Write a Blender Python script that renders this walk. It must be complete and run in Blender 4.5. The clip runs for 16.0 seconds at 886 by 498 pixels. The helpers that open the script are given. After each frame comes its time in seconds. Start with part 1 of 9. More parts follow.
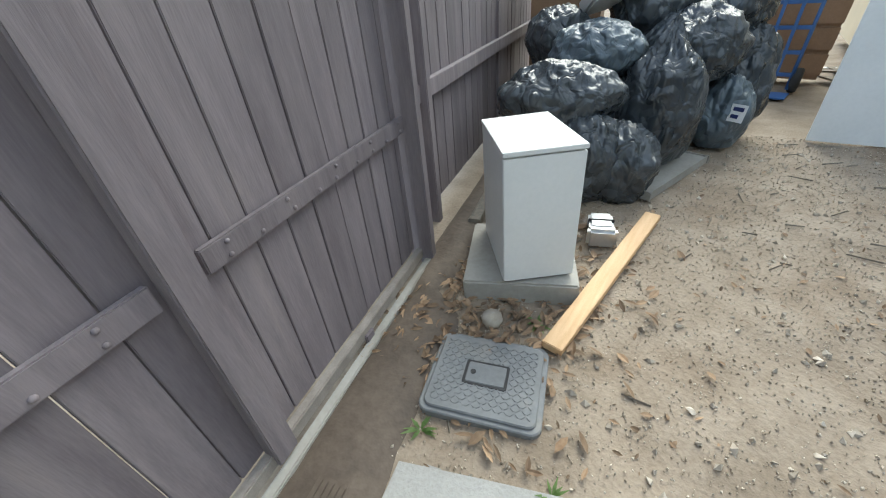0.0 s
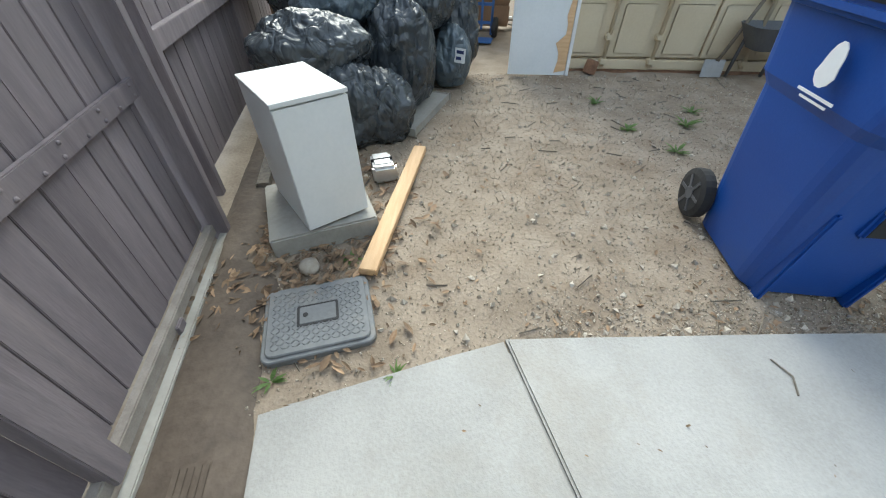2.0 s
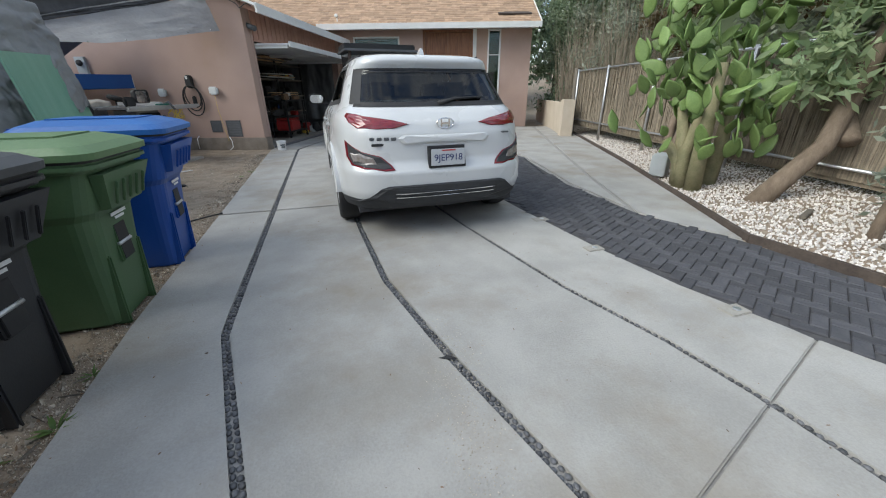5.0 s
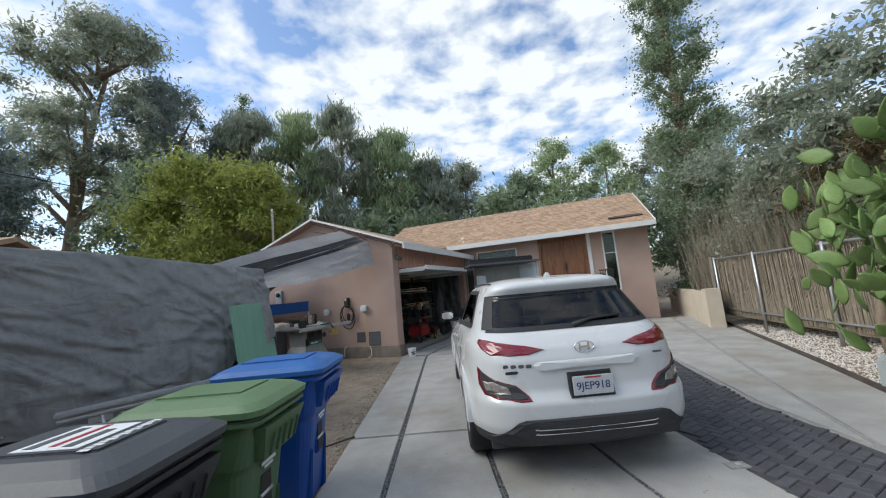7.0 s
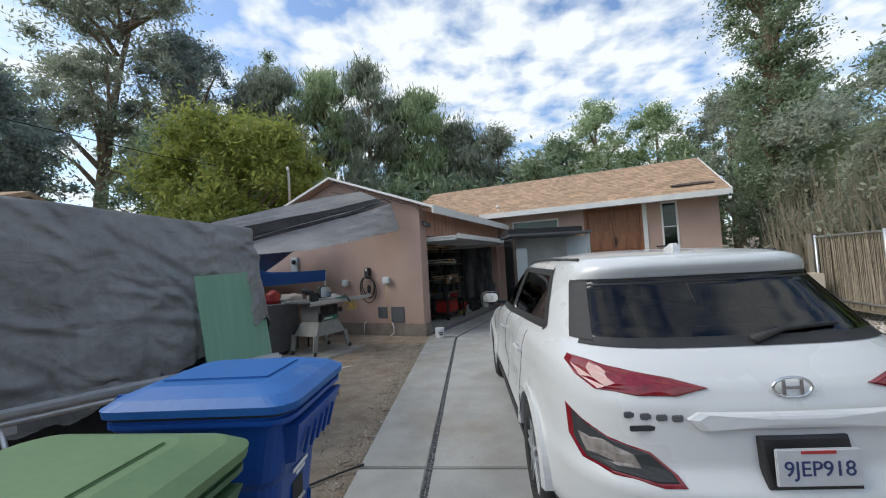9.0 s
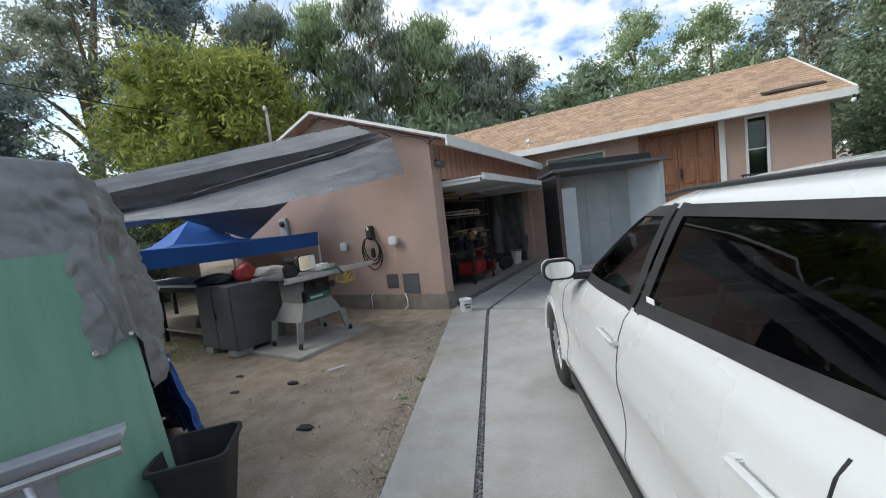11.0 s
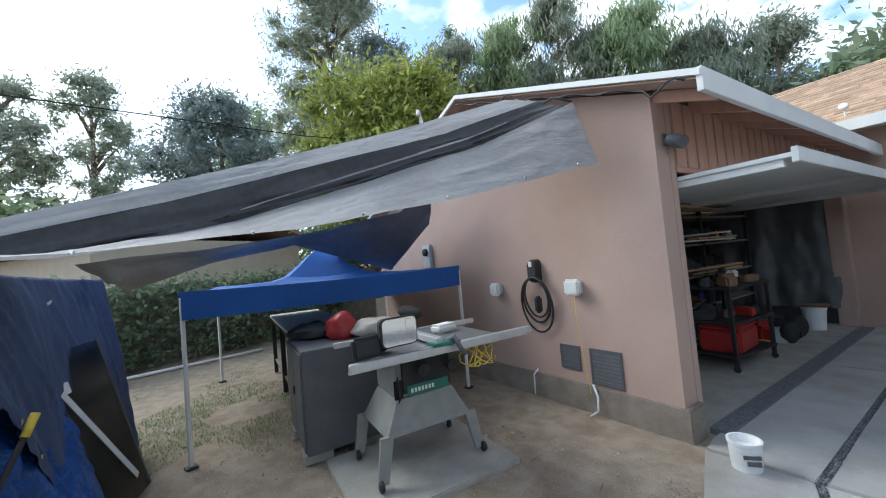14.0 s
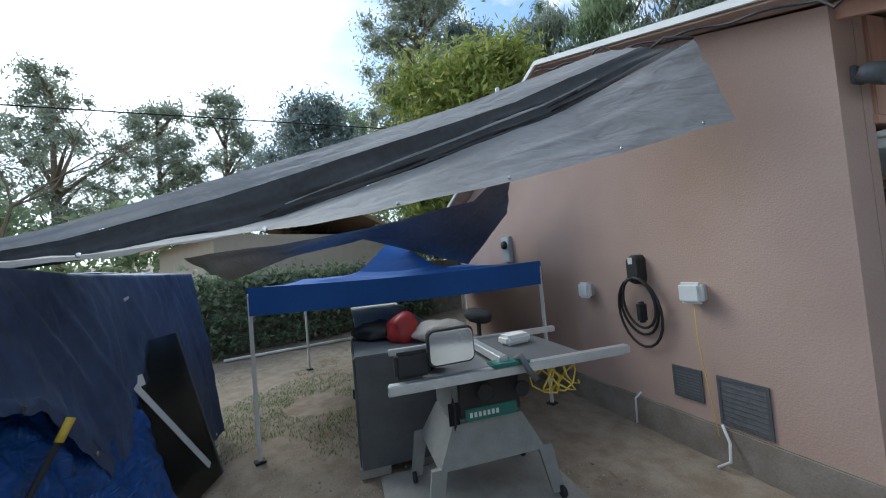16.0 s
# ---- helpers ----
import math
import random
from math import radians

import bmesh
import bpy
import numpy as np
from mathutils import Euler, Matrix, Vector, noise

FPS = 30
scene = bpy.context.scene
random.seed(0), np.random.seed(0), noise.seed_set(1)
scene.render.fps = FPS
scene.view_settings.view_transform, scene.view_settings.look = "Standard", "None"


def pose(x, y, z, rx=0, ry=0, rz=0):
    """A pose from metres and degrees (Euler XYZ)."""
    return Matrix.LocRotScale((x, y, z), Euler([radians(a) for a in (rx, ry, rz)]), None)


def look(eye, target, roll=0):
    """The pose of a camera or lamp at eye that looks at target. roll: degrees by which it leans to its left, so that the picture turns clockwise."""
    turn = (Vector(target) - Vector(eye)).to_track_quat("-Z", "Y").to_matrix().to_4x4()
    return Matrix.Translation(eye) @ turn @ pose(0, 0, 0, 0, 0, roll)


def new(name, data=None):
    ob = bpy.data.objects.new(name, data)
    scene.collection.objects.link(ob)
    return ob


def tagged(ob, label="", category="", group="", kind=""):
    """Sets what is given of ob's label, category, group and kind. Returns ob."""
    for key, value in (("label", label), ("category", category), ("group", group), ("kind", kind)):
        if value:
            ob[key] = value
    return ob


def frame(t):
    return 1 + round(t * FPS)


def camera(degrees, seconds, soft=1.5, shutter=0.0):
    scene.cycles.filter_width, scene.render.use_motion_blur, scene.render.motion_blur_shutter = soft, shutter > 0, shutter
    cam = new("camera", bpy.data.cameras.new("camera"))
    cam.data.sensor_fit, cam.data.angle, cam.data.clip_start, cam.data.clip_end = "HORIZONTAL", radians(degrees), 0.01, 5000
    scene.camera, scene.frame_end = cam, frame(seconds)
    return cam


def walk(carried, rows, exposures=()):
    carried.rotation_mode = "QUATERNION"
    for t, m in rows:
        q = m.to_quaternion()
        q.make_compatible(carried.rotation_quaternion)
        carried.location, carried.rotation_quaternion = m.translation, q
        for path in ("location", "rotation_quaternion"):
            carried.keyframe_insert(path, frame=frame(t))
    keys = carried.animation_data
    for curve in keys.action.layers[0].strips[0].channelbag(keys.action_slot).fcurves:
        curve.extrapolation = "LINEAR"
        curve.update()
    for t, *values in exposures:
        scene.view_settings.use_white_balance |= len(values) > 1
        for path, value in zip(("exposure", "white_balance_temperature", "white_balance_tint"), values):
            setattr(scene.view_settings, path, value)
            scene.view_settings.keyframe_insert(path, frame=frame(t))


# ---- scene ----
cam = camera(101.4, 16.0, soft=1.1)
PATH = [
    (0, (0.954, 0.819, 1.046), (-0.304, -0.219, -0.112), -6.7),
    (0.5, (1.047, 0.822, 1.048), (-0.227, -0.134, -0.16), -8.0),
    (1, (1.096, 0.819, 1.047), (-0.246, 0.06, -0.228), -3.8),
    (1.5, (1.108, 0.834, 1.038), (-0.331, 0.361, -0.268), -0.3),
    (2, (1.109, 0.915, 1.07), (-0.351, 0.845, -0.295), 0.2),
    (2.5, (1.193, 1.071, 1.11), (-0.202, 1.662, -0.196), 0.9),
    (3, (1.354, 1.244, 1.088), (0.458, 2.545, -0.139), 1.7),
    (3.5, (1.383, 1.28, 1.105), (1.324, 2.895, -0.074), 2.4),
    (4, (1.4, 1.276, 1.145), (1.771, 2.949, 0.113), 2.3),
    (4.5, (1.428, 1.277, 1.157), (1.988, 2.982, 0.274), 0.8),
    (5, (1.428, 1.287, 1.195), (1.969, 3.039, 0.396), -0.5),
    (5.2, (1.409, 1.266, 1.243), (1.791, 3.149, 0.687), -2.0),
    (7.5, (1.368, 1.679, 1.454), (1.262, 3.66, 1.705), -3.6),
    (8, (1.379, 2.006, 1.459), (1.123, 3.976, 1.69), -1.5),
    (8.5, (1.263, 2.36, 1.497), (1.139, 4.349, 1.664), -2.7),
    (11, (1.008, 4.661, 1.48), (0.728, 6.635, 1.328), -6.6),
    (11.5, (0.872, 5.156, 1.489), (0.685, 7.138, 1.304), -5.2),
    (12, (0.809, 5.642, 1.523), (0.353, 7.585, 1.41), -7.8),
    (12.5, (0.663, 6.087, 1.536), (-0.284, 7.848, 1.489), -5.6),
    (13, (0.531, 6.468, 1.558), (-0.514, 8.172, 1.614), -3.3),
    (13.5, (0.577, 6.92, 1.586), (-0.502, 8.604, 1.598), -6.5),
    (14, (0.409, 7.191, 1.596), (-0.776, 8.8, 1.676), -5.2),
    (14.5, (0.252, 7.343, 1.611), (-1.038, 8.868, 1.708), -1.7),
    (15, (0.138, 7.475, 1.632), (-1.394, 8.746, 1.825), -4.5),
    (15.5, (0.077, 7.553, 1.664), (-1.452, 8.814, 1.928), -8.8),
    (16, (0.23, 7.721, 1.636), (-1.321, 8.981, 1.707), -5.0),
]
EXPOSURES = [(0.0, 1.36, 6400, 0.0), (1.5, 1.42, 6450, 1.0), (2.5, 1.14, 6250, -1.0), (3.5, 0.58, 6350, 3.0), (5.0, 0.58, 6350, 5.0), (7.5, 0.34, 6350, 6.0), (8.5, 0.34, 6350, 6.0), (11.0, 0.58, 6350, 5.0), (12.0, 0.62, 6300, 5.0), (12.5, 0.82, 6250, 5.0), (13.5, 1.02, 6050, 4.0), (14.5, 0.86, 5950, 3.5), (16.0, 0.54, 5850, 2.0)]
walk(cam, [(t, look(eye, target, roll)) for t, eye, target, roll in PATH], EXPOSURES)

# ---- world, sun, exposure ----
SUN_DIR = Vector((-0.80, -0.08, 0.66)).normalized()
world = bpy.data.worlds.new("sky")
scene.world = world
world.use_nodes = True
wn, wl = world.node_tree.nodes, world.node_tree.links
wn.clear()


def wnode(kind, **props):
    n = wn.new(kind)
    for k, v in props.items():
        n.inputs[k].default_value = v
    return n


sky = wn.new("ShaderNodeTexSky")
sky.sky_type, sky.sun_disc = "NISHITA", False
sky.sun_elevation = math.asin(SUN_DIR.z)
sky.sun_rotation = math.atan2(SUN_DIR.x, SUN_DIR.y)
co = wn.new("ShaderNodeTexCoord")
sep = wn.new("ShaderNodeSeparateXYZ")
wl.new(co.outputs["Generated"], sep.inputs[0])
zz = wn.new("ShaderNodeMath")
zz.operation, zz.inputs[1].default_value = "ADD", 0.16
wl.new(sep.outputs["Z"], zz.inputs[0])
zm = wn.new("ShaderNodeMath")
zm.operation, zm.inputs[1].default_value = "MAXIMUM", 0.05
wl.new(zz.outputs[0], zm.inputs[0])
dv = wn.new("ShaderNodeVectorMath")
dv.operation = "DIVIDE"
cz = wn.new("ShaderNodeCombineXYZ")
for i in range(3):
    wl.new(zm.outputs[0], cz.inputs[i])
wl.new(co.outputs["Generated"], dv.inputs[0])
wl.new(cz.outputs[0], dv.inputs[1])
cl = wnode("ShaderNodeTexNoise", Scale=7.0, Detail=4.0, Roughness=0.5, Distortion=0.1)
wl.new(dv.outputs[0], cl.inputs["Vector"])
cl2 = wnode("ShaderNodeTexNoise", Scale=0.9, Detail=2.0, Roughness=0.5)
wl.new(dv.outputs[0], cl2.inputs["Vector"])
mixn = wn.new("ShaderNodeMath")
mixn.operation, mixn.inputs[1].default_value = "MULTIPLY_ADD", 0.5
wl.new(cl2.outputs["Fac"], mixn.inputs[0])
wl.new(cl.outputs["Fac"], mixn.inputs[2])
ramp = wn.new("ShaderNodeValToRGB")
ramp.color_ramp.elements[0].position, ramp.color_ramp.elements[1].position = 0.64, 0.88
wl.new(mixn.outputs[0], ramp.inputs["Fac"])
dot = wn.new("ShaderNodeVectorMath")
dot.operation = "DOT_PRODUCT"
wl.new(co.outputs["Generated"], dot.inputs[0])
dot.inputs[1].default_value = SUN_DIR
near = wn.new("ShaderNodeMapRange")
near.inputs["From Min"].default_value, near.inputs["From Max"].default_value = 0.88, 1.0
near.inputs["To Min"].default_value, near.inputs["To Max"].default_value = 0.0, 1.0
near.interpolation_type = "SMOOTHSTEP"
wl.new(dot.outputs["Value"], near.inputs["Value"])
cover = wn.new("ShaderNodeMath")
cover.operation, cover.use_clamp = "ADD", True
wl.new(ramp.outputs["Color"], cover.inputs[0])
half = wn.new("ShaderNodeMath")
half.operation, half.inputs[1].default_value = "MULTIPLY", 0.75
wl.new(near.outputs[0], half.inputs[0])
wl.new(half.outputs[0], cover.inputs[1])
skys = wn.new("ShaderNodeVectorMath")
skys.operation = "MULTIPLY"
skys.inputs[1].default_value = (0.135, 0.140, 0.15)
wl.new(sky.outputs[0], skys.inputs[0])
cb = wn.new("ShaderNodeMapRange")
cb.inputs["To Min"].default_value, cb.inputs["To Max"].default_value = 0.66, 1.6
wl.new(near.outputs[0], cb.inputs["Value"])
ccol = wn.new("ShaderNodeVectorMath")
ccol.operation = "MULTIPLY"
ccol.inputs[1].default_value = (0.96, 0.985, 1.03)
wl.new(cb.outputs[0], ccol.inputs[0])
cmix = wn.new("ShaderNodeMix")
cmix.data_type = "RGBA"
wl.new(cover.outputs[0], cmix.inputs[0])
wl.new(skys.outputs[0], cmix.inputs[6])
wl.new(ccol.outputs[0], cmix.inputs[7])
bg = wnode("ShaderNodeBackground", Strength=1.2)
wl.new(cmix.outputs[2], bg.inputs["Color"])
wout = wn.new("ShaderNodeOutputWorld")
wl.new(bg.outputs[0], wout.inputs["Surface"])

sun = new("sun", bpy.data.lights.new("sun", "SUN"))
sun.data.energy, sun.data.angle, sun.data.color = 1.75, radians(42), (1.0, 0.95, 0.88)
sun.matrix_world = look(SUN_DIR * 60, (0, 0, 0))


# ---- materials ----
def mat(name, c1, c2=None, scale=6.0, rough=0.7, metal=0.0, bump=0.0, fine=60.0, dirt=None, amount=0.0, stretch=None, spread=0.0, coat=0.0):
    """A surface with variation at two scales; dirt is a second colour laid on in blotches, spread varies it piece by piece."""
    m = bpy.data.materials.new(name)
    m.use_nodes = True
    nt = m.node_tree
    n, l = nt.nodes, nt.links
    b = n["Principled BSDF"]
    c2 = c2 or tuple(v * 0.82 for v in c1)
    tc = n.new("ShaderNodeTexCoord")
    src = tc.outputs["Object"]
    if stretch:
        mp = n.new("ShaderNodeMapping")
        mp.inputs["Scale"].default_value = stretch
        l.new(src, mp.inputs[0])
        src = mp.outputs[0]
    n1 = n.new("ShaderNodeTexNoise")
    n1.inputs["Scale"].default_value, n1.inputs["Detail"].default_value = scale, 5
    n2 = n.new("ShaderNodeTexNoise")
    n2.inputs["Scale"].default_value, n2.inputs["Detail"].default_value = fine, 3
    l.new(src, n1.inputs["Vector"])
    l.new(src, n2.inputs["Vector"])
    add = n.new("ShaderNodeMath")
    add.operation, add.inputs[1].default_value = "MULTIPLY_ADD", 0.45
    l.new(n2.outputs["Fac"], add.inputs[0])
    l.new(n1.outputs["Fac"], add.inputs[2])
    r = n.new("ShaderNodeValToRGB")
    r.color_ramp.elements[0].position, r.color_ramp.elements[1].position = 0.55, 0.9
    r.color_ramp.elements[0].color, r.color_ramp.elements[1].color = (*c1, 1), (*c2, 1)
    l.new(add.outputs[0], r.inputs["Fac"])
    colour = r.outputs["Color"]
    if dirt:
        n3 = n.new("ShaderNodeTexNoise")
        n3.inputs["Scale"].default_value, n3.inputs["Detail"].default_value, n3.inputs["Roughness"].default_value = scale * 0.35, 7, 0.65
        l.new(src, n3.inputs["Vector"])
        r3 = n.new("ShaderNodeValToRGB")
        r3.color_ramp.elements[0].position, r3.color_ramp.elements[1].position = 0.62 - 0.2 * amount, 0.78 - 0.1 * amount
        l.new(n3.outputs["Fac"], r3.inputs["Fac"])
        k = n.new("ShaderNodeMath")
        k.operation, k.inputs[1].default_value = "MULTIPLY", min(1.0, amount + 0.2)
        l.new(r3.outputs["Color"], k.inputs[0])
        mx = n.new("ShaderNodeMix")
        mx.data_type = "RGBA"
        l.new(k.outputs[0], mx.inputs[0])
        l.new(colour, mx.inputs[6])
        mx.inputs[7].default_value = (*dirt, 1)
        colour = mx.outputs[2]
    if spread:
        oi = n.new("ShaderNodeObjectInfo")
        ge = n.new("ShaderNodeNewGeometry")
        sm = n.new("ShaderNodeMath")
        sm.operation = "ADD"
        l.new(oi.outputs["Random"], sm.inputs[0])
        l.new(ge.outputs["Random Per Island"], sm.inputs[1])
        fr = n.new("ShaderNodeMath")
        fr.operation = "FRACT"
        l.new(sm.outputs[0], fr.inputs[0])
        mr = n.new("ShaderNodeMapRange")
        mr.inputs["To Min"].default_value, mr.inputs["To Max"].default_value = 1 - spread, 1 + spread
        l.new(fr.outputs[0], mr.inputs["Value"])
        vm = n.new("ShaderNodeVectorMath")
        vm.operation = "SCALE"
        l.new(colour, vm.inputs[0])
        l.new(mr.outputs[0], vm.inputs["Scale"])
        colour = vm.outputs[0]
    l.new(colour, b.inputs["Base Color"])
    b.inputs["Metallic"].default_value = metal
    b.inputs["Coat Weight"].default_value = coat
    rr = n.new("ShaderNodeMapRange")
    rr.inputs["To Min"].default_value, rr.inputs["To Max"].default_value = max(0.03, rough - 0.1), min(1, rough + 0.1)
    l.new(n1.outputs["Fac"], rr.inputs["Value"])
    l.new(rr.outputs[0], b.inputs["Roughness"])
    if bump:
        bp = n.new("ShaderNodeBump")
        bp.inputs["Strength"].default_value, bp.inputs["Distance"].default_value = min(1, bump), 0.01
        l.new(add.outputs[0], bp.inputs["Height"])
        l.new(bp.outputs[0], b.inputs["Normal"])
    return m


def creased(m, scale, stretch, turn, strength):
    """Adds sharp crossing creases over a sheet's own relief."""
    n, l = m.node_tree.nodes, m.node_tree.links
    b = n["Principled BSDF"]
    tc = n.new("ShaderNodeTexCoord")
    last = b.inputs["Normal"].links[0].from_socket if b.inputs["Normal"].links else None
    for k, (a, sc) in enumerate(((turn, scale), (-turn * 0.6, scale * 2.1))):
        mp = n.new("ShaderNodeMapping")
        mp.inputs["Rotation"].default_value = (radians(a), radians(a * 0.5), radians(a))
        mp.inputs["Scale"].default_value = stretch
        l.new(tc.outputs["Object"], mp.inputs[0])
        t = n.new("ShaderNodeTexNoise")
        t.inputs["Scale"].default_value, t.inputs["Detail"].default_value, t.inputs["Distortion"].default_value = sc, 2.0, 0.8
        l.new(mp.outputs[0], t.inputs["Vector"])
        d = n.new("ShaderNodeMath")
        d.operation, d.inputs[1].default_value = "SUBTRACT", 0.5
        l.new(t.outputs["Fac"], d.inputs[0])
        ab = n.new("ShaderNodeMath")
        ab.operation = "ABSOLUTE"
        l.new(d.outputs[0], ab.inputs[0])
        bp = n.new("ShaderNodeBump")
        bp.inputs["Strength"].default_value, bp.inputs["Distance"].default_value = strength, 0.10 / (k + 1)
        l.new(ab.outputs[0], bp.inputs["Height"])
        if last:
            l.new(last, bp.inputs["Normal"])
        last = bp.outputs[0]
    l.new(last, b.inputs["Normal"])
    return m


def leafmat(name, c1, c2):
    """Thin leaves that let some light through, varied leaf by leaf."""
    m = bpy.data.materials.new(name)
    m.use_nodes = True
    n, l = m.node_tree.nodes, m.node_tree.links
    b = n["Principled BSDF"]
    ge = n.new("ShaderNodeNewGeometry")
    r = n.new("ShaderNodeValToRGB")
    r.color_ramp.elements[0].color, r.color_ramp.elements[1].color = (*c1, 1), (*c2, 1)
    l.new(ge.outputs["Random Per Island"], r.inputs["Fac"])
    l.new(r.outputs["Color"], b.inputs["Base Color"])
    b.inputs["Roughness"].default_value = 0.55
    tr = n.new("ShaderNodeBsdfTranslucent")
    l.new(r.outputs["Color"], tr.inputs["Color"])
    mx = n.new("ShaderNodeMixShader")
    mx.inputs[0].default_value = 0.5
    l.new(b.outputs[0], mx.inputs[1])
    l.new(tr.outputs[0], mx.inputs[2])
    l.new(mx.outputs[0], n["Material Output"].inputs["Surface"])
    return m


def glassmat(name, tint, rough=0.02, alpha=0.35):
    """A tinted pane: a glossy coat over a see-through tint."""
    m = bpy.data.materials.new(name)
    m.use_nodes = True
    n, l = m.node_tree.nodes, m.node_tree.links
    n.remove(n["Principled BSDF"])
    gl = n.new("ShaderNodeBsdfGlossy")
    gl.inputs["Roughness"].default_value = rough
    tr = n.new("ShaderNodeBsdfTransparent")
    tr.inputs["Color"].default_value = (*[v * alpha for v in tint], 1)
    fr = n.new("ShaderNodeFresnel")
    fr.inputs["IOR"].default_value = 1.55
    mx = n.new("ShaderNodeMixShader")
    l.new(fr.outputs[0], mx.inputs[0])
    l.new(tr.outputs[0], mx.inputs[1])
    l.new(gl.outputs[0], mx.inputs[2])
    l.new(mx.outputs[0], n["Material Output"].inputs["Surface"])
    return m


DIRT = mat("dirt", (0.222, 0.172, 0.122), (0.335, 0.272, 0.205), scale=5.5, rough=0.95, bump=1.0, fine=70, dirt=(0.175, 0.118, 0.072), amount=0.55)
MUD = mat("wet_mud", (0.075, 0.055, 0.04), (0.125, 0.095, 0.07), scale=5, rough=0.75, bump=0.7, fine=40)
CONCRETE = mat("concrete", (0.322, 0.312, 0.290), (0.412, 0.400, 0.374), scale=2.6, rough=0.88, bump=0.5, fine=110, dirt=(0.26, 0.222, 0.17), amount=0.65, spread=0.05)
OLDCONC = mat("old_concrete", (0.30, 0.285, 0.25), (0.38, 0.36, 0.32), scale=5, rough=0.9, bump=0.4, fine=50, dirt=(0.2, 0.17, 0.13), amount=0.4)
PAVEBED = mat("dark_joint_sand", (0.055, 0.054, 0.058), (0.082, 0.079, 0.08), scale=14, rough=0.95, bump=0.4, dirt=(0.15, 0.13, 0.105), amount=0.15)
JOINT = mat("joint_mortar", (0.26, 0.25, 0.235), (0.33, 0.32, 0.30), scale=20, rough=0.95, bump=0.5)
PEBBLE = mat("dark_pebble", (0.075, 0.078, 0.085), (0.14, 0.14, 0.145), scale=30, rough=0.55, spread=0.45)
PAVER = mat("dark_paver", (0.060, 0.060, 0.068), (0.085, 0.084, 0.09), scale=9, rough=0.85, bump=0.35, spread=0.22, dirt=(0.15, 0.135, 0.115), amount=0.15)
WGRAVEL = mat("white_gravel", (0.62, 0.57, 0.52), (0.74, 0.70, 0.66), scale=20, rough=0.9, spread=0.28)
CLOD = mat("earth_clod", (0.27, 0.215, 0.155), (0.40, 0.335, 0.26), scale=30, rough=1.0, spread=0.3)
STONE = mat("ground_stone", (0.38, 0.325, 0.255), (0.50, 0.44, 0.36), scale=30, rough=0.92, spread=0.35)
DEADLEAF = mat("dead_leaf", (0.17, 0.105, 0.06), (0.28, 0.19, 0.115), scale=20, rough=0.85, spread=0.5)
FENCE = mat("mauve_fence_paint", (0.160, 0.135, 0.144), (0.222, 0.190, 0.198), scale=3, rough=0.75, bump=0.18, fine=30, stretch=(9, 9, 0.9), dirt=(0.338, 0.288, 0.269), amount=0.18, spread=0.14)
FENCEWORN = mat("worn_fence_wood", (0.235, 0.205, 0.18), (0.32, 0.285, 0.25), scale=6, rough=0.9, bump=0.5, stretch=(3, 3, 3))
WEATHERED = mat("weathered_wood", (0.155, 0.135, 0.11), (0.25, 0.215, 0.17), scale=6, rough=0.9, bump=0.5, stretch=(8, 8, 0.8), spread=0.25)
PINE = mat("fresh_pine", (0.58, 0.36, 0.18), (0.70, 0.47, 0.26), scale=4, rough=0.65, bump=0.15, stretch=(1.2, 14, 14))
WHITE = mat("white_melamine", (0.66, 0.675, 0.66), (0.72, 0.73, 0.715), scale=3, rough=0.5, dirt=(0.52, 0.50, 0.45), amount=0.05)
CREAM = mat("cream_container_paint", (0.56, 0.47, 0.32), (0.62, 0.53, 0.37), scale=3, rough=0.6, bump=0.15, dirt=(0.40, 0.27, 0.15), amount=0.12)
RUST = mat("rusty_steel", (0.19, 0.10, 0.06), (0.30, 0.17, 0.10), scale=14, rough=0.85, bump=0.4)
BAG = mat("black_bag_plastic", (0.036, 0.043, 0.049), (0.062, 0.072, 0.080), scale=5, rough=0.27, bump=0.5, fine=26)
BAGBLUE = mat("grey_blue_bag_plastic", (0.075, 0.10, 0.12), (0.11, 0.14, 0.16), scale=5, rough=0.32, bump=0.4, fine=24)
creased(BAG, 5.0, (1.0, 1.0, 0.7), 50, 0.8)
creased(BAGBLUE, 5.0, (1.0, 1.0, 0.7), 50, 0.8)
LIDGREY = mat("grey_box_plastic", (0.15, 0.155, 0.158), (0.205, 0.21, 0.21), scale=10, rough=0.6, bump=0.2, dirt=(0.33, 0.295, 0.24), amount=0.45)
BINBLUE = mat("blue_bin_plastic", (0.006, 0.055, 0.27), (0.010, 0.068, 0.31), scale=3, rough=0.42, bump=0.08, fine=120, dirt=(0.045, 0.075, 0.15), amount=0.3)
BINBLUELID = mat("dusty_blue_lid", (0.012, 0.095, 0.33), (0.025, 0.13, 0.38), scale=3, rough=0.5, dirt=(0.30, 0.38, 0.47), amount=0.35)
BINGREEN = mat("green_bin_plastic", (0.062, 0.118, 0.052), (0.076, 0.138, 0.064), scale=3, rough=0.5, bump=0.08, fine=120)
BINGREENLID = mat("faded_green_lid", (0.10, 0.175, 0.075), (0.135, 0.215, 0.10), scale=3, rough=0.55, dirt=(0.27, 0.30, 0.22), amount=0.1)
BINBLACK = mat("black_bin_plastic", (0.022, 0.022, 0.024), (0.034, 0.034, 0.036), scale=4, rough=0.45, bump=0.08, fine=120)
BINBLACKLID = mat("grey_black_lid", (0.05, 0.052, 0.056), (0.075, 0.077, 0.08), scale=4, rough=0.5, dirt=(0.14, 0.13, 0.12), amount=0.15)
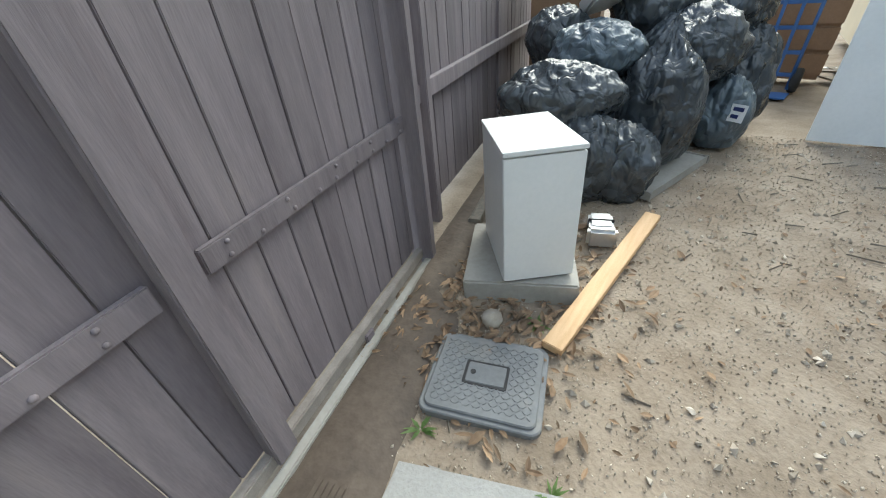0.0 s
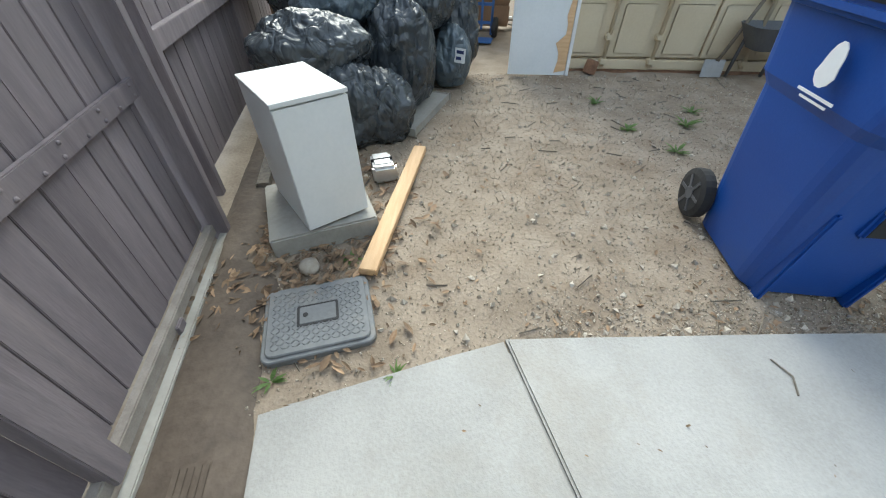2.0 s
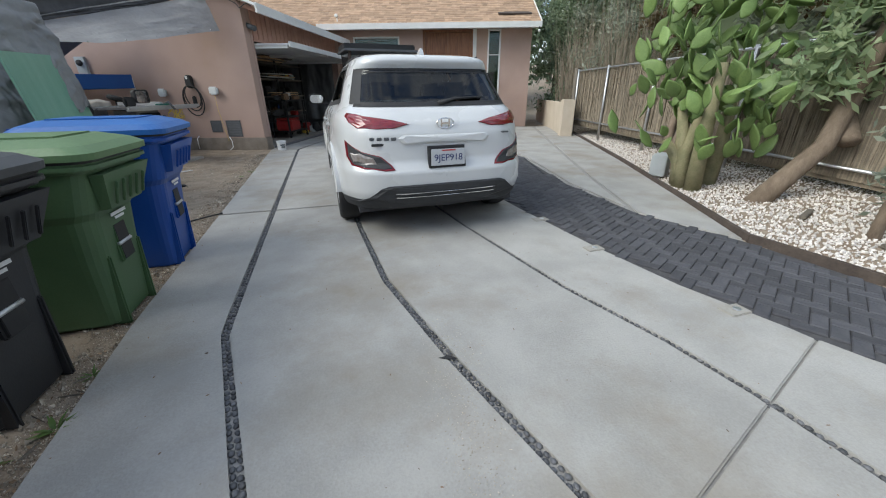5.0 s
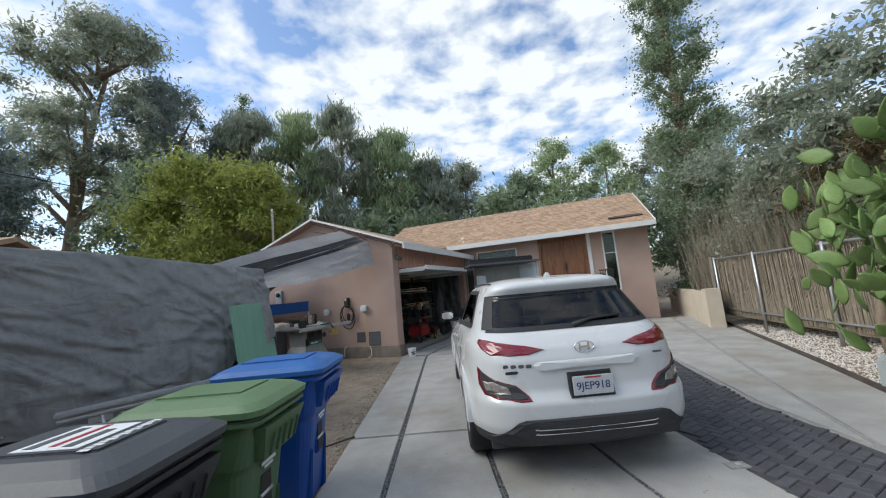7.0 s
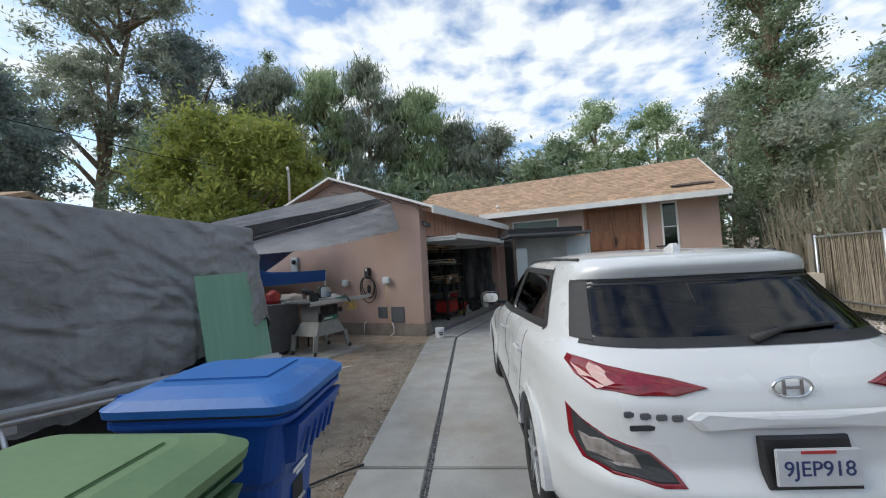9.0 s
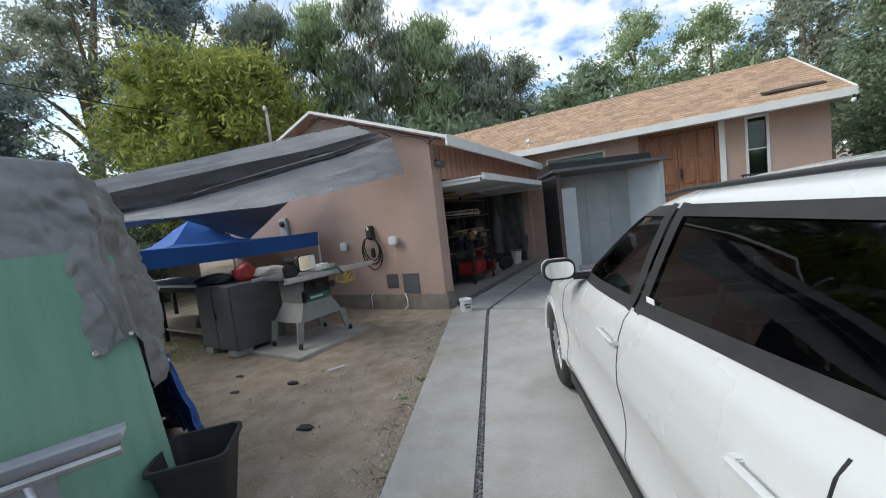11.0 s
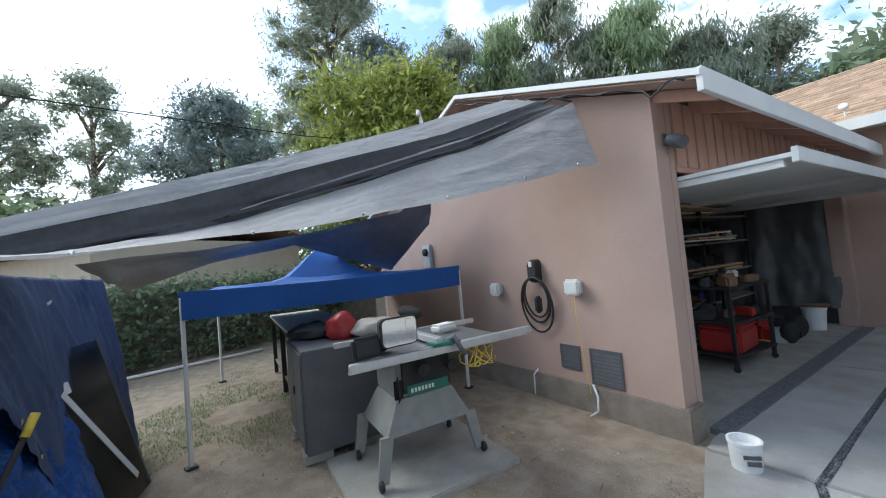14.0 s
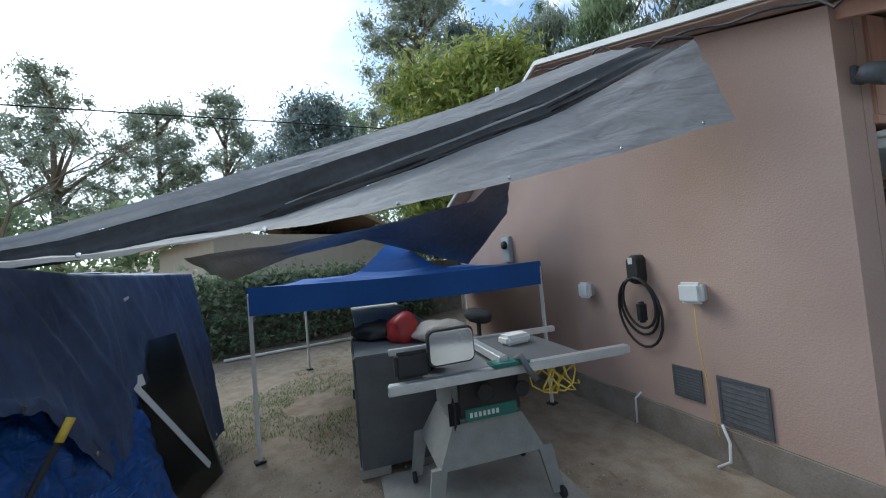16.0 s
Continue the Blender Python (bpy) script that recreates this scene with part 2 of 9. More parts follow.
RUBBER = mat("tyre_rubber", (0.02, 0.02, 0.021), (0.032, 0.031, 0.03), scale=10, rough=0.85, bump=0.2)
CARWHITE = mat("white_car_paint", (0.575, 0.578, 0.57), (0.60, 0.604, 0.598), scale=1.2, rough=0.28, coat=0.6)
CLADDING = mat("black_cladding", (0.024, 0.025, 0.027), (0.034, 0.035, 0.037), scale=30, rough=0.6, bump=0.15, fine=200)
CARGLASS = glassmat("tinted_car_glass", (0.55, 0.62, 0.62), alpha=0.32)
CARGLASSF = glassmat("clear_car_glass", (0.75, 0.85, 0.83), alpha=0.85)
REDLENS = mat("red_lens", (0.15, 0.006, 0.012), (0.21, 0.010, 0.016), scale=30, rough=0.15, coat=0.7)
CLEARLENS = mat("smoky_lens", (0.20, 0.17, 0.15), (0.30, 0.27, 0.25), scale=24, rough=0.12, coat=0.7)
CHROME = mat("chrome", (0.72, 0.73, 0.74), (0.66, 0.67, 0.68), scale=10, rough=0.16, metal=1.0)
ALU = mat("aluminium", (0.62, 0.63, 0.64), (0.54, 0.55, 0.56), scale=12, rough=0.42, metal=0.85)
BLACK = mat("matt_black", (0.016, 0.016, 0.017), (0.027, 0.026, 0.026), scale=12, rough=0.65)
INTERIOR = mat("dark_cloth", (0.05, 0.05, 0.053), (0.075, 0.075, 0.078), scale=20, rough=0.9)
PAPER = mat("white_paper", (0.74, 0.74, 0.73), (0.78, 0.78, 0.77), scale=8, rough=0.8)
# White greyed down: the shadow over the plate is put into its colour.
PLATESHADED = mat("shaded_plate_white", (0.46, 0.47, 0.48), (0.52, 0.53, 0.54), scale=8, rough=0.45)
PLATEBLUE = mat("navy_print", (0.02, 0.03, 0.11), (0.025, 0.035, 0.13), scale=8, rough=0.6)
STUCCO = mat("pink_stucco", (0.425, 0.295, 0.240), (0.485, 0.345, 0.285), scale=1.2, rough=0.92, bump=0.55, fine=70, dirt=(0.40, 0.27, 0.165), amount=0.5)
STUCCOBASE = mat("grey_footing", (0.20, 0.165, 0.13), (0.28, 0.24, 0.20), scale=5, rough=0.95, bump=0.5)
SIDING = mat("pink_siding", (0.50, 0.28, 0.20), (0.56, 0.33, 0.245), scale=3, rough=0.8, bump=0.2, stretch=(6, 6, 0.8), spread=0.05)
TRIM = mat("white_trim", (0.68, 0.67, 0.64), (0.74, 0.73, 0.70), scale=4, rough=0.65, bump=0.1, dirt=(0.5, 0.46, 0.4), amount=0.15)
SHINGLE = mat("tan_shingle", (0.36, 0.235, 0.15), (0.46, 0.315, 0.21), scale=7, rough=0.95, bump=0.4, fine=120, spread=0.22, dirt=(0.27, 0.18, 0.12), amount=0.2)
DOORWOOD = mat("worn_door_wood", (0.17, 0.062, 0.028), (0.30, 0.135, 0.06), scale=3, rough=0.55, bump=0.25, stretch=(8, 8, 0.7), dirt=(0.38, 0.19, 0.085), amount=0.3)
WINGLASS = glassmat("window_glass", (0.6, 0.70, 0.66), alpha=0.8)
GREYDOOR = mat("pale_grey_metal", (0.40, 0.43, 0.44), (0.47, 0.50, 0.51), scale=4, rough=0.5, dirt=(0.3, 0.3, 0.28), amount=0.2)
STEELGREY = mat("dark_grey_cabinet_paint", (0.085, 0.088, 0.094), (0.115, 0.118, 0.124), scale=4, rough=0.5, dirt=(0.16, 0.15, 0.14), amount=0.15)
SAWGREY = mat("grey_machine_paint", (0.215, 0.215, 0.20), (0.27, 0.27, 0.25), scale=8, rough=0.55, bump=0.1, dirt=(0.36, 0.33, 0.28), amount=0.15)
SAWGREEN = mat("teal_machine_paint", (0.02, 0.135, 0.105), (0.03, 0.16, 0.125), scale=8, rough=0.45)
TARP = mat("grey_tarp", (0.165, 0.164, 0.162), (0.225, 0.223, 0.218), scale=2.2, rough=0.42, bump=0.35, fine=22, dirt=(0.4, 0.385, 0.36), amount=0.2)


TARPTHIN = mat("thin_grey_tarp", (0.25, 0.245, 0.24), (0.36, 0.352, 0.345), scale=2.2, rough=0.7, bump=0.35, fine=22)
tn, tl = TARPTHIN.node_tree.nodes, TARPTHIN.node_tree.links
tt, tm = tn.new("ShaderNodeBsdfTranslucent"), tn.new("ShaderNodeMixShader")
tt.inputs["Color"].default_value, tm.inputs[0].default_value = (0.42, 0.41, 0.40, 1), 0.35
tl.new(tn["Principled BSDF"].outputs[0], tm.inputs[1])
tl.new(tt.outputs[0], tm.inputs[2])
tl.new(tm.outputs[0], tn["Material Output"].inputs["Surface"])
# Darker copy of the grey tarp; the shade on its underside is coloured in.
TARPSHADED = mat("shaded_tarp_underside", (0.045, 0.043, 0.044), (0.07, 0.068, 0.068), scale=3, rough=1.0, bump=0.3, fine=22)
creased(TARP, 2.4, (1.0, 1.0, 1.25), 38, 0.35)
creased(TARPTHIN, 2.2, (1.0, 1.0, 2.2), 30, 0.55)
EDGING = mat("dark_edging_wood", (0.06, 0.045, 0.038), (0.10, 0.078, 0.062), scale=8, rough=0.9, bump=0.4)
BLUETARP = mat("blue_tarp", (0.012, 0.065, 0.27), (0.02, 0.095, 0.34), scale=4, rough=0.4, bump=0.4, fine=25)
NAVYTARP = mat("navy_cover", (0.045, 0.072, 0.16), (0.07, 0.105, 0.21), scale=3, rough=0.6, bump=0.3, fine=25)
creased(BLUETARP, 3.0, (1.0, 1.0, 1.4), 40, 0.9)
creased(NAVYTARP, 1.4, (1.0, 1.0, 0.6), 15, 0.6)
CANOPY = mat("blue_canopy_cloth", (0.014, 0.085, 0.32), (0.018, 0.105, 0.37), scale=3, rough=0.75, bump=0.1)
GREENPANEL = mat("pale_green_panel", (0.155, 0.315, 0.225), (0.20, 0.37, 0.275), scale=2, rough=0.35, dirt=(0.30, 0.40, 0.33), amount=0.35, stretch=(5, 5, 0.6))
BARK = mat("tree_bark", (0.16, 0.12, 0.085), (0.24, 0.185, 0.135), scale=8, rough=0.95, bump=0.9, stretch=(2, 2, 0.6))
REED = mat("reed_screen", (0.20, 0.165, 0.12), (0.30, 0.25, 0.185), scale=8, rough=0.9, bump=0.4, spread=0.3)
PLANTER = mat("cream_wall", (0.52, 0.44, 0.34), (0.58, 0.50, 0.40), scale=3, rough=0.9, bump=0.4)
REDPAINT = mat("red_paint", (0.33, 0.02, 0.02), (0.4, 0.035, 0.03), scale=6, rough=0.45)
ORANGE = mat("orange_plastic", (0.65, 0.17, 0.02), (0.7, 0.2, 0.03), scale=6, rough=0.5)
BROWNBOX = mat("brown_job_box", (0.21, 0.125, 0.07), (0.26, 0.16, 0.095), scale=4, rough=0.6)
YELLOW = mat("yellow_cord", (0.7, 0.5, 0.05), (0.75, 0.55, 0.08), scale=10, rough=0.5)
HOSEGREEN = mat("pale_green_hose", (0.30, 0.42, 0.30), (0.36, 0.48, 0.36), scale=10, rough=0.5)
SKYBLUE = mat("blue_steel_paint", (0.03, 0.10, 0.28), (0.045, 0.125, 0.33), scale=8, rough=0.5)
MIRROR = mat("mirror_glass", (0.85, 0.87, 0.87), (0.84, 0.86, 0.86), scale=3, rough=0.03, metal=1.0)
TOWEL = mat("beige_cloth", (0.42, 0.38, 0.32), (0.50, 0.46, 0.40), scale=14, rough=0.95, bump=0.5)
WEED = leafmat("weed_leaf", (0.09, 0.17, 0.04), (0.18, 0.28, 0.085))
CACTUS = mat("cactus_pad", (0.115, 0.185, 0.05), (0.19, 0.27, 0.085), scale=5, rough=0.6, bump=0.1, spread=0.25)
LEAFDARK = leafmat("dark_leaf", (0.137, 0.202, 0.122), (0.342, 0.405, 0.254))
LEAFGREY = leafmat("grey_green_leaf", (0.220, 0.263, 0.201), (0.423, 0.446, 0.338))
LEAFYELLOW = leafmat("yellow_green_leaf", (0.176, 0.240, 0.050), (0.392, 0.402, 0.100))
LEAFMID = leafmat("mid_green_leaf", (0.251, 0.344, 0.190), (0.478, 0.546, 0.318))
LEAFBLUE = leafmat("blue_green_leaf", (0.169, 0.215, 0.209), (0.321, 0.367, 0.328))
LEAFRED = leafmat("reddish_leaf", (0.10, 0.06, 0.035), (0.16, 0.14, 0.06))


# ---- mesh helpers ----
def part(name, bm, material, parent=None, label="", smooth=False, kind=""):
    me = bpy.data.meshes.new(name)
    bm.normal_update()
    bm.to_mesh(me)
    bm.free()
    if material:
        me.materials.append(material)
    if smooth:
        me.polygons.foreach_set("use_smooth", [True] * len(me.polygons))
    ob = new(name, me)
    if parent:
        ob.parent = parent
    return tagged(ob, label=label, kind=kind)


def thing(name, label, category, m=None, group="", kind=""):
    ob = new(name)
    ob.empty_display_size = 0.1
    if m is not None:
        ob.matrix_basis = m
    return tagged(ob, label, category, group, kind)


def box(bm, x0, x1, y0, y1, z0, z1, m=None, bevel=0.0):
    g = bmesh.ops.create_cube(bm, size=1.0)
    vs = g["verts"]
    for v in vs:
        v.co = Vector(((x0 + x1) / 2 + v.co.x * (x1 - x0), (y0 + y1) / 2 + v.co.y * (y1 - y0), (z0 + z1) / 2 + v.co.z * (z1 - z0)))
        if m is not None:
            v.co = m @ v.co
    if bevel:
        es = list({e for v in vs for e in v.link_edges})
        bmesh.ops.bevel(bm, geom=es, offset=bevel, segments=2, affect="EDGES", clamp_overlap=True)
    return bm


def boxes(*dims, bevel=0.0, m=None):
    bm = bmesh.new()
    for d in dims:
        box(bm, *d, bevel=bevel, m=m)
    return bm


def rings(bm, loops, cap=True, closed=True):
    """Faces between loops of points, each of the same count."""
    rows = [[bm.verts.new(p) for p in lo] for lo in loops]
    n = len(rows[0])
    for a, b in zip(rows, rows[1:]):
        for i in range(n if closed else n - 1):
            j = (i + 1) % n
            bm.faces.new((a[i], a[j], b[j], b[i]))
    if cap and closed:
        bm.faces.new(rows[0][::-1])
        bm.faces.new(rows[-1])
    return bm


def tube(bm, pts, radius, sides=8, cap=True):
    """A round bar along points; radius is one number or one for each point."""
    pts = [Vector(p) for p in pts]
    rad = radius if isinstance(radius, (list, tuple)) else [radius] * len(pts)
    loops, ref = [], None
    for i, p in enumerate(pts):
        d = (pts[min(i + 1, len(pts) - 1)] - pts[max(i - 1, 0)]).normalized()
        if ref is None:
            ref = d.orthogonal().normalized()
        ref = (ref - d * ref.dot(d)).normalized()
        side = d.cross(ref)
        loops.append([p + (ref * math.cos(a) + side * math.sin(a)) * rad[i] for a in (2 * math.pi * k / sides for k in range(sides))])
    return rings(bm, loops, cap)


def lathe(bm, profile, sides=24, m=None, cap=True):
    """A turned shape round z from (radius, z) pairs."""
    loops = [[Vector((r * math.cos(a), r * math.sin(a), z)) for a in (2 * math.pi * k / sides for k in range(sides))] for r, z in profile]
    if m is not None:
        loops = [[m @ p for p in lo] for lo in loops]
    return rings(bm, loops, cap)


def prism(bm, poly, z0, z1):
    """A flat polygon with thickness."""
    lo = [bm.verts.new((x, y, z0)) for x, y in poly]
    hi = [bm.verts.new((x, y, z1)) for x, y in poly]
    n = len(poly)
    for i in range(n):
        bm.faces.new((lo[i], lo[(i + 1) % n], hi[(i + 1) % n], hi[i]))
    bm.faces.new(lo[::-1])
    bm.faces.new(hi)
    return bm


def text(name, words, size, m, material, parent=None, label="", depth=0.002, align="CENTER"):
    cu = bpy.data.curves.new(name, "FONT")
    cu.body, cu.size, cu.extrude, cu.align_x, cu.align_y = words, size, depth, align, "CENTER"
    tmp = bpy.data.objects.new(name, cu)
    me = bpy.data.meshes.new_from_object(tmp)
    bpy.data.objects.remove(tmp)
    me.materials.append(material)
    ob = new(name, me)
    ob.matrix_basis = m
    ob.parent = parent
    return tagged(ob, label=label)


def fbm(x, y, z, octaves=4):
    return noise.fractal(Vector((x, y, z)), 1.0, 2.0, octaves)


def raw(name, verts, faces, material, parent=None, label="", kind="", smooth=False):
    me = bpy.data.meshes.new(name)
    me.from_pydata(verts, [], faces)
    me.materials.append(material)
    if smooth:
        me.polygons.foreach_set("use_smooth", [True] * len(me.polygons))
    ob = new(name, me)
    if parent:
        ob.parent = parent
    return tagged(ob, label=label, kind=kind)


def on_line(p, q, s):
    return (p[0] + (q[0] - p[0]) * s, p[1] + (q[1] - p[1]) * s)

# ---- ground ----
rnd = random.Random(7)
CONC_LEFT = [(0.70, 0.35), (0.405, 1.10), (0.37, 1.6), (0.33, 2.14), (0.26, 3.4), (0.24, 5.5), (0.22, 10.6), (0.27, 10.8), (2.30, 15.9)]
J1 = [(1.42, 0.56), (1.15, 1.67), (1.02, 2.18), (0.775, 3.17), (0.78, 5.5), (0.80, 10.0), (0.815, 10.41), (2.55, 14.86), (2.95, 15.9)]
J2 = [(2.36, 0.80), (2.11, 1.74), (1.88, 2.62), (1.70, 3.51), (1.64, 4.6), (1.62, 5.5), (1.75, 9.4), (1.785, 10.04), (2.2, 11.25), (3.5, 15.9)]
J3 = [(3.10, 0.98), (3.06, 1.62), (3.05, 1.94), (2.98, 2.4), (2.81, 3.04), (2.6, 4.41), (2.48, 5.5), (2.45, 9.9), (2.7, 11.0), (3.8, 15.9)]
PAVE_L = [(4.25, 1.2), (3.79, 1.96), (3.69, 2.3), (3.54, 2.84), (3.45, 3.51), (3.37, 4.66), (3.34, 5.5), (3.45, 7.5), (4.0, 10.37)]
PAVE_R = [(4.9, 1.4), (4.80, 2.43), (4.74, 3.24), (4.47, 4.15), (4.55, 5.55), (5.06, 7.71), (5.3, 10.2)]
CURB = [(4.95, 1.4), (4.84, 2.43), (4.77, 3.24), (5.42, 4.53), (6.53, 6.72), (9.71, 13.45)]


def along(line, y):
    """x of a line at y."""
    for p, q in zip(line, line[1:]):
        if p[1] <= y <= q[1]:
            return p[0] + (q[0] - p[0]) * (y - p[1]) / (q[1] - p[1])
    return line[0][0] if y < line[0][1] else line[-1][0]


def paved(x, y):
    if 0.30 < y < 16 and along(CONC_LEFT, y) + 0.04 < x < along(CURB, y) - 0.04:
        return x > 0.74 and y > 0.36 + 0.25 * (x - 0.7) + 0.06 if y < 1.1 else True
    return False


def spaced(lo, hi, step, far):
    vals = list(np.arange(lo, hi, step))
    out, d = [], step
    v = lo
    left = []
    while v > -far:
        d *= 1.5
        v -= d
        left.append(v)
    v, d, right = vals[-1], step, []
    while v < far:
        d *= 1.5
        v += d
        right.append(v)
    return left[::-1] + vals + right


def ground_z(x, y):
    z = 0.016 * fbm(x * 1.3, y * 1.3, 0.0) + 0.010 * fbm(x * 7, y * 7, 3.0)
    if paved(x, y):
        return -0.07
    z -= 0.012
    z -= 0.012 * math.exp(-((x - along(CONC_LEFT, y) + 0.03) / 0.10) ** 2) if y > 1 else 0
    r = math.hypot(x, y - 6)
    if x > along(CURB, y) and y < 16:
        z += min(0.35, 0.10 * (x - along(CURB, y)))
    return z + (min(6.0, 0.12 * (r - 24)) if r > 24 else 0)


gx, gy = spaced(-5.2, 7.0, 0.06, 420), spaced(-1.4, 12.4, 0.06, 420)
gverts = [(x, y, ground_z(x, y)) for y in gy for x in gx]
nx = len(gx)
gfaces = [(j * nx + i, j * nx + i + 1, (j + 1) * nx + i + 1, (j + 1) * nx + i) for j in range(len(gy) - 1) for i in range(nx - 1)]
tagged(raw("ground", gverts, gfaces, DIRT, smooth=True), "pale brown bare dirt with small stones and litter", "ground", kind="structure")

# drainage strip of wet mud between the gate and the slab
bm = bmesh.new()
prev = None
for i in range(60):
    x = -1.5 + i * 0.075
    yf = 0.07 + (x - 0.87) * 0.2505 + 0.01
    wd = 0.31 + 0.06 * fbm(x * 2, 0, 5) - (0.13 if x < 0.1 else 0)
    row = [bm.verts.new((x, yf + wd * k / 4, 0.014 + 0.012 * fbm(x * 6, k, 1) - (0.0 if 0 < k < 4 else 0.03))) for k in range(5)]
    if prev:
        for k in range(4):
            bm.faces.new((prev[k], row[k], row[k + 1], prev[k + 1]))
    prev = row
tagged(part("mud_strip", bm, MUD, smooth=True), "strip of dark wet mud along the wooden gate", "ground", kind="structure")

# ---- concrete drive: slabs between the pebble joints ----
drive = thing("concrete_drive", "pale grey concrete drive in slabs with dark pebble joints", "driveway", kind="structure")
bed = bmesh.new()
prism(bed, [(0.66, 0.42), (1.5, 0.63), (4.2, 1.3), (4.9, 1.5), (4.72, 3.2), (5.35, 4.5), (6.45, 6.7), (9.4, 13.3), (3.4, 15.6), (0.32, 15.6), (0.3, 10.6), (0.3, 5.5), (0.34, 3.4), (0.45, 1.1)], -0.06, -0.012)
part("bed", bed, JOINT, drive, "grey mortar bed under the joints")


def cross_y(x):
    """The thin joint that crosses the near end of the drive."""
    return 1.09 + (x - 0.40) * 0.326


def near_edge(x):
    return 0.36 + 0.25 * (x - 0.7)


def slab_between(la, lb, y0, y1, ga, gb):
    """A slab from line la to line lb; y0 and y1 are functions of x, ga and gb half gaps."""
    ys = sorted({p[1] for p in la} | {p[1] for p in lb} | {0.7, 0.9, 1.3, 1.45, 2.0, 4.0, 7.0, 8.6, 11.5, 13})
    left, right = [], []
    for line, out, g in ((la, left, ga), (lb, right, -gb)):
        first, last = None, None
        for k in range(400):
            y = 0.2 + k * 0.04
            x = along(line, y) + g
            if first is None and y >= y0(x):
                first = (x, y0(x))
            if y <= y1(x):
                last = (x, y1(x))
        out.append(first)
        out += [(along(line, y) + g, y) for y in ys if first[1] + 0.02 < y < last[1] - 0.02]
        out.append(last)
    poly = right + left[::-1]
    bm = bmesh.new()
    prism(bm, poly, -0.10, 0.004)
    top = [e for e in bm.edges if all(v.co.z > 0 for v in e.verts)]
    bmesh.ops.bevel(bm, geom=top, offset=0.007, segments=2, affect="EDGES")
    part("slab", bm, CONCRETE, drive)


LINES = [(CONC_LEFT, 0.0), (J1, 0.025), (J2, 0.025), (J3, 0.020), (PAVE_L, 0.0)]
for (la, ga), (lb, gb) in zip(LINES, LINES[1:]):
    for y0, y1 in ((near_edge, lambda x: cross_y(x) - 0.005), (lambda x: cross_y(x) + 0.005, lambda x: 5.48 - 0.03 * (x - 1)), (lambda x: 5.51 - 0.03 * (x - 1), lambda x: 10.395 - 0.30 * (x - 0.81)), (lambda x: 10.425 - 0.30 * (x - 0.81), lambda x: 13.255 - 0.25 * (x - 1.34)), (lambda x: 13.285 - 0.25 * (x - 1.34), lambda x: 15.8)):
        try:
            slab_between(la, lb, y0, y1, ga, gb)
        except (TypeError, ValueError):
            pass
# the path beside the paving
PATHJ = [(4.43, 4.12), (5.18, 5.91), (8.51, 13.2)]
bm = prism(bmesh.new(), [(4.53, 3.9), (4.76, 3.3), (5.40, 4.53), (6.50, 6.72), (9.66, 13.4), (8.55, 13.2), (5.21, 5.92), (4.50, 4.2)], -0.1, 0.004)
part("slab", bm, CONCRETE, drive)
bm = prism(bmesh.new(), [(4.52, 4.4), (5.15, 5.93), (8.46, 13.25), (6.5, 14.2), (5.4, 10.4), (5.14, 7.71), (4.62, 5.55)], -0.1, 0.004)
part("slab", bm, CONCRETE, drive)
bm = prism(bmesh.new(), [(4.02, 10.4), (5.36, 10.42), (6.4, 14.2), (4.1, 15.3)], -0.1, 0.004)
part("slab", bm, CONCRETE, drive)

# dark paving stones in a basket of courses
paving = thing("paving", "dark grey interlocking paving stones, dusty in places", "paving", kind="structure")
bm = prism(bmesh.new(), [(p[0] + 0.005, p[1]) for p in PAVE_L] + [(p[0] - 0.005, p[1]) for p in PAVE_R[::-1]], -0.08, -0.006)
part("sand_bed", bm, PAVEBED, paving)


def paver_mesh(name, lx, ly):
    bm = box(bmesh.new(), -lx / 2, lx / 2, -ly / 2, ly / 2, -0.04, 0.006)
    es = [e for e in bm.edges if all(v.co.z > 0 for v in e.verts)]
    bmesh.ops.bevel(bm, geom=es, offset=0.006, segments=1, affect="EDGES")
    me = bpy.data.meshes.new(name)
    bm.to_mesh(me)
    bm.free()
    me.materials.append(PAVER)
    return me


pav_me = paver_mesh("paver", 0.156, 0.076)
pmade = []
for i in range(-60, 90):
    for j in range(-50, 50):
        # herringbone courses on a tenth-metre lattice
        for k, (ox, oy, turn) in enumerate(((0.08, 0.04, 0), (0.04, 0.16, 90))):
            u, v = i * 0.08 + j * 0.16 + ox, i * 0.08 - j * 0.16 + oy
            a = radians(28)
            x, y = 4.1 + u * math.cos(a) - v * math.sin(a), 4.5 + u * math.sin(a) + v * math.cos(a)
            if 1.35 < y < 10.1 and along(PAVE_L, y) + 0.055 < x < along(PAVE_R, y) - 0.055:
                pmade.append((x, y, 28 + turn))
pmade.sort(key=lambda p: (p[0] - 3.6) ** 2 + (p[1] - 3.2) ** 2)
pv, pf = [], []
for n, (x, y, a) in enumerate(pmade):
    m = pose(x, y, 0.003 * rnd.random(), rnd.uniform(-0.6, 0.6), rnd.uniform(-0.6, 0.6), a + rnd.uniform(-0.7, 0.7))
    if n < 300:
        ob = new("paver", pav_me)
        ob.matrix_basis, ob.parent = m, paving
    else:
        b0 = len(pv)
        pv += [tuple(m @ v.co) for v in pav_me.vertices]
        pf += [tuple(b0 + q for q in p.vertices) for p in pav_me.polygons]
raw("far_pavers", pv, pf, PAVER, paving, kind="stuff")


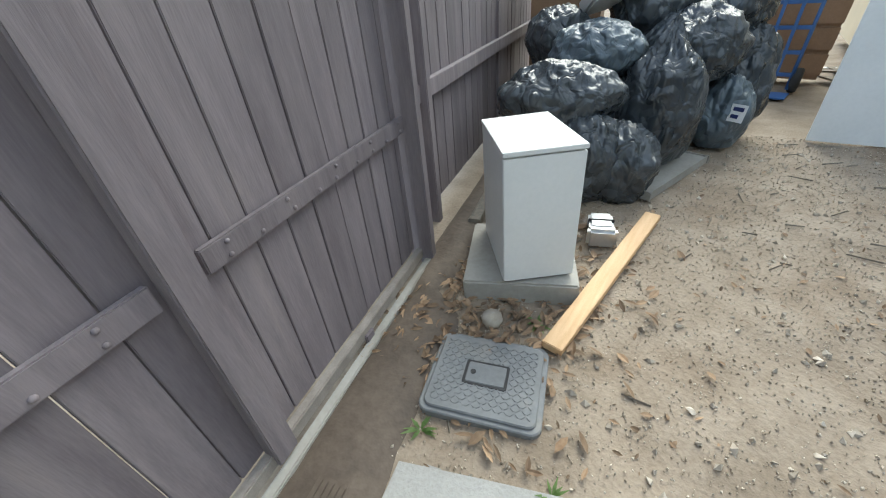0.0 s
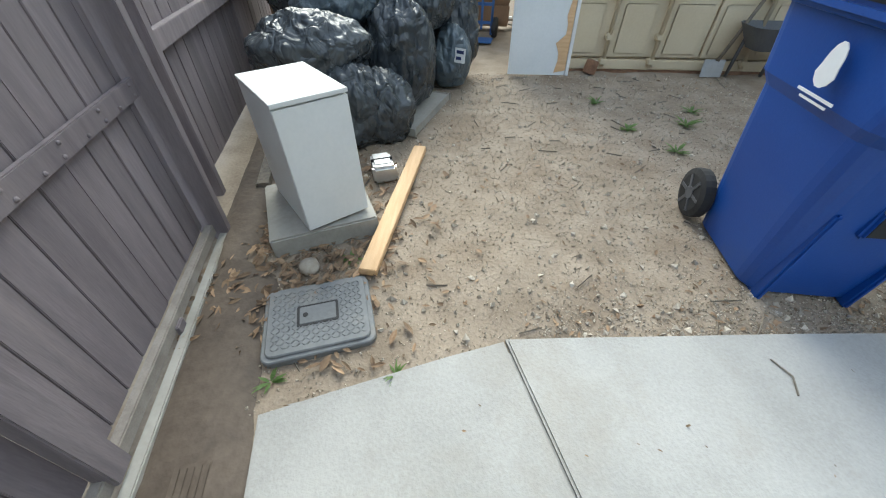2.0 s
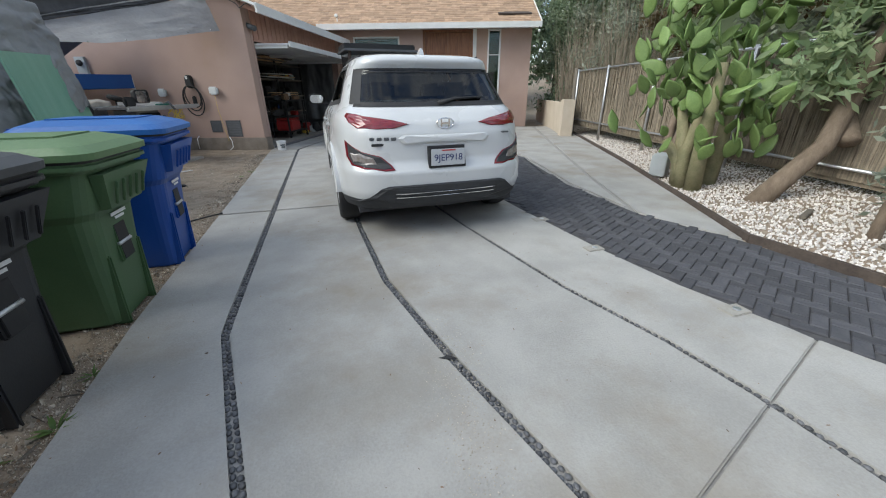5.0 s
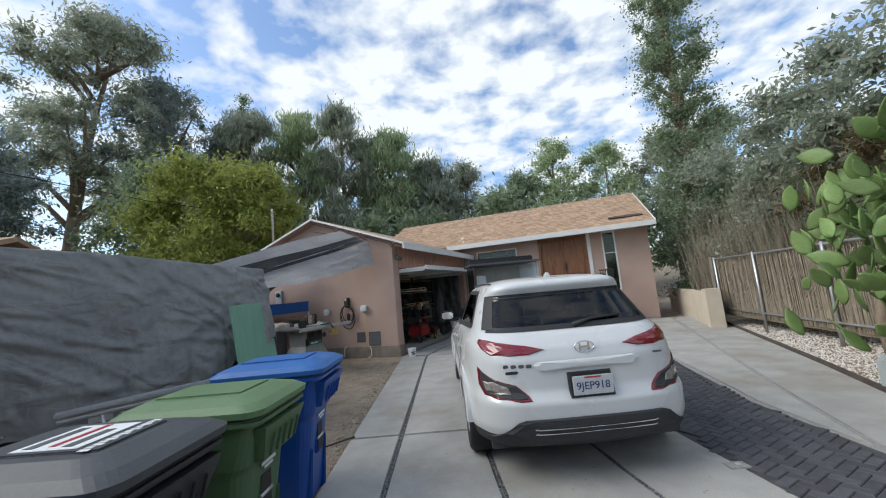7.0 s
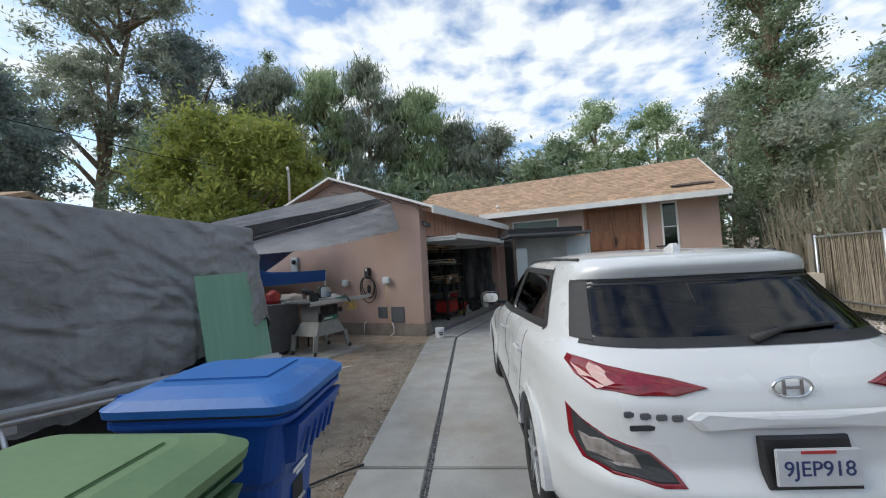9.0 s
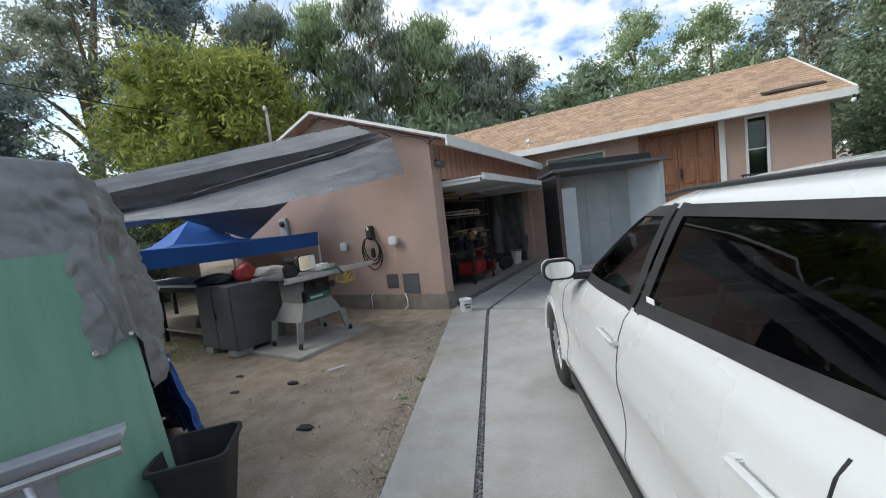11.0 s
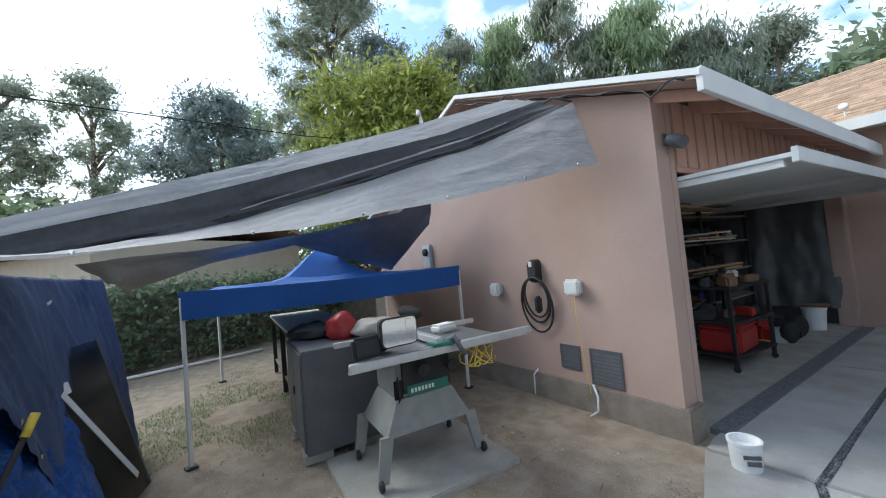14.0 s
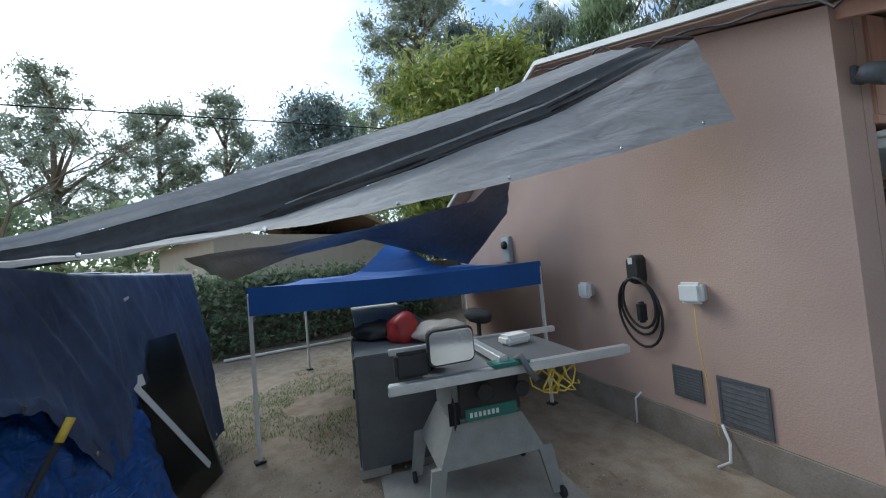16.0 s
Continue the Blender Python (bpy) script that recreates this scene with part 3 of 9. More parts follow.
# pebble strips set into the joints
def pebble_mesh(name, seed):
    bm = bmesh.new()
    bmesh.ops.create_icosphere(bm, subdivisions=1, radius=1.0)
    r = random.Random(seed)
    sx, sy = r.uniform(0.85, 1.2), r.uniform(0.8, 1.05)
    for v in bm.verts:
        v.co = Vector((v.co.x * 0.0125 * sx * r.uniform(0.88, 1.1), v.co.y * 0.0165 * sy * r.uniform(0.88, 1.1), v.co.z * 0.009))
    me = bpy.data.meshes.new(name)
    bm.to_mesh(me)
    bm.free()
    me.materials.append(PEBBLE)
    me.polygons.foreach_set("use_smooth", [True] * len(me.polygons))
    return me


peb = [pebble_mesh("pebble", s) for s in range(6)]
spots = []
for line, rows_n, stop in ((J1, 2, 15.0), (J2, 2, 15.0), (J3, 2, 7.0)):
    for p, q in zip(line, line[1:]):
        length = math.dist(p, q)
        d = ((q[0] - p[0]) / length, (q[1] - p[1]) / length)
        k = 0
        while k * 0.034 < length:
            for r in range(rows_n):
                off = (r - 0.5) * 0.023 + rnd.uniform(-0.003, 0.003)
                s = k * 0.034 + (0.015 if r else 0) + rnd.uniform(-0.004, 0.004)
                x, y = p[0] + d[0] * s - d[1] * off, p[1] + d[1] * s + d[0] * off
                if near_edge(x) + 0.03 < y < stop:
                    spots.append((x, y, math.degrees(math.atan2(d[1], d[0])) - 90 + rnd.uniform(-25, 25)))
            k += 1
spots.sort(key=lambda p: (p[0] - 1.5) ** 2 + (p[1] - 2.4) ** 2)
pv, pf = [], []
for n, (x, y, a) in enumerate(spots):
    m = pose(x, y, -0.009 + rnd.uniform(-0.002, 0.002), 0, 0, a)
    me = peb[n % 6]
    if n < 300:
        ob = new("pebble", me)
        ob.matrix_basis, ob.parent = m, drive
    else:
        b0 = len(pv)
        pv += [tuple(m @ v.co) for v in me.vertices]
        pf += [tuple(b0 + q for q in p.vertices) for p in me.polygons]
raw("far_pebbles", pv, pf, PEBBLE, drive, kind="stuff", smooth=True)

# dark edging along the white gravel
edging = thing("edging", "dark weathered edging board along the white gravel", "edging", kind="structure")
for p, q in zip(CURB, CURB[1:]):
    d = math.dist(p, q)
    m = pose(*p, 0, 0, 0, math.degrees(math.atan2(q[1] - p[1], q[0] - p[0])))
    part("board", boxes((0.0, d, -0.02, 0.02, -0.1, 0.055), bevel=0.005, m=m), EDGING, edging)

# white gravel bed


def stones(count, place, size, squash=0.7):
    """Small rough stones as verts and faces."""
    v, f = [], []
    for _ in range(count):
        c = place()
        if c is None:
            continue
        s = rnd.uniform(*size)
        m = Matrix.Translation(c) @ Euler((rnd.uniform(0, 6), rnd.uniform(0, 6), rnd.uniform(0, 6))).to_matrix().to_4x4()
        b0 = len(v)
        pts = [(1, 0, 0), (0, 1, 0), (-1, 0, 0), (0, -1, 0), (0, 0, 1), (0, 0, -1)]
        v += [tuple(m @ Vector((x * s * rnd.uniform(0.7, 1.2), y * s * rnd.uniform(0.6, 1.0), z * s * squash))) for x, y, z in pts]
        for a, b in ((0, 1), (1, 2), (2, 3), (3, 0)):
            f += [(b0 + a, b0 + b, b0 + 4), (b0 + b, b0 + a, b0 + 5)]
    return v, f


def gravel_place():
    y = 1.5 + 11.5 * rnd.random() ** 1.5
    x = along(CURB, y) + 0.04 + rnd.random() ** 1.2 * 2.6
    return Vector((x, y, ground_z(x, y) + 0.008))


v, f = stones(30000, gravel_place, (0.007, 0.020))
tagged(raw("white_gravel", v, f, WGRAVEL), "bed of loose white and pinkish landscaping gravel", "gravel", kind="stuff")

# stones and litter on the bare dirt
def dirt_place():
    if rnd.random() < 0.5:
        x, y = rnd.uniform(-2.4, 0.8), 0.1 + 3.2 * rnd.random()
    elif rnd.random() < 0.5:
        y = rnd.uniform(1.2, 10)
        x = along(CONC_LEFT, y) - abs(rnd.gauss(0, 0.12)) - 0.01
    else:
        x, y = rnd.uniform(-3.6, 0.25), rnd.uniform(4.5, 10.3)
    return None if paved(x, y) or x > along(CONC_LEFT, y) else Vector((x, y, ground_z(x, y) + 0.002))


v, f = stones(34000, dirt_place, (0.002, 0.006), 0.5)
tagged(raw("small_stones", v, f, STONE), "small pale stones and grit scattered on the dirt", "stones", kind="stuff")
v, f = stones(24000, dirt_place, (0.002, 0.007), 0.4)
tagged(raw("earth_clods", v, f, CLOD), "crumbled brown earth clods all over the bare dirt", "earth clods", kind="stuff")
v, f = stones(1900, dirt_place, (0.007, 0.021), 0.5)
tagged(raw("larger_stones", v, f, STONE), "larger flat stones lying in the dirt", "stones", kind="stuff")


def litter(count, place, size):
    v, f = [], []
    for _ in range(count):
        c = place()
        if c is None:
            continue
        s, w = rnd.uniform(*size), rnd.uniform(0.2, 0.5)
        m = Matrix.Translation(c + Vector((0, 0, 0.004))) @ Euler((rnd.gauss(0, 0.3), rnd.gauss(0, 0.3), rnd.uniform(0, 6.3))).to_matrix().to_4x4()
        b0 = len(v)
        for x, y, z in ((-1, 0, 0), (-0.3, w, 0.12), (0.4, w * 0.9, 0.15), (1, 0, 0.1), (0.4, -w * 0.9, 0.15), (-0.3, -w, 0.12)):
            v.append(tuple(m @ Vector((x * s, y * s, z * s))))
        f += [(b0, b0 + 1, b0 + 2, b0 + 3), (b0 + 3, b0 + 4, b0 + 5, b0)]
    return v, f


def corner_place():
    x, y = rnd.gauss(0.05, 0.34), rnd.gauss(0.30, 0.20)
    return None if paved(x, y) or x > 0.56 or y < 0.05 + (x - 0.87) * 0.25 else Vector((x, y, ground_z(x, y) + 0.012))


v, f = litter(850, corner_place, (0.012, 0.034))
tagged(raw("dead_leaves", v, f, DEADLEAF), "dry curled brown leaves heaped by the gate post", "leaves", kind="stuff")
v, f = litter(1700, dirt_place, (0.005, 0.018))
tagged(raw("leaf_litter", v, f, DEADLEAF), "dry leaf scraps scattered over the dirt", "leaves", kind="stuff")
v, f = [], []
for _ in range(170):
    c = dirt_place()
    if c is None:
        continue
    a, ln, b0 = rnd.uniform(0, 6.3), rnd.uniform(0.03, 0.13), len(v)
    dx, dy = math.cos(a), math.sin(a)
    for s, o in ((-1, 1), (1, 1), (1, -1), (-1, -1)):
        v.append((c.x + dx * s * ln / 2 - dy * o * 0.0022, c.y + dy * s * ln / 2 + dx * o * 0.0022, c.z + 0.004))
    v += [(c.x - dx * ln / 2, c.y - dy * ln / 2, c.z + 0.009), (c.x + dx * ln / 2, c.y + dy * ln / 2, c.z + 0.011)]
    f += [(b0, b0 + 1, b0 + 5, b0 + 4), (b0 + 2, b0 + 3, b0 + 4, b0 + 5)]
tagged(raw("twigs", v, f, WEATHERED), "thin dry twigs lying on the dirt", "twigs", kind="stuff")



def slab_place():
    y = rnd.uniform(0.9, 9.5)
    x = rnd.uniform(along(CONC_LEFT, y) + 0.03, 3.3)
    return Vector((x, y, 0.004))


def spall_place():
    q = rnd.random()
    return Vector((1.70 + 0.22 * q + rnd.gauss(0, 0.07), 1.55 + 1.25 * q + rnd.gauss(0, 0.12), 0.004))


v, f = stones(1500, spall_place, (0.0015, 0.0048), 0.35)
tagged(raw("mortar_crumbs", v, f, STONE), "brown mortar crumbs stuck on the concrete slab", "mortar crumbs", kind="stuff")
v, f = litter(420, slab_place, (0.003, 0.009))
tagged(raw("slab_litter", v, f, DEADLEAF), "small dark leaf scraps scattered on the concrete", "leaves", kind="stuff")

# ---- building: garage and house in one turned frame ----
B = pose(0.23, 10.63, 0, 0, 0, -19)
garage = thing("garage", "pink stucco garage with an open door and low gable roof", "garage", B, kind="structure")
GD, GW, GH = 5.65, 5.6, 2.66
FLOOR = 0.02
FX = -0.12  # the front wall stands back from the turned frame and splays a little


def wall_piece(name, dims, material, parent, label="", bevel=0.01):
    return part(name, boxes(*dims, bevel=bevel), material, parent, label)


# gable wall facing the yard
bm = bmesh.new()
sec = [(FX, 0.26), (FX, 2.855), (-2.35, 3.70), (-GW, 2.50), (-GW, 0.26)]
rings(bm, [[(x, 0.0, z) for x, z in sec], [(x, 0.2, z) for x, z in sec]])
part("gable_wall", bm, STUCCO, garage, "pink stucco wall with brown water stains")
part("footing", boxes((-GW, FX + 0.05, -0.02, 0.22, -0.2, 0.26), bevel=0.01), STUCCOBASE, garage, "bare grey concrete footing")
# front wall: pier, head with vertical siding, far pier
part("pier", boxes((FX - 0.2, FX, 0.2, 0.30, -0.1, 2.84), bevel=0.008), STUCCO, garage)
part("far_pier", boxes((FX - 0.2, FX, 5.35, GD, -0.1, 2.84), bevel=0.008), STUCCO, garage)
part("door_head", boxes((FX - 0.16, FX - 0.02, 0.30, 5.35, 2.24, 2.84)), SIDING, garage)
k = 0
while 0.30 + k * 0.2 < 5.2:
    y = 0.30 + k * 0.2
    part("siding_board", boxes((FX - 0.018, FX + 0.010, y + 0.012, y + 0.188, 2.25, 2.84), bevel=0.006), SIDING, garage)
    k += 1
part("head_trim", boxes((FX - 0.02, FX + 0.02, 0.28, 5.37, 2.2, 2.25), bevel=0.004), SIDING, garage)
# back and side walls, floor
part("back_wall", boxes((-GW, -GW + 0.15, 0.2, GD, -0.1, 2.45)), WEATHERED, garage)
part("inner_lining", boxes((-GW + 0.15, FX - 0.21, 0.2, 0.215, 0.0, 2.6)), WEATHERED, garage, "bare wooden inner lining")
part("ceiling", boxes((-GW + 0.15, FX - 0.16, 0.22, GD - 0.1, 2.45, 2.47)), WEATHERED, garage)
# Pale wall given dark grey: the garage's shade is put into its colour.
part("end_wall", boxes((-GW + 0.15, FX - 0.2, GD - 0.1, GD + 0.05, -0.1, 2.62)), STEELGREY, garage, "pale inner wall, coloured dark grey for the unlit garage")
part("garage_floor", boxes((-GW + 0.15, FX + 0.02, 0.2, GD - 0.1, -0.1, FLOOR)), OLDCONC, garage, "grey concrete floor")
# roof slabs with fascia and rafters
RO = 0.34
run, rise = 2.55 + RO, 0.39


def roof_slab(x0, z0, x1, z1, y0, y1, th):
    bm = bmesh.new()
    rings(bm, [[(x0, y, z0), (x1, y, z1), (x1, y, z1 + th), (x0, y, z0 + th)] for y in (y0, y1)])
    return bm


bm = bmesh.new()
rings(bm, [[(RO, y, 2.705), (-2.35, y, 3.695), (-2.35, y, 3.708), (RO, y, 2.718)] for y in (-0.25, -0.004)])
part("gable_soffit", bm, STUCCO, garage)
groof = part("roof", roof_slab(RO, 2.72, -2.35, 3.71, -0.26, 5.4, 0.05), SHINGLE, garage, "tan asphalt shingle roof slope")
part("roof", roof_slab(-2.35, 3.71, -GW - 0.3, 2.42, -0.26, 9.0, 0.05), SHINGLE, garage, "tan asphalt shingle roof slope")
part("fascia", boxes((RO - 0.03, RO + 0.012, -0.27, 5.45, 2.62, 2.79), bevel=0.004), TRIM, garage, "white painted eave board")
for s, (xa, za, xb, zb) in enumerate(((RO, 2.74, -2.35, 3.73), (-2.35, 3.73, -GW - 0.3, 2.44))):
    bm = bmesh.new()
    rings(bm, [[(xa, y, za - 0.015), (xb, y, zb - 0.015), (xb, y, zb + 0.035), (xa, y, za + 0.035)] for y in (-0.285, -0.255)])
    part("rake_board", bm, TRIM, garage, "white painted rake board")
for k in range(9):
    y = 0.05 + k * 0.6
    bm = bmesh.new()
    rings(bm, [[(RO - 0.03, yy, 2.62), (FX, yy, 2.78), (FX, yy, 2.875), (RO - 0.03, yy, 2.715)] for yy in (y, y + 0.045)])
    part("rafter_tail", bm, SIDING, garage)
# the tilt-up door, swung open under the head
tilt = thing("garage_door", "white tilt-up garage door swung open under the head", "garage door", B)
bm = boxes((-2.0, 0.62, 0.34, 5.30, 2.13, 2.165), bevel=0.004)
part("panel", bm, TRIM, tilt)
part("edge_board", boxes((0.60, 0.64, 0.34, 5.30, 2.09, 2.20), bevel=0.004), TRIM, tilt)
for y in (0.40, 2.7, 5.2):
    part("brace", boxes((-1.95, 0.55, y - 0.03, y + 0.03, 2.07, 2.13), bevel=0.004), TRIM, tilt)

for piece in (*garage.children, *tilt.children):
    for v in piece.data.vertices:
        v.co.x += 0.055 * max(0.0, v.co.y)

# house
house = thing("house", "single-storey pink stucco house with a tan shingle roof", "house", B, kind="structure")
FY, EZ = 5.65, 3.10


def hole_wall(x0, x1, z0, z1, holes, y0, y1):
    """A wall in pieces round its openings (x0, x1, z0, z1)."""
    xs = sorted({x0, x1, *[h[0] for h in holes], *[h[1] for h in holes]})
    bm = bmesh.new()
    for a, b in zip(xs, xs[1:]):
        cuts = [(h[2], h[3]) for h in holes if h[0] <= a and b <= h[1]]
        z = z0
        for c in sorted(cuts):
            if c[0] > z:
                box(bm, a, b, y0, y1, z, c[0])
            z = c[1]
        if z < z1:
            box(bm, a, b, y0, y1, z, z1)
    bmesh.ops.remove_doubles(bm, verts=bm.verts, dist=1e-4)
    return bm


FH = [(0.72, 2.3, 1.05, 2.90), (3.10, 4.80, 0.95, 3.08), (5.30, 5.74, 1.0, 3.08)]
part("front_wall", hole_wall(0.0, 6.77, -0.2, EZ + 0.12, FH, FY, FY + 0.2), STUCCO, house)
part("side_wall", boxes((6.57, 6.77, FY + 0.2, 11.5, -0.2, EZ + 0.1)), STUCCO, house)
bm = bmesh.new()
rings(bm, [[(x, FY + 0.2, 3.1), (x, 8.25, 4.62), (x, 11.4, 3.1)] for x in (6.57, 6.76)])
part("gable", bm, STUCCO, house)
part("back_wall", boxes((-3.0, 6.57, 11.3, 11.5, -0.2, EZ)), STUCCO, house)
part("inner_wall", boxes((0.0, 6.5, 8.0, 8.1, 0, 3.0)), STUCCO, house)
part("house_floor", boxes((0.0, 6.57, FY + 0.2, 8.0, -0.2, 0.9)), OLDCONC, house)
part("porch", boxes((2.75, 5.6, 4.75, FY - 0.005, -0.1, 0.78), (2.9, 5.4, 4.35, 4.75, -0.1, 0.40), bevel=0.01), OLDCONC, house, "grey concrete porch step")
# roof plane with courses of shingles
EAVE_Y, RIDGE_Y, EAVE_Z, RIDGE_Z = 5.08, 8.25, 3.16, 4.80
slope = (RIDGE_Z - EAVE_Z) / (RIDGE_Y - EAVE_Y)
bm = bmesh.new()
rings(bm, [[(x, EAVE_Y, EAVE_Z), (x, RIDGE_Y, RIDGE_Z), (x, RIDGE_Y, RIDGE_Z + 0.04), (x, EAVE_Y, EAVE_Z + 0.04)] for x in (-3.5, 6.93)])
part("roof_deck", bm, SHINGLE, house)
bm = bmesh.new()
rings(bm, [[(x, RIDGE_Y, RIDGE_Z), (x, 11.7, 3.0), (x, 11.7, 3.05), (x, RIDGE_Y, RIDGE_Z + 0.04)] for x in (-3.5, 6.93)])
part("roof_deck", bm, SHINGLE, house)
sv, sf = [], []
course = 0
y = EAVE_Y - 0.02
while y < RIDGE_Y - 0.05:
    z = EAVE_Z + 0.042 + slope * (y - EAVE_Y)
    x = -3.5 - rnd.random() * 0.3
    while x < 6.92:
        w = rnd.choice((0.16, 0.22, 0.30, 0.18))
        x1 = min(6.93, x + w)
        th, lift = 0.006 + rnd.random() * 0.010, 0.004
        dy = 0.17
        b0 = len(sv)
        for xx in (max(x, -3.5), x1 - 0.004):
            sv += [(xx, y, z), (xx, y, z + th + lift), (xx, y + dy, z + slope * dy + lift * 0.4), (xx, y + dy, z + slope * dy)]
        sf += [(b0, b0 + 4, b0 + 5, b0 + 1), (b0 + 1, b0 + 5, b0 + 6, b0 + 2), (b0, b0 + 1, b0 + 2, b0 + 3), (b0 + 4, b0 + 7, b0 + 6, b0 + 5)]
        x += w
    y += 0.145
raw("shingles", sv, sf, SHINGLE, house, "tan mottled asphalt shingles in courses", kind="stuff")
part("fascia", boxes((-0.3, 6.95, EAVE_Y - 0.035, EAVE_Y - 0.002, EAVE_Z - 0.12, EAVE_Z + 0.05), bevel=0.004), TRIM, house, "white painted eave board")
bm = bmesh.new()
rings(bm, [[(x, EAVE_Y - 0.03, EAVE_Z - 0.10), (x, RIDGE_Y, RIDGE_Z - 0.10), (x, RIDGE_Y, RIDGE_Z + 0.06), (x, EAVE_Y - 0.03, EAVE_Z + 0.06)] for x in (6.93, 6.96)])
part("rake_board", bm, TRIM, house, "white painted rake board")
part("soffit", boxes((-0.0, 6.93, EAVE_Y, FY, EZ - 0.005, EZ + 0.02)), TRIM, house)
# twin wooden entry door
entry = thing("door_1", "pair of worn brown carved wooden entry doors", "door", B, kind="structure")
part("frame", boxes((3.10, 3.18, FY - 0.02, FY + 0.1, 0.95, 3.08), (4.72, 4.80, FY - 0.02, FY + 0.1, 0.95, 3.08), (3.18, 4.72, FY - 0.02, FY + 0.1, 3.0, 3.08), bevel=0.006), DOORWOOD, entry)
for x0 in (3.185, 3.955):
    leaf = part("leaf", boxes((x0, x0 + 0.76, FY + 0.04, FY + 0.085, 0.96, 2.995), bevel=0.004), DOORWOOD, entry)
    for z0, z1 in ((1.06, 1.62), (1.72, 2.28), (2.38, 2.90)):
        for xa in (x0 + 0.07, x0 + 0.41):
            part("raised_panel", boxes((xa, xa + 0.28, FY + 0.018, FY + 0.042, z0, z1), bevel=0.012), DOORWOOD, entry)
part("lever_handle", boxes((3.98, 4.02, FY - 0.02, FY + 0.04, 1.85, 2.1), bevel=0.006), BLACK, entry, "dark metal handle plate")
part("jamb", boxes((4.80, 4.92, FY - 0.03, FY, 0.9, 3.09), bevel=0.005), TRIM, entry, "white painted door casing")


def window(name, label, x0, x1, z0, z1, splits):
    w = thing(name, label, "window", B, kind="structure")
    t = 0.05
    part("window_frame", boxes((x0, x0 + t, FY - 0.02, FY + 0.08, z0, z1), (x1 - t, x1, FY - 0.02, FY + 0.08, z0, z1), (x0 + t, x1 - t, FY - 0.02, FY + 0.08, z0, z0 + t), (x0 + t, x1 - t, FY - 0.02, FY + 0.08, z1 - t, z1), bevel=0.005), TRIM, w)
    zs = [z0 + t, *splits, z1 - t]
    for a, b in zip(zs, zs[1:]):
        part("pane", boxes((x0 + t, x1 - t, FY + 0.03, FY + 0.036, a + 0.012, b - 0.012)), WINGLASS, w)
    for s in splits:
        part("sash_bar", boxes((x0 + t, x1 - t, FY + 0.01, FY + 0.06, s - 0.012, s + 0.012)), TRIM, w)
    for k in range(int((z1 - z0 - 0.1) / 0.06)):
        z = z0 + 0.06 + k * 0.06
        part("blind_slat", boxes((x0 + t, x1 - t, FY + 0.09, FY + 0.12, z, z + 0.035)), mat_blind, w)
    return w


mat_blind = mat("pale_green_blind", (0.30, 0.42, 0.37), (0.36, 0.48, 0.43), scale=5, rough=0.6)
window("window_1", "tall narrow window with pale green blinds and white frame", 5.30, 5.74, 1.0, 3.08, [2.32])
window("window_2", "white-framed window with closed slatted blinds", 0.72, 2.3, 1.05, 2.90, [])

# ---- gate and fence ----
F = pose(0.87, 0.07, 0, 0, 0, 194.06)
gate = thing("wooden_gate", "mauve-painted wooden board gate with bolted rails, weathered", "gate", F, kind="structure")
# boards across both bays; local x runs along the fence, local y away from the yard
edges = [0.03, 0.100, 0.200, 0.306, 0.409, 0.517, 0.620, 0.715, 0.805, 0.90, 0.94]
for a, b in zip(edges, edges[1:]):
    o = 0.004 * rnd.random()
    part("board", boxes((a + 0.002, b - 0.002, 0.012 + o, 0.032 + o, 0.075, 1.95), bevel=0.002), FENCE, gate)
edges = [-0.028, -0.105, -0.217, -0.33, -0.43, -0.53, -0.66, -0.79, -0.92, -1.05, -1.2, -1.35, -1.5, -1.65, -1.8, -1.95, -2.1, -2.25, -2.4]
for a, b in zip(edges, edges[1:]):
    part("board", boxes((b + 0.0018, a - 0.0018, 0.012, 0.032, 0.075, 1.95), bevel=0.002), FENCE, gate)
for x0, x1, y0 in ((0.055, 0.955, -0.008), (-2.4, -0.035, -0.008)):
    rail = part("rail", boxes((x0, x1, y0, 0.010, 0.612, 0.672), (x0, x1, y0, 0.010, 1.55, 1.61), bevel=0.003), FENCE, gate)
    k = 0
    x = x0 + 0.06
    while x < x1 - 0.03:
        for dz in (0.626, 0.658):
            bm = lathe(bmesh.new(), [(0.0065, 0), (0.0065, 0.002), (0.004, 0.0055), (0.001, 0.0065)], 8, pose(x + rnd.uniform(-0.01, 0.01), y0, dz, 90, 0, 0))
            part("bolt", bm, FENCE, rail, smooth=True)
            if k % 2:
                break
        k += 1
        x += 0.10
part("bottom_rail", boxes((-2.4, 0.95, -0.022, 0.010, 0.028, 0.075), bevel=0.004), FENCEWORN, gate, "sun-bleached bare bottom rail")
part("stile", boxes((-0.035, 0.035, -0.035, 0.008, 0.03, 1.95), bevel=0.004), FENCE, gate)
part("latch_plate", boxes((0.42, 0.47, -0.034, -0.02, -0.005, 0.05), bevel=0.004), FENCE, gate, "small purple metal catch")
part("threshold", boxes((-2.4, 0.96, -0.06, -0.025, -0.03, 0.018), bevel=0.004), OLDCONC, gate, "thin grey threshold strip")

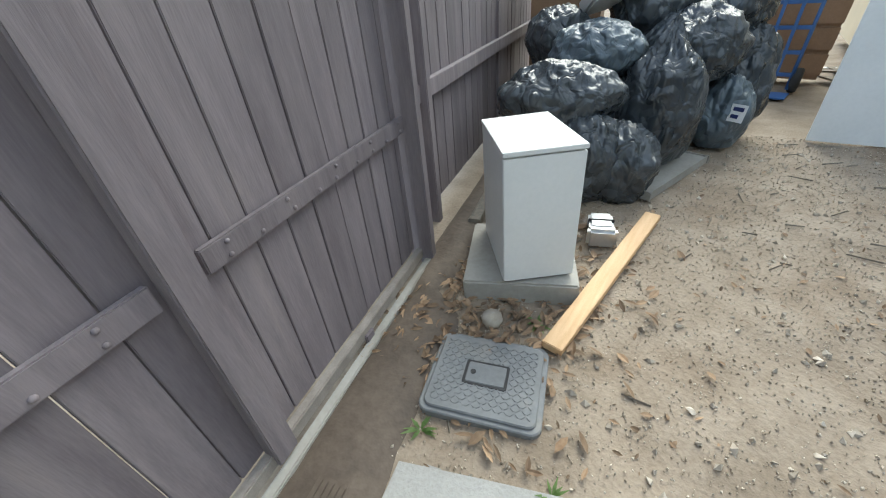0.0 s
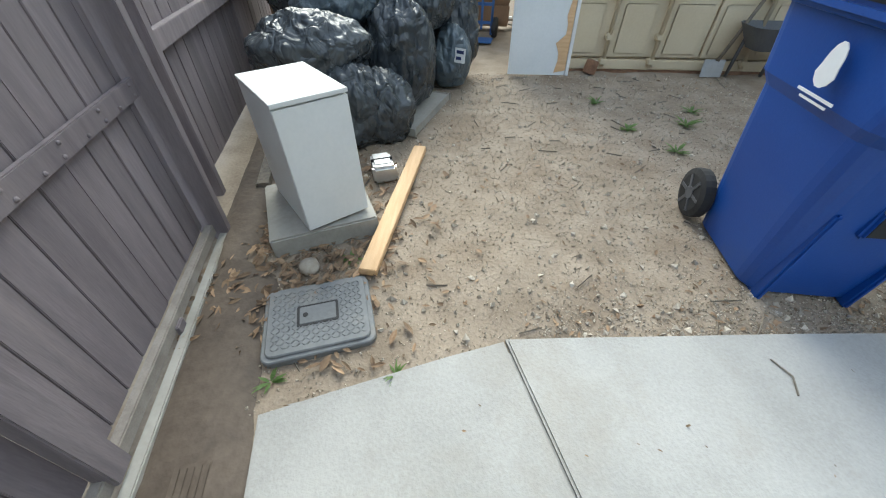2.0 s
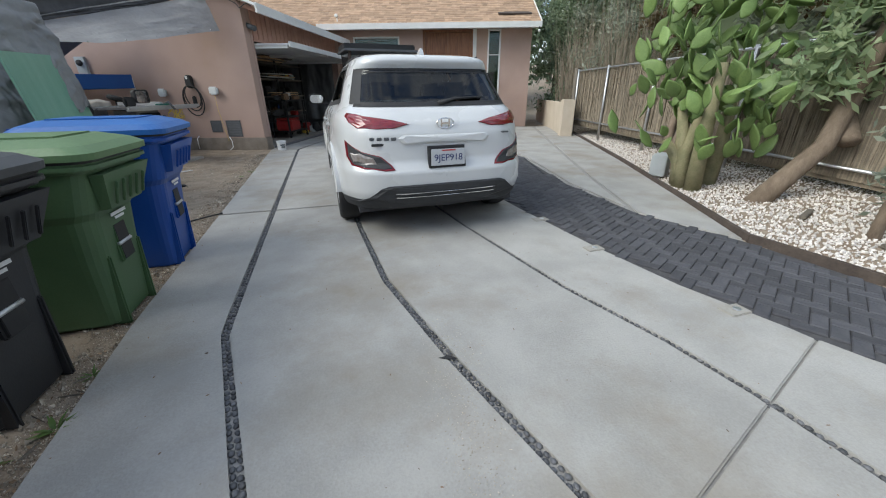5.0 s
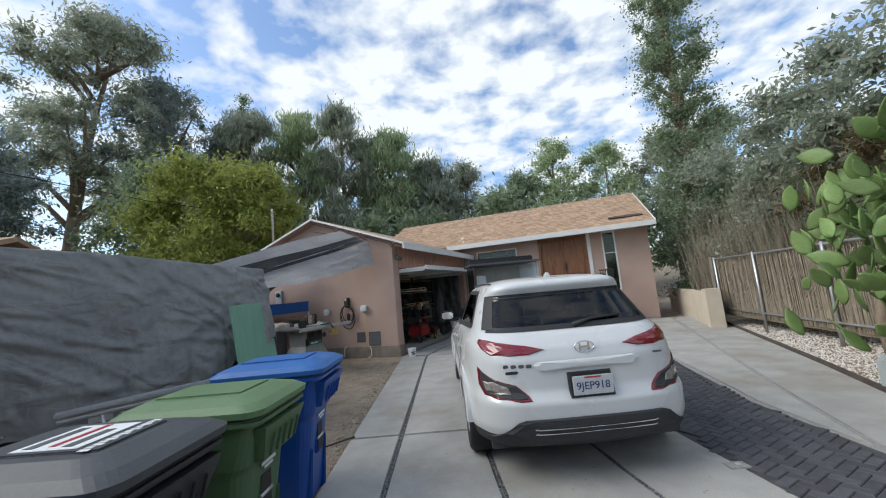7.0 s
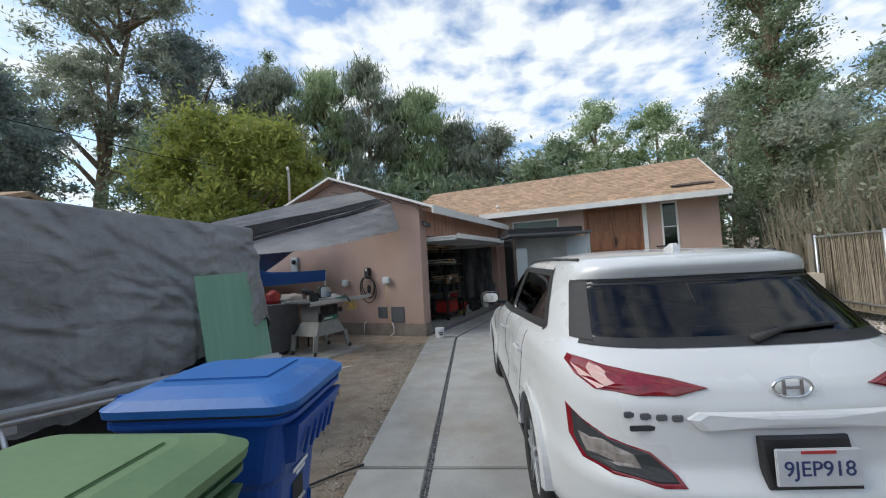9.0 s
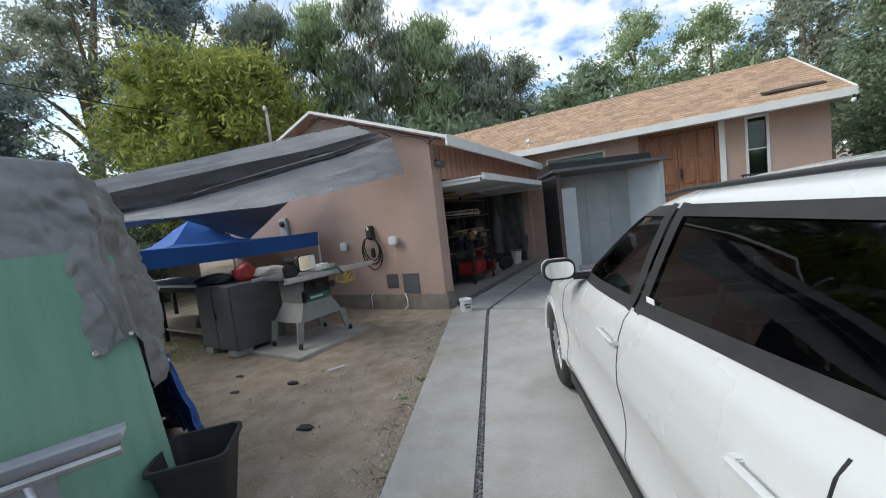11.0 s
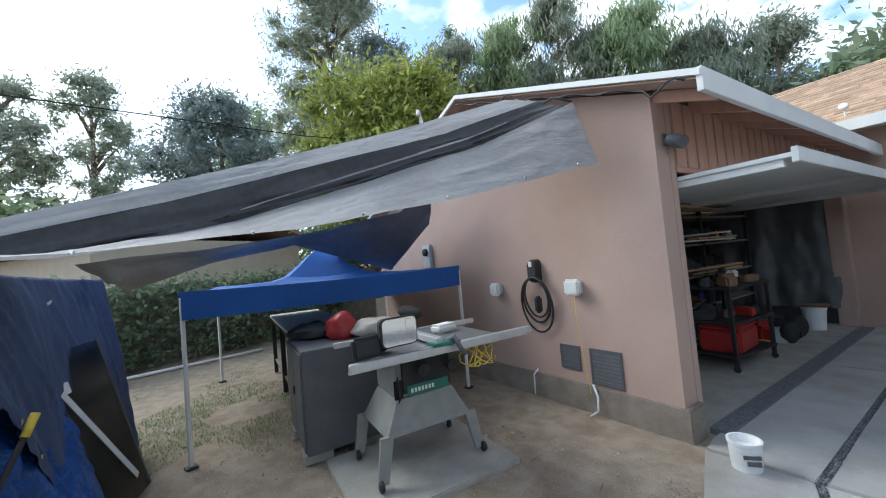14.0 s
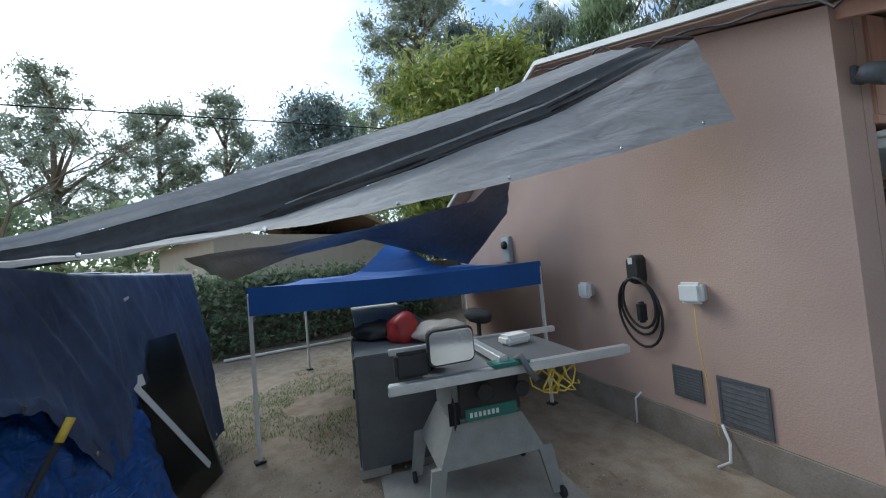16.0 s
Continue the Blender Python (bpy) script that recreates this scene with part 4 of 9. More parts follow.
posts = thing("fence", "mauve-painted board fence on posts beyond the gate", "fence", F, kind="structure")
for x, y, s in ((0.985, -0.02, 0.045), (1.02, 0.035, 0.06), (1.36, 0.10, 0.05), (2.9, 0.16, 0.05)):
    part("post", boxes((x - s / 2, x + s / 2, y - s / 2 - 0.02, y + s / 2, -0.05, 2.0), bevel=0.004), FENCE, posts)
x = 1.05
while x < 6.5:
    part("board", boxes((x + 0.003, x + 0.127, 0.13 + 0.006 * rnd.random(), 0.155, 0.03, 1.98), bevel=0.002), FENCE, posts)
    x += 0.13
part("rail", boxes((1.05, 6.5, 0.09, 0.13, 0.62, 0.70), (1.05, 6.5, 0.09, 0.13, 1.55, 1.63), bevel=0.003), FENCE, posts)
# the gate has sagged and its boards lean a little
for piece in (*gate.children_recursive, *posts.children):
    for v in piece.data.vertices:
        v.co.x += (0.042 if v.co.x > 0.0 else 0.022) * max(0.0, v.co.z) if abs(v.co.x) > 0.05 or len(piece.data.vertices) > 60 else 0.042 * max(0.0, v.co.z)
loose = tagged(part("loose_board", boxes((0, 1.1, -0.03, 0.03, 0, 0.03), bevel=0.004, m=pose(-0.45, -0.10, 0.0, 0, 0, 195)), WEATHERED), "grey weathered board lying along the fence foot", "board")

# ---- meter box lid and cabinet corner ----
mx, my = (0.271 + 0.424) / 2, (0.231 + 0.641) / 2
lid = thing("meter_box", "dark grey plastic meter box lid with diamond tread, dusty", "meter box", pose(mx, my, 0.0, 0, 0, -72))


def rounded(w, h, r, n=5):
    pts = []
    for cx, cy, a0 in ((w / 2 - r, h / 2 - r, 0), (-w / 2 + r, h / 2 - r, 90), (-w / 2 + r, -h / 2 + r, 180), (w / 2 - r, -h / 2 + r, 270)):
        for k in range(n + 1):
            a = radians(a0 + 90 * k / n)
            pts.append((cx + r * math.cos(a), cy + r * math.sin(a)))
    return pts


def plate(w, h, r, z0, z1, taper=0.0):
    bm = bmesh.new()
    lo, hi = rounded(w, h, r), rounded(w - 2 * taper, h - 2 * taper, max(0.002, r - taper))
    return rings(bm, [[(x, y, z0) for x, y in lo], [(x, y, z1 - taper) for x, y in lo], [(x, y, z1) for x, y in hi]])


part("rim", plate(0.375, 0.315, 0.035, -0.06, 0.016, 0.004), LIDGREY, lid)
top = part("lid", plate(0.345, 0.285, 0.028, 0.0, 0.026, 0.004), LIDGREY, lid)
part("hatch_gap", plate(0.143, 0.091, 0.008, 0.02, 0.0282, 0.001), BLACK, lid, "dark gap round the hatch")
part("hatch", plate(0.125, 0.075, 0.006, 0.02, 0.0305, 0.002), LIDGREY, lid)
bm = lathe(bmesh.new(), [(0.009, 0.0), (0.009, 0.0320), (0.001, 0.0321)], 14, pose(0.042, 0.0, 0))
part("key_hole", bm, BLACK, lid)
tread = bmesh.new()
for i in range(-10, 11):
    for j in range(-8, 9):
        x, y = i * 0.0165, j * 0.0165
        if abs(x) < 0.155 and abs(y) < 0.128 and not (abs(x) < 0.07 and abs(y) < 0.046):
            box(tread, -0.0065, 0.0065, -0.0018, 0.0018, 0.024, 0.0285, m=pose(x, y, 0, 0, 0, 45 if (i + j) % 2 else -45))
part("tread", tread, LIDGREY, top, kind="stuff")

# concrete pad and white cabinet
pad = tagged(part("concrete_pad", boxes((-0.23, 0.22, -0.225, 0.225, -0.05, 0.085), bevel=0.008, m=pose(-0.24, 0.27, 0, 0, 0, 25)), OLDCONC), "small square grey concrete pad in the dirt", "concrete pad")
cab = thing("cabinet", "small white melamine cabinet standing on a concrete pad", "cabinet", pose(-0.255, 0.282, 0.087, 0, -1.5, 40))
part("body", boxes((-0.207, 0.190, -0.135, 0.135, 0.0, 0.505), bevel=0.003), WHITE, cab)
part("top", boxes((-0.21, 0.21, -0.138, 0.138, 0.507, 0.523), bevel=0.002), WHITE, cab)
part("door", boxes((0.193, 0.207, -0.135, 0.135, 0.006, 0.500), bevel=0.002), WHITE, cab)

plank = tagged(part("pine_plank", boxes((-0.52, 0.52, -0.036, 0.036, 0, 0.034), bevel=0.003, m=pose(-0.375, 0.625, 0.006, 0, 0, -6)), PINE), "fresh yellow pine plank lying on the dirt", "plank")
vent = thing("metal_fitting", "short grey galvanised duct fitting lying on the dirt", "duct", pose(-0.63, 0.5, 0.0, 0, 0, 20))
part("duct", boxes((-0.09, 0.05, -0.055, 0.055, 0.005, 0.085), bevel=0.012), ALU, vent)
part("collar", boxes((0.05, 0.10, -0.065, 0.065, 0.0, 0.095), bevel=0.014), ALU, vent)
part("seam", boxes((-0.02, -0.012, -0.058, 0.058, 0.002, 0.089), bevel=0.002), BLACK, vent)
slab = tagged(part("stone_slab", boxes((-0.34, 0.34, -0.15, 0.13, 0, 0.035), bevel=0.008, m=pose(-1.47, 0.58, 0.0, 0, 0, -197)), OLDCONC), "broken pale concrete slab under the rubbish bags", "slab")
bm = lathe(bmesh.new(), [(0.004, -0.03), (0.035, -0.02), (0.042, 0.0), (0.036, 0.02), (0.004, 0.028)], 10, pose(0.12, 0.33, 0.02))
tagged(part("round_stone", bm, STONE, smooth=True), "round brown stone among dead leaves", "stone")
grate = thing("drain_grate", "small muddy slotted drain grate by the gate", "drain", pose(0.90, 0.27, 0.012, 0, 0, 14))
part("frame", boxes((-0.07, 0.07, -0.045, 0.045, -0.02, 0.004)), MUD, grate)
for k in range(5):
    part("bar", boxes((-0.06, 0.06, -0.036 + k * 0.018, -0.028 + k * 0.018, 0.004, 0.009), bevel=0.001), MUD, grate)


def weed(x, y, s, n, seed):
    r = random.Random(seed)
    t = thing("weed", "small green weed growing in the dirt", "weed", pose(x, y, ground_z(x, y)), group="weeds in the dirt")
    for _ in range(n):
        a, ln, w, up = r.uniform(0, 6.3), s * r.uniform(0.5, 1), s * r.uniform(0.12, 0.22), r.uniform(0.3, 0.9)
        dx, dy = math.cos(a), math.sin(a)
        v = []
        for q, ww in ((0.0, 0.15), (0.45, 1.0), (1.0, 0.05)):
            h = up * ln * (q - 0.45 * q * q)
            v += [(dx * ln * q - dy * w * ww / 2, dy * ln * q + dx * w * ww / 2, h), (dx * ln * q + dy * w * ww / 2, dy * ln * q - dx * w * ww / 2, h)]
        raw("leaf", v, [(0, 1, 3, 2), (2, 3, 5, 4)], WEED, t)
    return t


for k, (x, y, s, n) in enumerate(((0.59, 0.35, 0.06, 12), (0.03, 0.47, 0.07, 14), (0.55, 0.74, 0.05, 10), (-1.75, 1.95, 0.09, 16), (-1.3, 2.05, 0.1, 18), (-1.35, 2.45, 0.11, 18), (-1.0, 2.25, 0.1, 16), (-1.6, 2.6, 0.1, 14), (0.27, 2.72, 0.09, 16), (0.24, 3.05, 0.07, 12), (0.16, 2.6, 0.06, 10), (0.18, 8.0, 0.08, 14), (0.1, 7.6, 0.06, 12), (3.72, 2.2, 0.04, 8))):
    weed(x, y, s, n, k)


# ---- rubbish bags ----
def bag(x, y, z, rx, ry, rz, seed, tilt=(0, 0, 0), material=None, neck=0.0, label="full shiny black plastic rubbish bag with creases"):
    bm = bmesh.new()
    bmesh.ops.create_icosphere(bm, subdivisions=5, radius=1.0)
    o = seed * 7.3
    for v in bm.verts:
        p = v.co.copy()
        a = math.atan2(p.y, p.x)
        k = 1 + 0.12 * noise.noise(p * 1.6 + Vector((o, 0, 0)))
        crease = abs(noise.noise(Vector((p.x * 2.6 + o, p.y * 2.6, p.z * 2.6)))) * 0.14 + abs(noise.noise(Vector((p.x * 6 + o, p.y * 6, p.z * 4.5)))) * 0.06
        fold = 0.035 * math.sin(a * 13 + 4 * noise.noise(p * 2 + Vector((0, o, 0)))) * max(0.0, p.z + 0.1)
        k += fold - crease * 0.9
        q = Vector((p.x * k * rx, p.y * k * ry, p.z * k * rz))
        if neck and p.z > 0.62:
            t = (p.z - 0.62) / 0.38
            q.x *= 1 - 0.72 * t
            q.y *= 1 - 0.72 * t
            q.z += neck * t * t
        if p.z < -0.55:
            q.z = max(q.z, -0.72 * rz)
        v.co = q
    b = part("rubbish_bag", bm, material or BAG, smooth=True)
    b.matrix_basis = pose(x, y, z, *tilt)
    return tagged(b, label, "rubbish bag", group="heap of rubbish bags")


bag(-1.12, 0.42, 0.16, 0.20, 0.22, 0.24, 1)
bag(-1.02, 0.24, 0.20, 0.22, 0.24, 0.28, 2)
bag(-1.55, 0.50, 0.36, 0.27, 0.25, 0.40, 3, neck=0.06)
bag(-1.10, 0.06, 0.49, 0.24, 0.34, 0.20, 4, tilt=(0, 0, 18))
bag(-1.45, 0.08, 0.26, 0.26, 0.28, 0.32, 14)
bag(-1.55, 0.10, 0.66, 0.24, 0.28, 0.17, 5, material=BAGBLUE, label="pale grey-blue plastic rubbish bag, loosely filled")
bag(-1.95, 0.55, 0.62, 0.30, 0.30, 0.24, 6)
bag(-2.0, 0.22, 0.30, 0.32, 0.34, 0.36, 15)
bag(-2.05, 0.30, 0.84, 0.27, 0.28, 0.22, 7, neck=0.05)
bag(-2.05, 0.82, 0.20, 0.17, 0.17, 0.25, 8, material=BAGBLUE, label="small dull plastic bag with a torn paper label")
bag(-2.35, 0.80, 0.32, 0.22, 0.26, 0.38, 9)
bag(-2.45, 0.62, 0.80, 0.32, 0.32, 0.22, 10)
bag(-1.75, -0.20, 0.70, 0.24, 0.22, 0.20, 11)
bag(-2.55, 0.30, 0.45, 0.34, 0.36, 0.44, 12)
bag(-2.55, 0.25, 1.02, 0.28, 0.28, 0.2, 13)
tag_ = thing("paper_label", "white paper label with blue print on a rubbish bag", "label", pose(-1.885, 0.895, 0.27, 80, 0, 62))
part("sheet", boxes((-0.045, 0.045, -0.05, 0.05, 0, 0.002)), PAPER, tag_)
part("print", boxes((-0.03, 0.03, 0.012, 0.034, 0.002, 0.004), (-0.03, 0.012, -0.03, -0.008, 0.002, 0.004)), PLATEBLUE, tag_)
foam = tagged(part("foam_block", boxes((-0.17, 0.17, -0.12, 0.12, -0.05, 0.05), bevel=0.015, m=pose(-1.78, 0.06, 0.93, 12, -18, 30)), WHITE), "white foam packing block on top of the bags", "foam block")
hose = bmesh.new()
tube(hose, [(-2.1, 0.1, 1.02), (-2.2, 0.25, 1.14), (-2.35, 0.5, 1.12), (-2.5, 0.75, 1.07), (-2.62, 0.9, 0.98), (-2.5, 0.7, 1.02), (-2.3, 0.45, 1.05), (-2.15, 0.55, 1.10), (-2.4, 0.85, 1.15)], 0.028, 8)
tagged(part("hose", hose, HOSEGREEN, smooth=True), "loose coil of pale green hose on the bags", "hose")
jb = thing("job_box", "brown steel job box with an orange printed badge", "tool chest", pose(-2.65, -0.45, 0, 0, 0, 14))
part("body", boxes((-0.5, 0.5, -0.25, 0.25, 0.0, 1.25), bevel=0.01), BROWNBOX, jb)
part("badge", boxes((0.502, 0.506, -0.10, 0.14, 0.93, 0.965)), ORANGE, jb, "orange printed badge")
part("badge_bar", boxes((0.502, 0.506, -0.12, 0.16, 0.98, 1.03)), BLACK, jb, "dark printed bar")
part("recess", boxes((0.499, 0.507, -0.06, 0.06, 0.78, 0.85), bevel=0.002), BLACK, jb, "recessed handle")

# blue hand truck and crates behind the bags
ht = thing("hand_truck", "blue steel hand truck standing upright", "hand truck", pose(-3.55, 1.05, 0, 0, 0, 80))
for sx in (-0.17, 0.17):
    bm = tube(bmesh.new(), [(sx, 0.0, 0.05), (sx, 0.06, 0.6), (sx, 0.10, 1.25)], 0.014, 8)
    part("rail", bm, SKYBLUE, ht, smooth=True)
for z in (0.15, 0.32, 0.5, 0.68, 0.86):
    part("crossbar", boxes((-0.17, 0.17, -0.01 + z * 0.09, 0.012 + z * 0.09, z, z + 0.03), bevel=0.003), SKYBLUE, ht)
for sx in (-0.06, 0.06):
    part("strut", boxes((sx - 0.012, sx + 0.012, 0.0, 0.012, 0.1, 0.9), bevel=0.002), SKYBLUE, ht)
part("toe_plate", boxes((-0.2, 0.2, -0.2, 0.02, 0.01, 0.02), bevel=0.002), SKYBLUE, ht)
for sx in (-0.2, 0.2):
    bm = lathe(bmesh.new(), [(0.03, -0.03), (0.09, -0.03), (0.1, -0.015), (0.1, 0.015), (0.09, 0.03), (0.03, 0.03)], 20, pose(sx, 0.08, 0.11, 0, 90, 0))
    part("wheel", bm, RUBBER, ht, smooth=True)
cart = thing("wooden_crate", "brown wooden crate standing behind the hand truck", "crate", pose(-4.05, 1.1, 0, 0, 0, 85))
for k in range(5):
    part("slat", boxes((-0.35, 0.35, -0.16, -0.14, 0.1 + k * 0.2, 0.27 + k * 0.2), bevel=0.004), BROWNBOX, cart)
part("body", boxes((-0.34, 0.34, -0.139, 0.2, 0.06, 1.1)), BROWNBOX, cart)
for k in range(14):
    m = pose(-4.2 + rnd.uniform(-0.5, 0.7), 1.75 + rnd.uniform(-0.15, 0.25), 0.012 + 0.02 * (k % 5), rnd.uniform(-5, 5), rnd.uniform(-5, 5), rnd.uniform(0, 180))
    b = tagged(part("scrap_board", boxes((-0.22, 0.22, -0.05, 0.05, 0, 0.014), bevel=0.002), WEATHERED if k % 3 else TRIM), "broken board in a scrap pile on the dirt", "scrap wood", group="scrap pile")
    b.matrix_basis = m

# leaning white panel with a torn face
panel = thing("leaning_panel", "white panel with peeled brown patches leaning upright", "panel", pose(-2.36, 1.32, 0.0, -7, 0, 90))
part("sheet", boxes((0.0, 0.50, -0.01, 0.012, 0.0, 1.25), bevel=0.002), WHITE, panel)
bm = bmesh.new()
outline = [(0.498, 0.04), (0.40, 0.02)] + [(0.40 + 0.03 * math.sin(k * 1.7) + k * 0.010 - 0.02 * (k % 2), 0.05 + 0.12 * k * 0.55) for k in range(1, 7)] + [(0.47, 0.62), (0.44, 0.78), (0.46, 0.95), (0.498, 1.0)]
rings(bm, [[(x, -0.0115, z) for x, z in outline], [(x, -0.0135, z) for x, z in outline]])
part("peeled_patch", bm, PINE, panel, "bare brown fibreboard where the face peeled off")
part("edge_strip", boxes((0.502, 0.53, -0.02, 0.02, 0.0, 1.25), bevel=0.003), TRIM, panel)

# shipping container doors
cont = thing("shipping_container", "cream shipping container with lock rods on its doors, rusty foot", "container", pose(-2.5, 1.78, 0.0, 0, 0, 90))
part("shell", boxes((-0.02, 2.44, 0.03, 4.0, 0.10, 2.6), bevel=0.01), CREAM, cont)
part("sill", boxes((-0.02, 2.44, -0.02, 0.06, 0.02, 0.10), bevel=0.008), CREAM, cont, "rust-streaked door sill")
part("foot_rust", boxes((0.0, 2.42, -0.006, 0.03, -0.04, 0.02), bevel=0.004), RUST, cont, "rusted bottom rail")
for x0 in (0.0, 1.215):
    leaf = part("door", boxes((x0 + 0.01, x0 + 1.205, -0.004, 0.028, 0.12, 2.5), bevel=0.006), CREAM, cont)
    for z0, z1 in ((0.15, 0.52), (0.58, 1.1), (1.16, 1.7), (1.76, 2.44)):
        for xa, xb in ((0.05, 0.30), (0.46, 0.72), (0.88, 1.16)):
            part("pressed_panel", boxes((x0 + xa, x0 + xb, -0.014, -0.005, z0, z1), bevel=0.006), CREAM, cont)
    for x in (x0 + 0.38, x0 + 0.80):
        rod = part("lock_rod", tube(bmesh.new(), [(x, -0.045, 0.05), (x, -0.045, 2.5)], 0.016, 10), CREAM, cont, smooth=True)
        for z in (0.07, 0.26, 0.55, 1.2, 2.0):
            part("bracket", boxes((x - 0.03, x + 0.03, -0.066, -0.002, z, z + 0.05), bevel=0.008), CREAM, rod)
        part("handle", boxes((x - 0.01, x + 0.2, -0.06, -0.045, 0.68, 0.705), bevel=0.004), CREAM, rod)
    for z in (0.3, 0.9, 1.6, 2.2):
        hx = x0 + (0.02 if x0 == 0 else 1.17)
        part("hinge", boxes((hx - 0.02, hx + 0.04, -0.03, -0.003, z, z + 0.1), bevel=0.006), CREAM, cont)
brick = tagged(part("loose_brick", boxes((-0.05, 0.05, -0.03, 0.03, 0, 0.11), bevel=0.006, m=pose(-2.42, 2.05, 0.0, -12, 0, 30)), RUST), "broken reddish brick leaning at the container foot", "brick")
shov = thing("shovel", "grey steel shovel leaning by the container", "shovel", pose(-2.38, 3.1, 0.0, 0, 0, 90))
part("blade", boxes((-0.10, 0.08, -0.012, -0.004, 0.0, 0.14), bevel=0.003, m=pose(0, 0, 0, -10, 0, 0)), ALU, shov)
part("shaft", tube(bmesh.new(), [(0.0, 0.0, 0.13), (0.35, 0.08, 1.1)], 0.014, 8), WEATHERED, shov, smooth=True)
stk = thing("metal_basin", "rusty metal wheelbarrow tray propped by the container", "wheelbarrow", pose(-2.3, 3.4, 0.0, 0, 0, 90))
bm = bmesh.new()
rings(bm, [[(x * s, y * s * 0.8, z) for x, y in rounded(0.5, 0.4, 0.1)] for s, z in ((0.6, 0.25), (1.0, 0.42), (0.97, 0.42), (0.58, 0.26))])
part("tray", bm, STEELGREY, stk)
for sx in (-0.15, 0.15):
    part("leg", tube(bmesh.new(), [(sx, 0.1, 0.3), (sx, 0.12, 0.0)], 0.014, 8), STEELGREY, stk, smooth=True)


# ---- wheelie bins ----
def wheelie_bin(x, y, turn, body_mat, lid_mat, label, h=0.92, wide=0.56, badge=False, sticker=False, number=""):
    """Local x is the front; the foot stands on z = 0."""
    t = thing("wheelie_bin", label, "wheelie bin", pose(x, y, ground_z(x, y) + 0.004, 0, 0, turn), group="row of wheelie bins")
    bm = bmesh.new()
    loops = []
    w0, d0 = 0.40, 0.46

    def loop(w, xf, xb, z, r):
        return [((xf + xb) / 2 + px, py, z) for px, py in rounded(xf - xb, w, r)]

    prof = [(0.0, w0 - 0.03, 0.19, -0.25, 0.07), (0.015, w0, 0.205, -0.26, 0.08), (0.40, w0 + 0.06, 0.245, -0.30, 0.09), (0.62, w0 + 0.085, 0.27, -0.32, 0.09), (0.66, w0 + 0.12, 0.295, -0.34, 0.085), (h - 0.06, wide - 0.02, 0.345, -0.37, 0.08), (h - 0.055, wide + 0.02, 0.37, -0.39, 0.08), (h, wide + 0.03, 0.38, -0.40, 0.08)]
    rings(bm, [loop(w, xf, xb, z, r) for z, w, xf, xb, r in prof])
    part("body", bm, body_mat, t, smooth=False)
    # front scoop with ribs, below the rim
    bm = bmesh.new()
    q = wide * 0.42
    rings(bm, [[(0.34, -q, h - 0.07), (0.34, q, h - 0.07), (0.30, q * 0.72, h - 0.26), (0.30, -q * 0.72, h - 0.26)], [(0.40, -q, h - 0.07), (0.40, q, h - 0.07), (0.345, q * 0.70, h - 0.255), (0.345, -q * 0.70, h - 0.255)]])
    part("lift_scoop", bm, body_mat, t)
    for k in range(-2, 3):
        part("rib", boxes((-0.006, 0.008, -0.006, 0.006, 0.0, 0.12), bevel=0.003, m=pose(0.365, k * 0.07, h - 0.235, 0, 15, 0)), body_mat, t)
    # grab pocket with a pale bar
    part("pocket", boxes((0.2, 0.262, -0.065, 0.065, 0.33, 0.56), bevel=0.01), BLACK if body_mat is BINBLACK else body_mat, t, "recessed lift pocket")
    part("pocket_void", boxes((0.225, 0.2645, -0.052, 0.052, 0.345, 0.545)), BLACK, t, "dark hollow of the lift pocket")
    part("lift_bar", tube(bmesh.new(), [(0.262, -0.06, 0.44), (0.262, 0.06, 0.44)], 0.011, 8), ALU, t, "pale metal lift bar", smooth=True)
    for s in (-1, 1):
        part("foot_fin", boxes((0.05, 0.235, s * 0.155 - 0.012, s * 0.155 + 0.012, 0.0, 0.42), bevel=0.008, m=pose(0, 0, 0, 0, 3, 0)), body_mat, t)
    # white printed number strip
    if number:
        text("number_print", number, 0.030, pose(0.2715, 0, 0.606, 90, 0, 90) @ pose(0, 0, 0, -6, 0, 0), PAPER, t, "white stencilled number", depth=0.001)
        part("number_strip", boxes((0.267, 0.2695, -0.045, 0.045, 0.572, 0.586)), PAPER, t, "white stencilled bars")
    else:
        part("number_strip", boxes((0.2805, 0.2825, -0.075, 0.075, 0.60, 0.617), (0.2795, 0.2815, -0.045, 0.045, 0.578, 0.592), m=None), PAPER, t, "white stencilled bars")
    # lip under the lid, dark seam and hinge knuckles
    bm = bmesh.new()
    rings(bm, [loop(wide + 0.035, 0.383, -0.403, h - 0.010, 0.08), loop(wide + 0.035, 0.383, -0.403, h + 0.003, 0.08)])
    part("lid_seam", bm, BLACK, t, "dark gap under the lid")
    bm = bmesh.new()
    rings(bm, [loop(wide + 0.05, 0.392, -0.40, h - 0.040, 0.085), loop(wide + 0.05, 0.392, -0.40, h - 0.022, 0.085)])
    part("rim_band", bm, body_mat, t)
    for s in (-1, 1):
        part("hinge_knuckle", boxes((-0.45, -0.36, s * wide * 0.30 - 0.02, s * wide * 0.30 + 0.02, h + 0.0, h + 0.055), bevel=0.01), body_mat, t)
        part("lid_ridge", boxes((-0.26, 0.20, s * (wide * 0.36) - 0.012, s * (wide * 0.36) + 0.012, h + 0.066, h + 0.086), bevel=0.008), lid_mat, t)
    # lid: hinged at the back, skirt over the rim
    bm = bmesh.new()
    lo = [loop(wide + 0.065, 0.405, -0.42, h + 0.004, 0.09), loop(wide + 0.07, 0.41, -0.425, h + 0.035, 0.09), loop(wide - 0.0, 0.36, -0.38, h + 0.065, 0.09), loop(wide - 0.16, 0.26, -0.30, h + 0.095, 0.08)]
    rings(bm, lo)
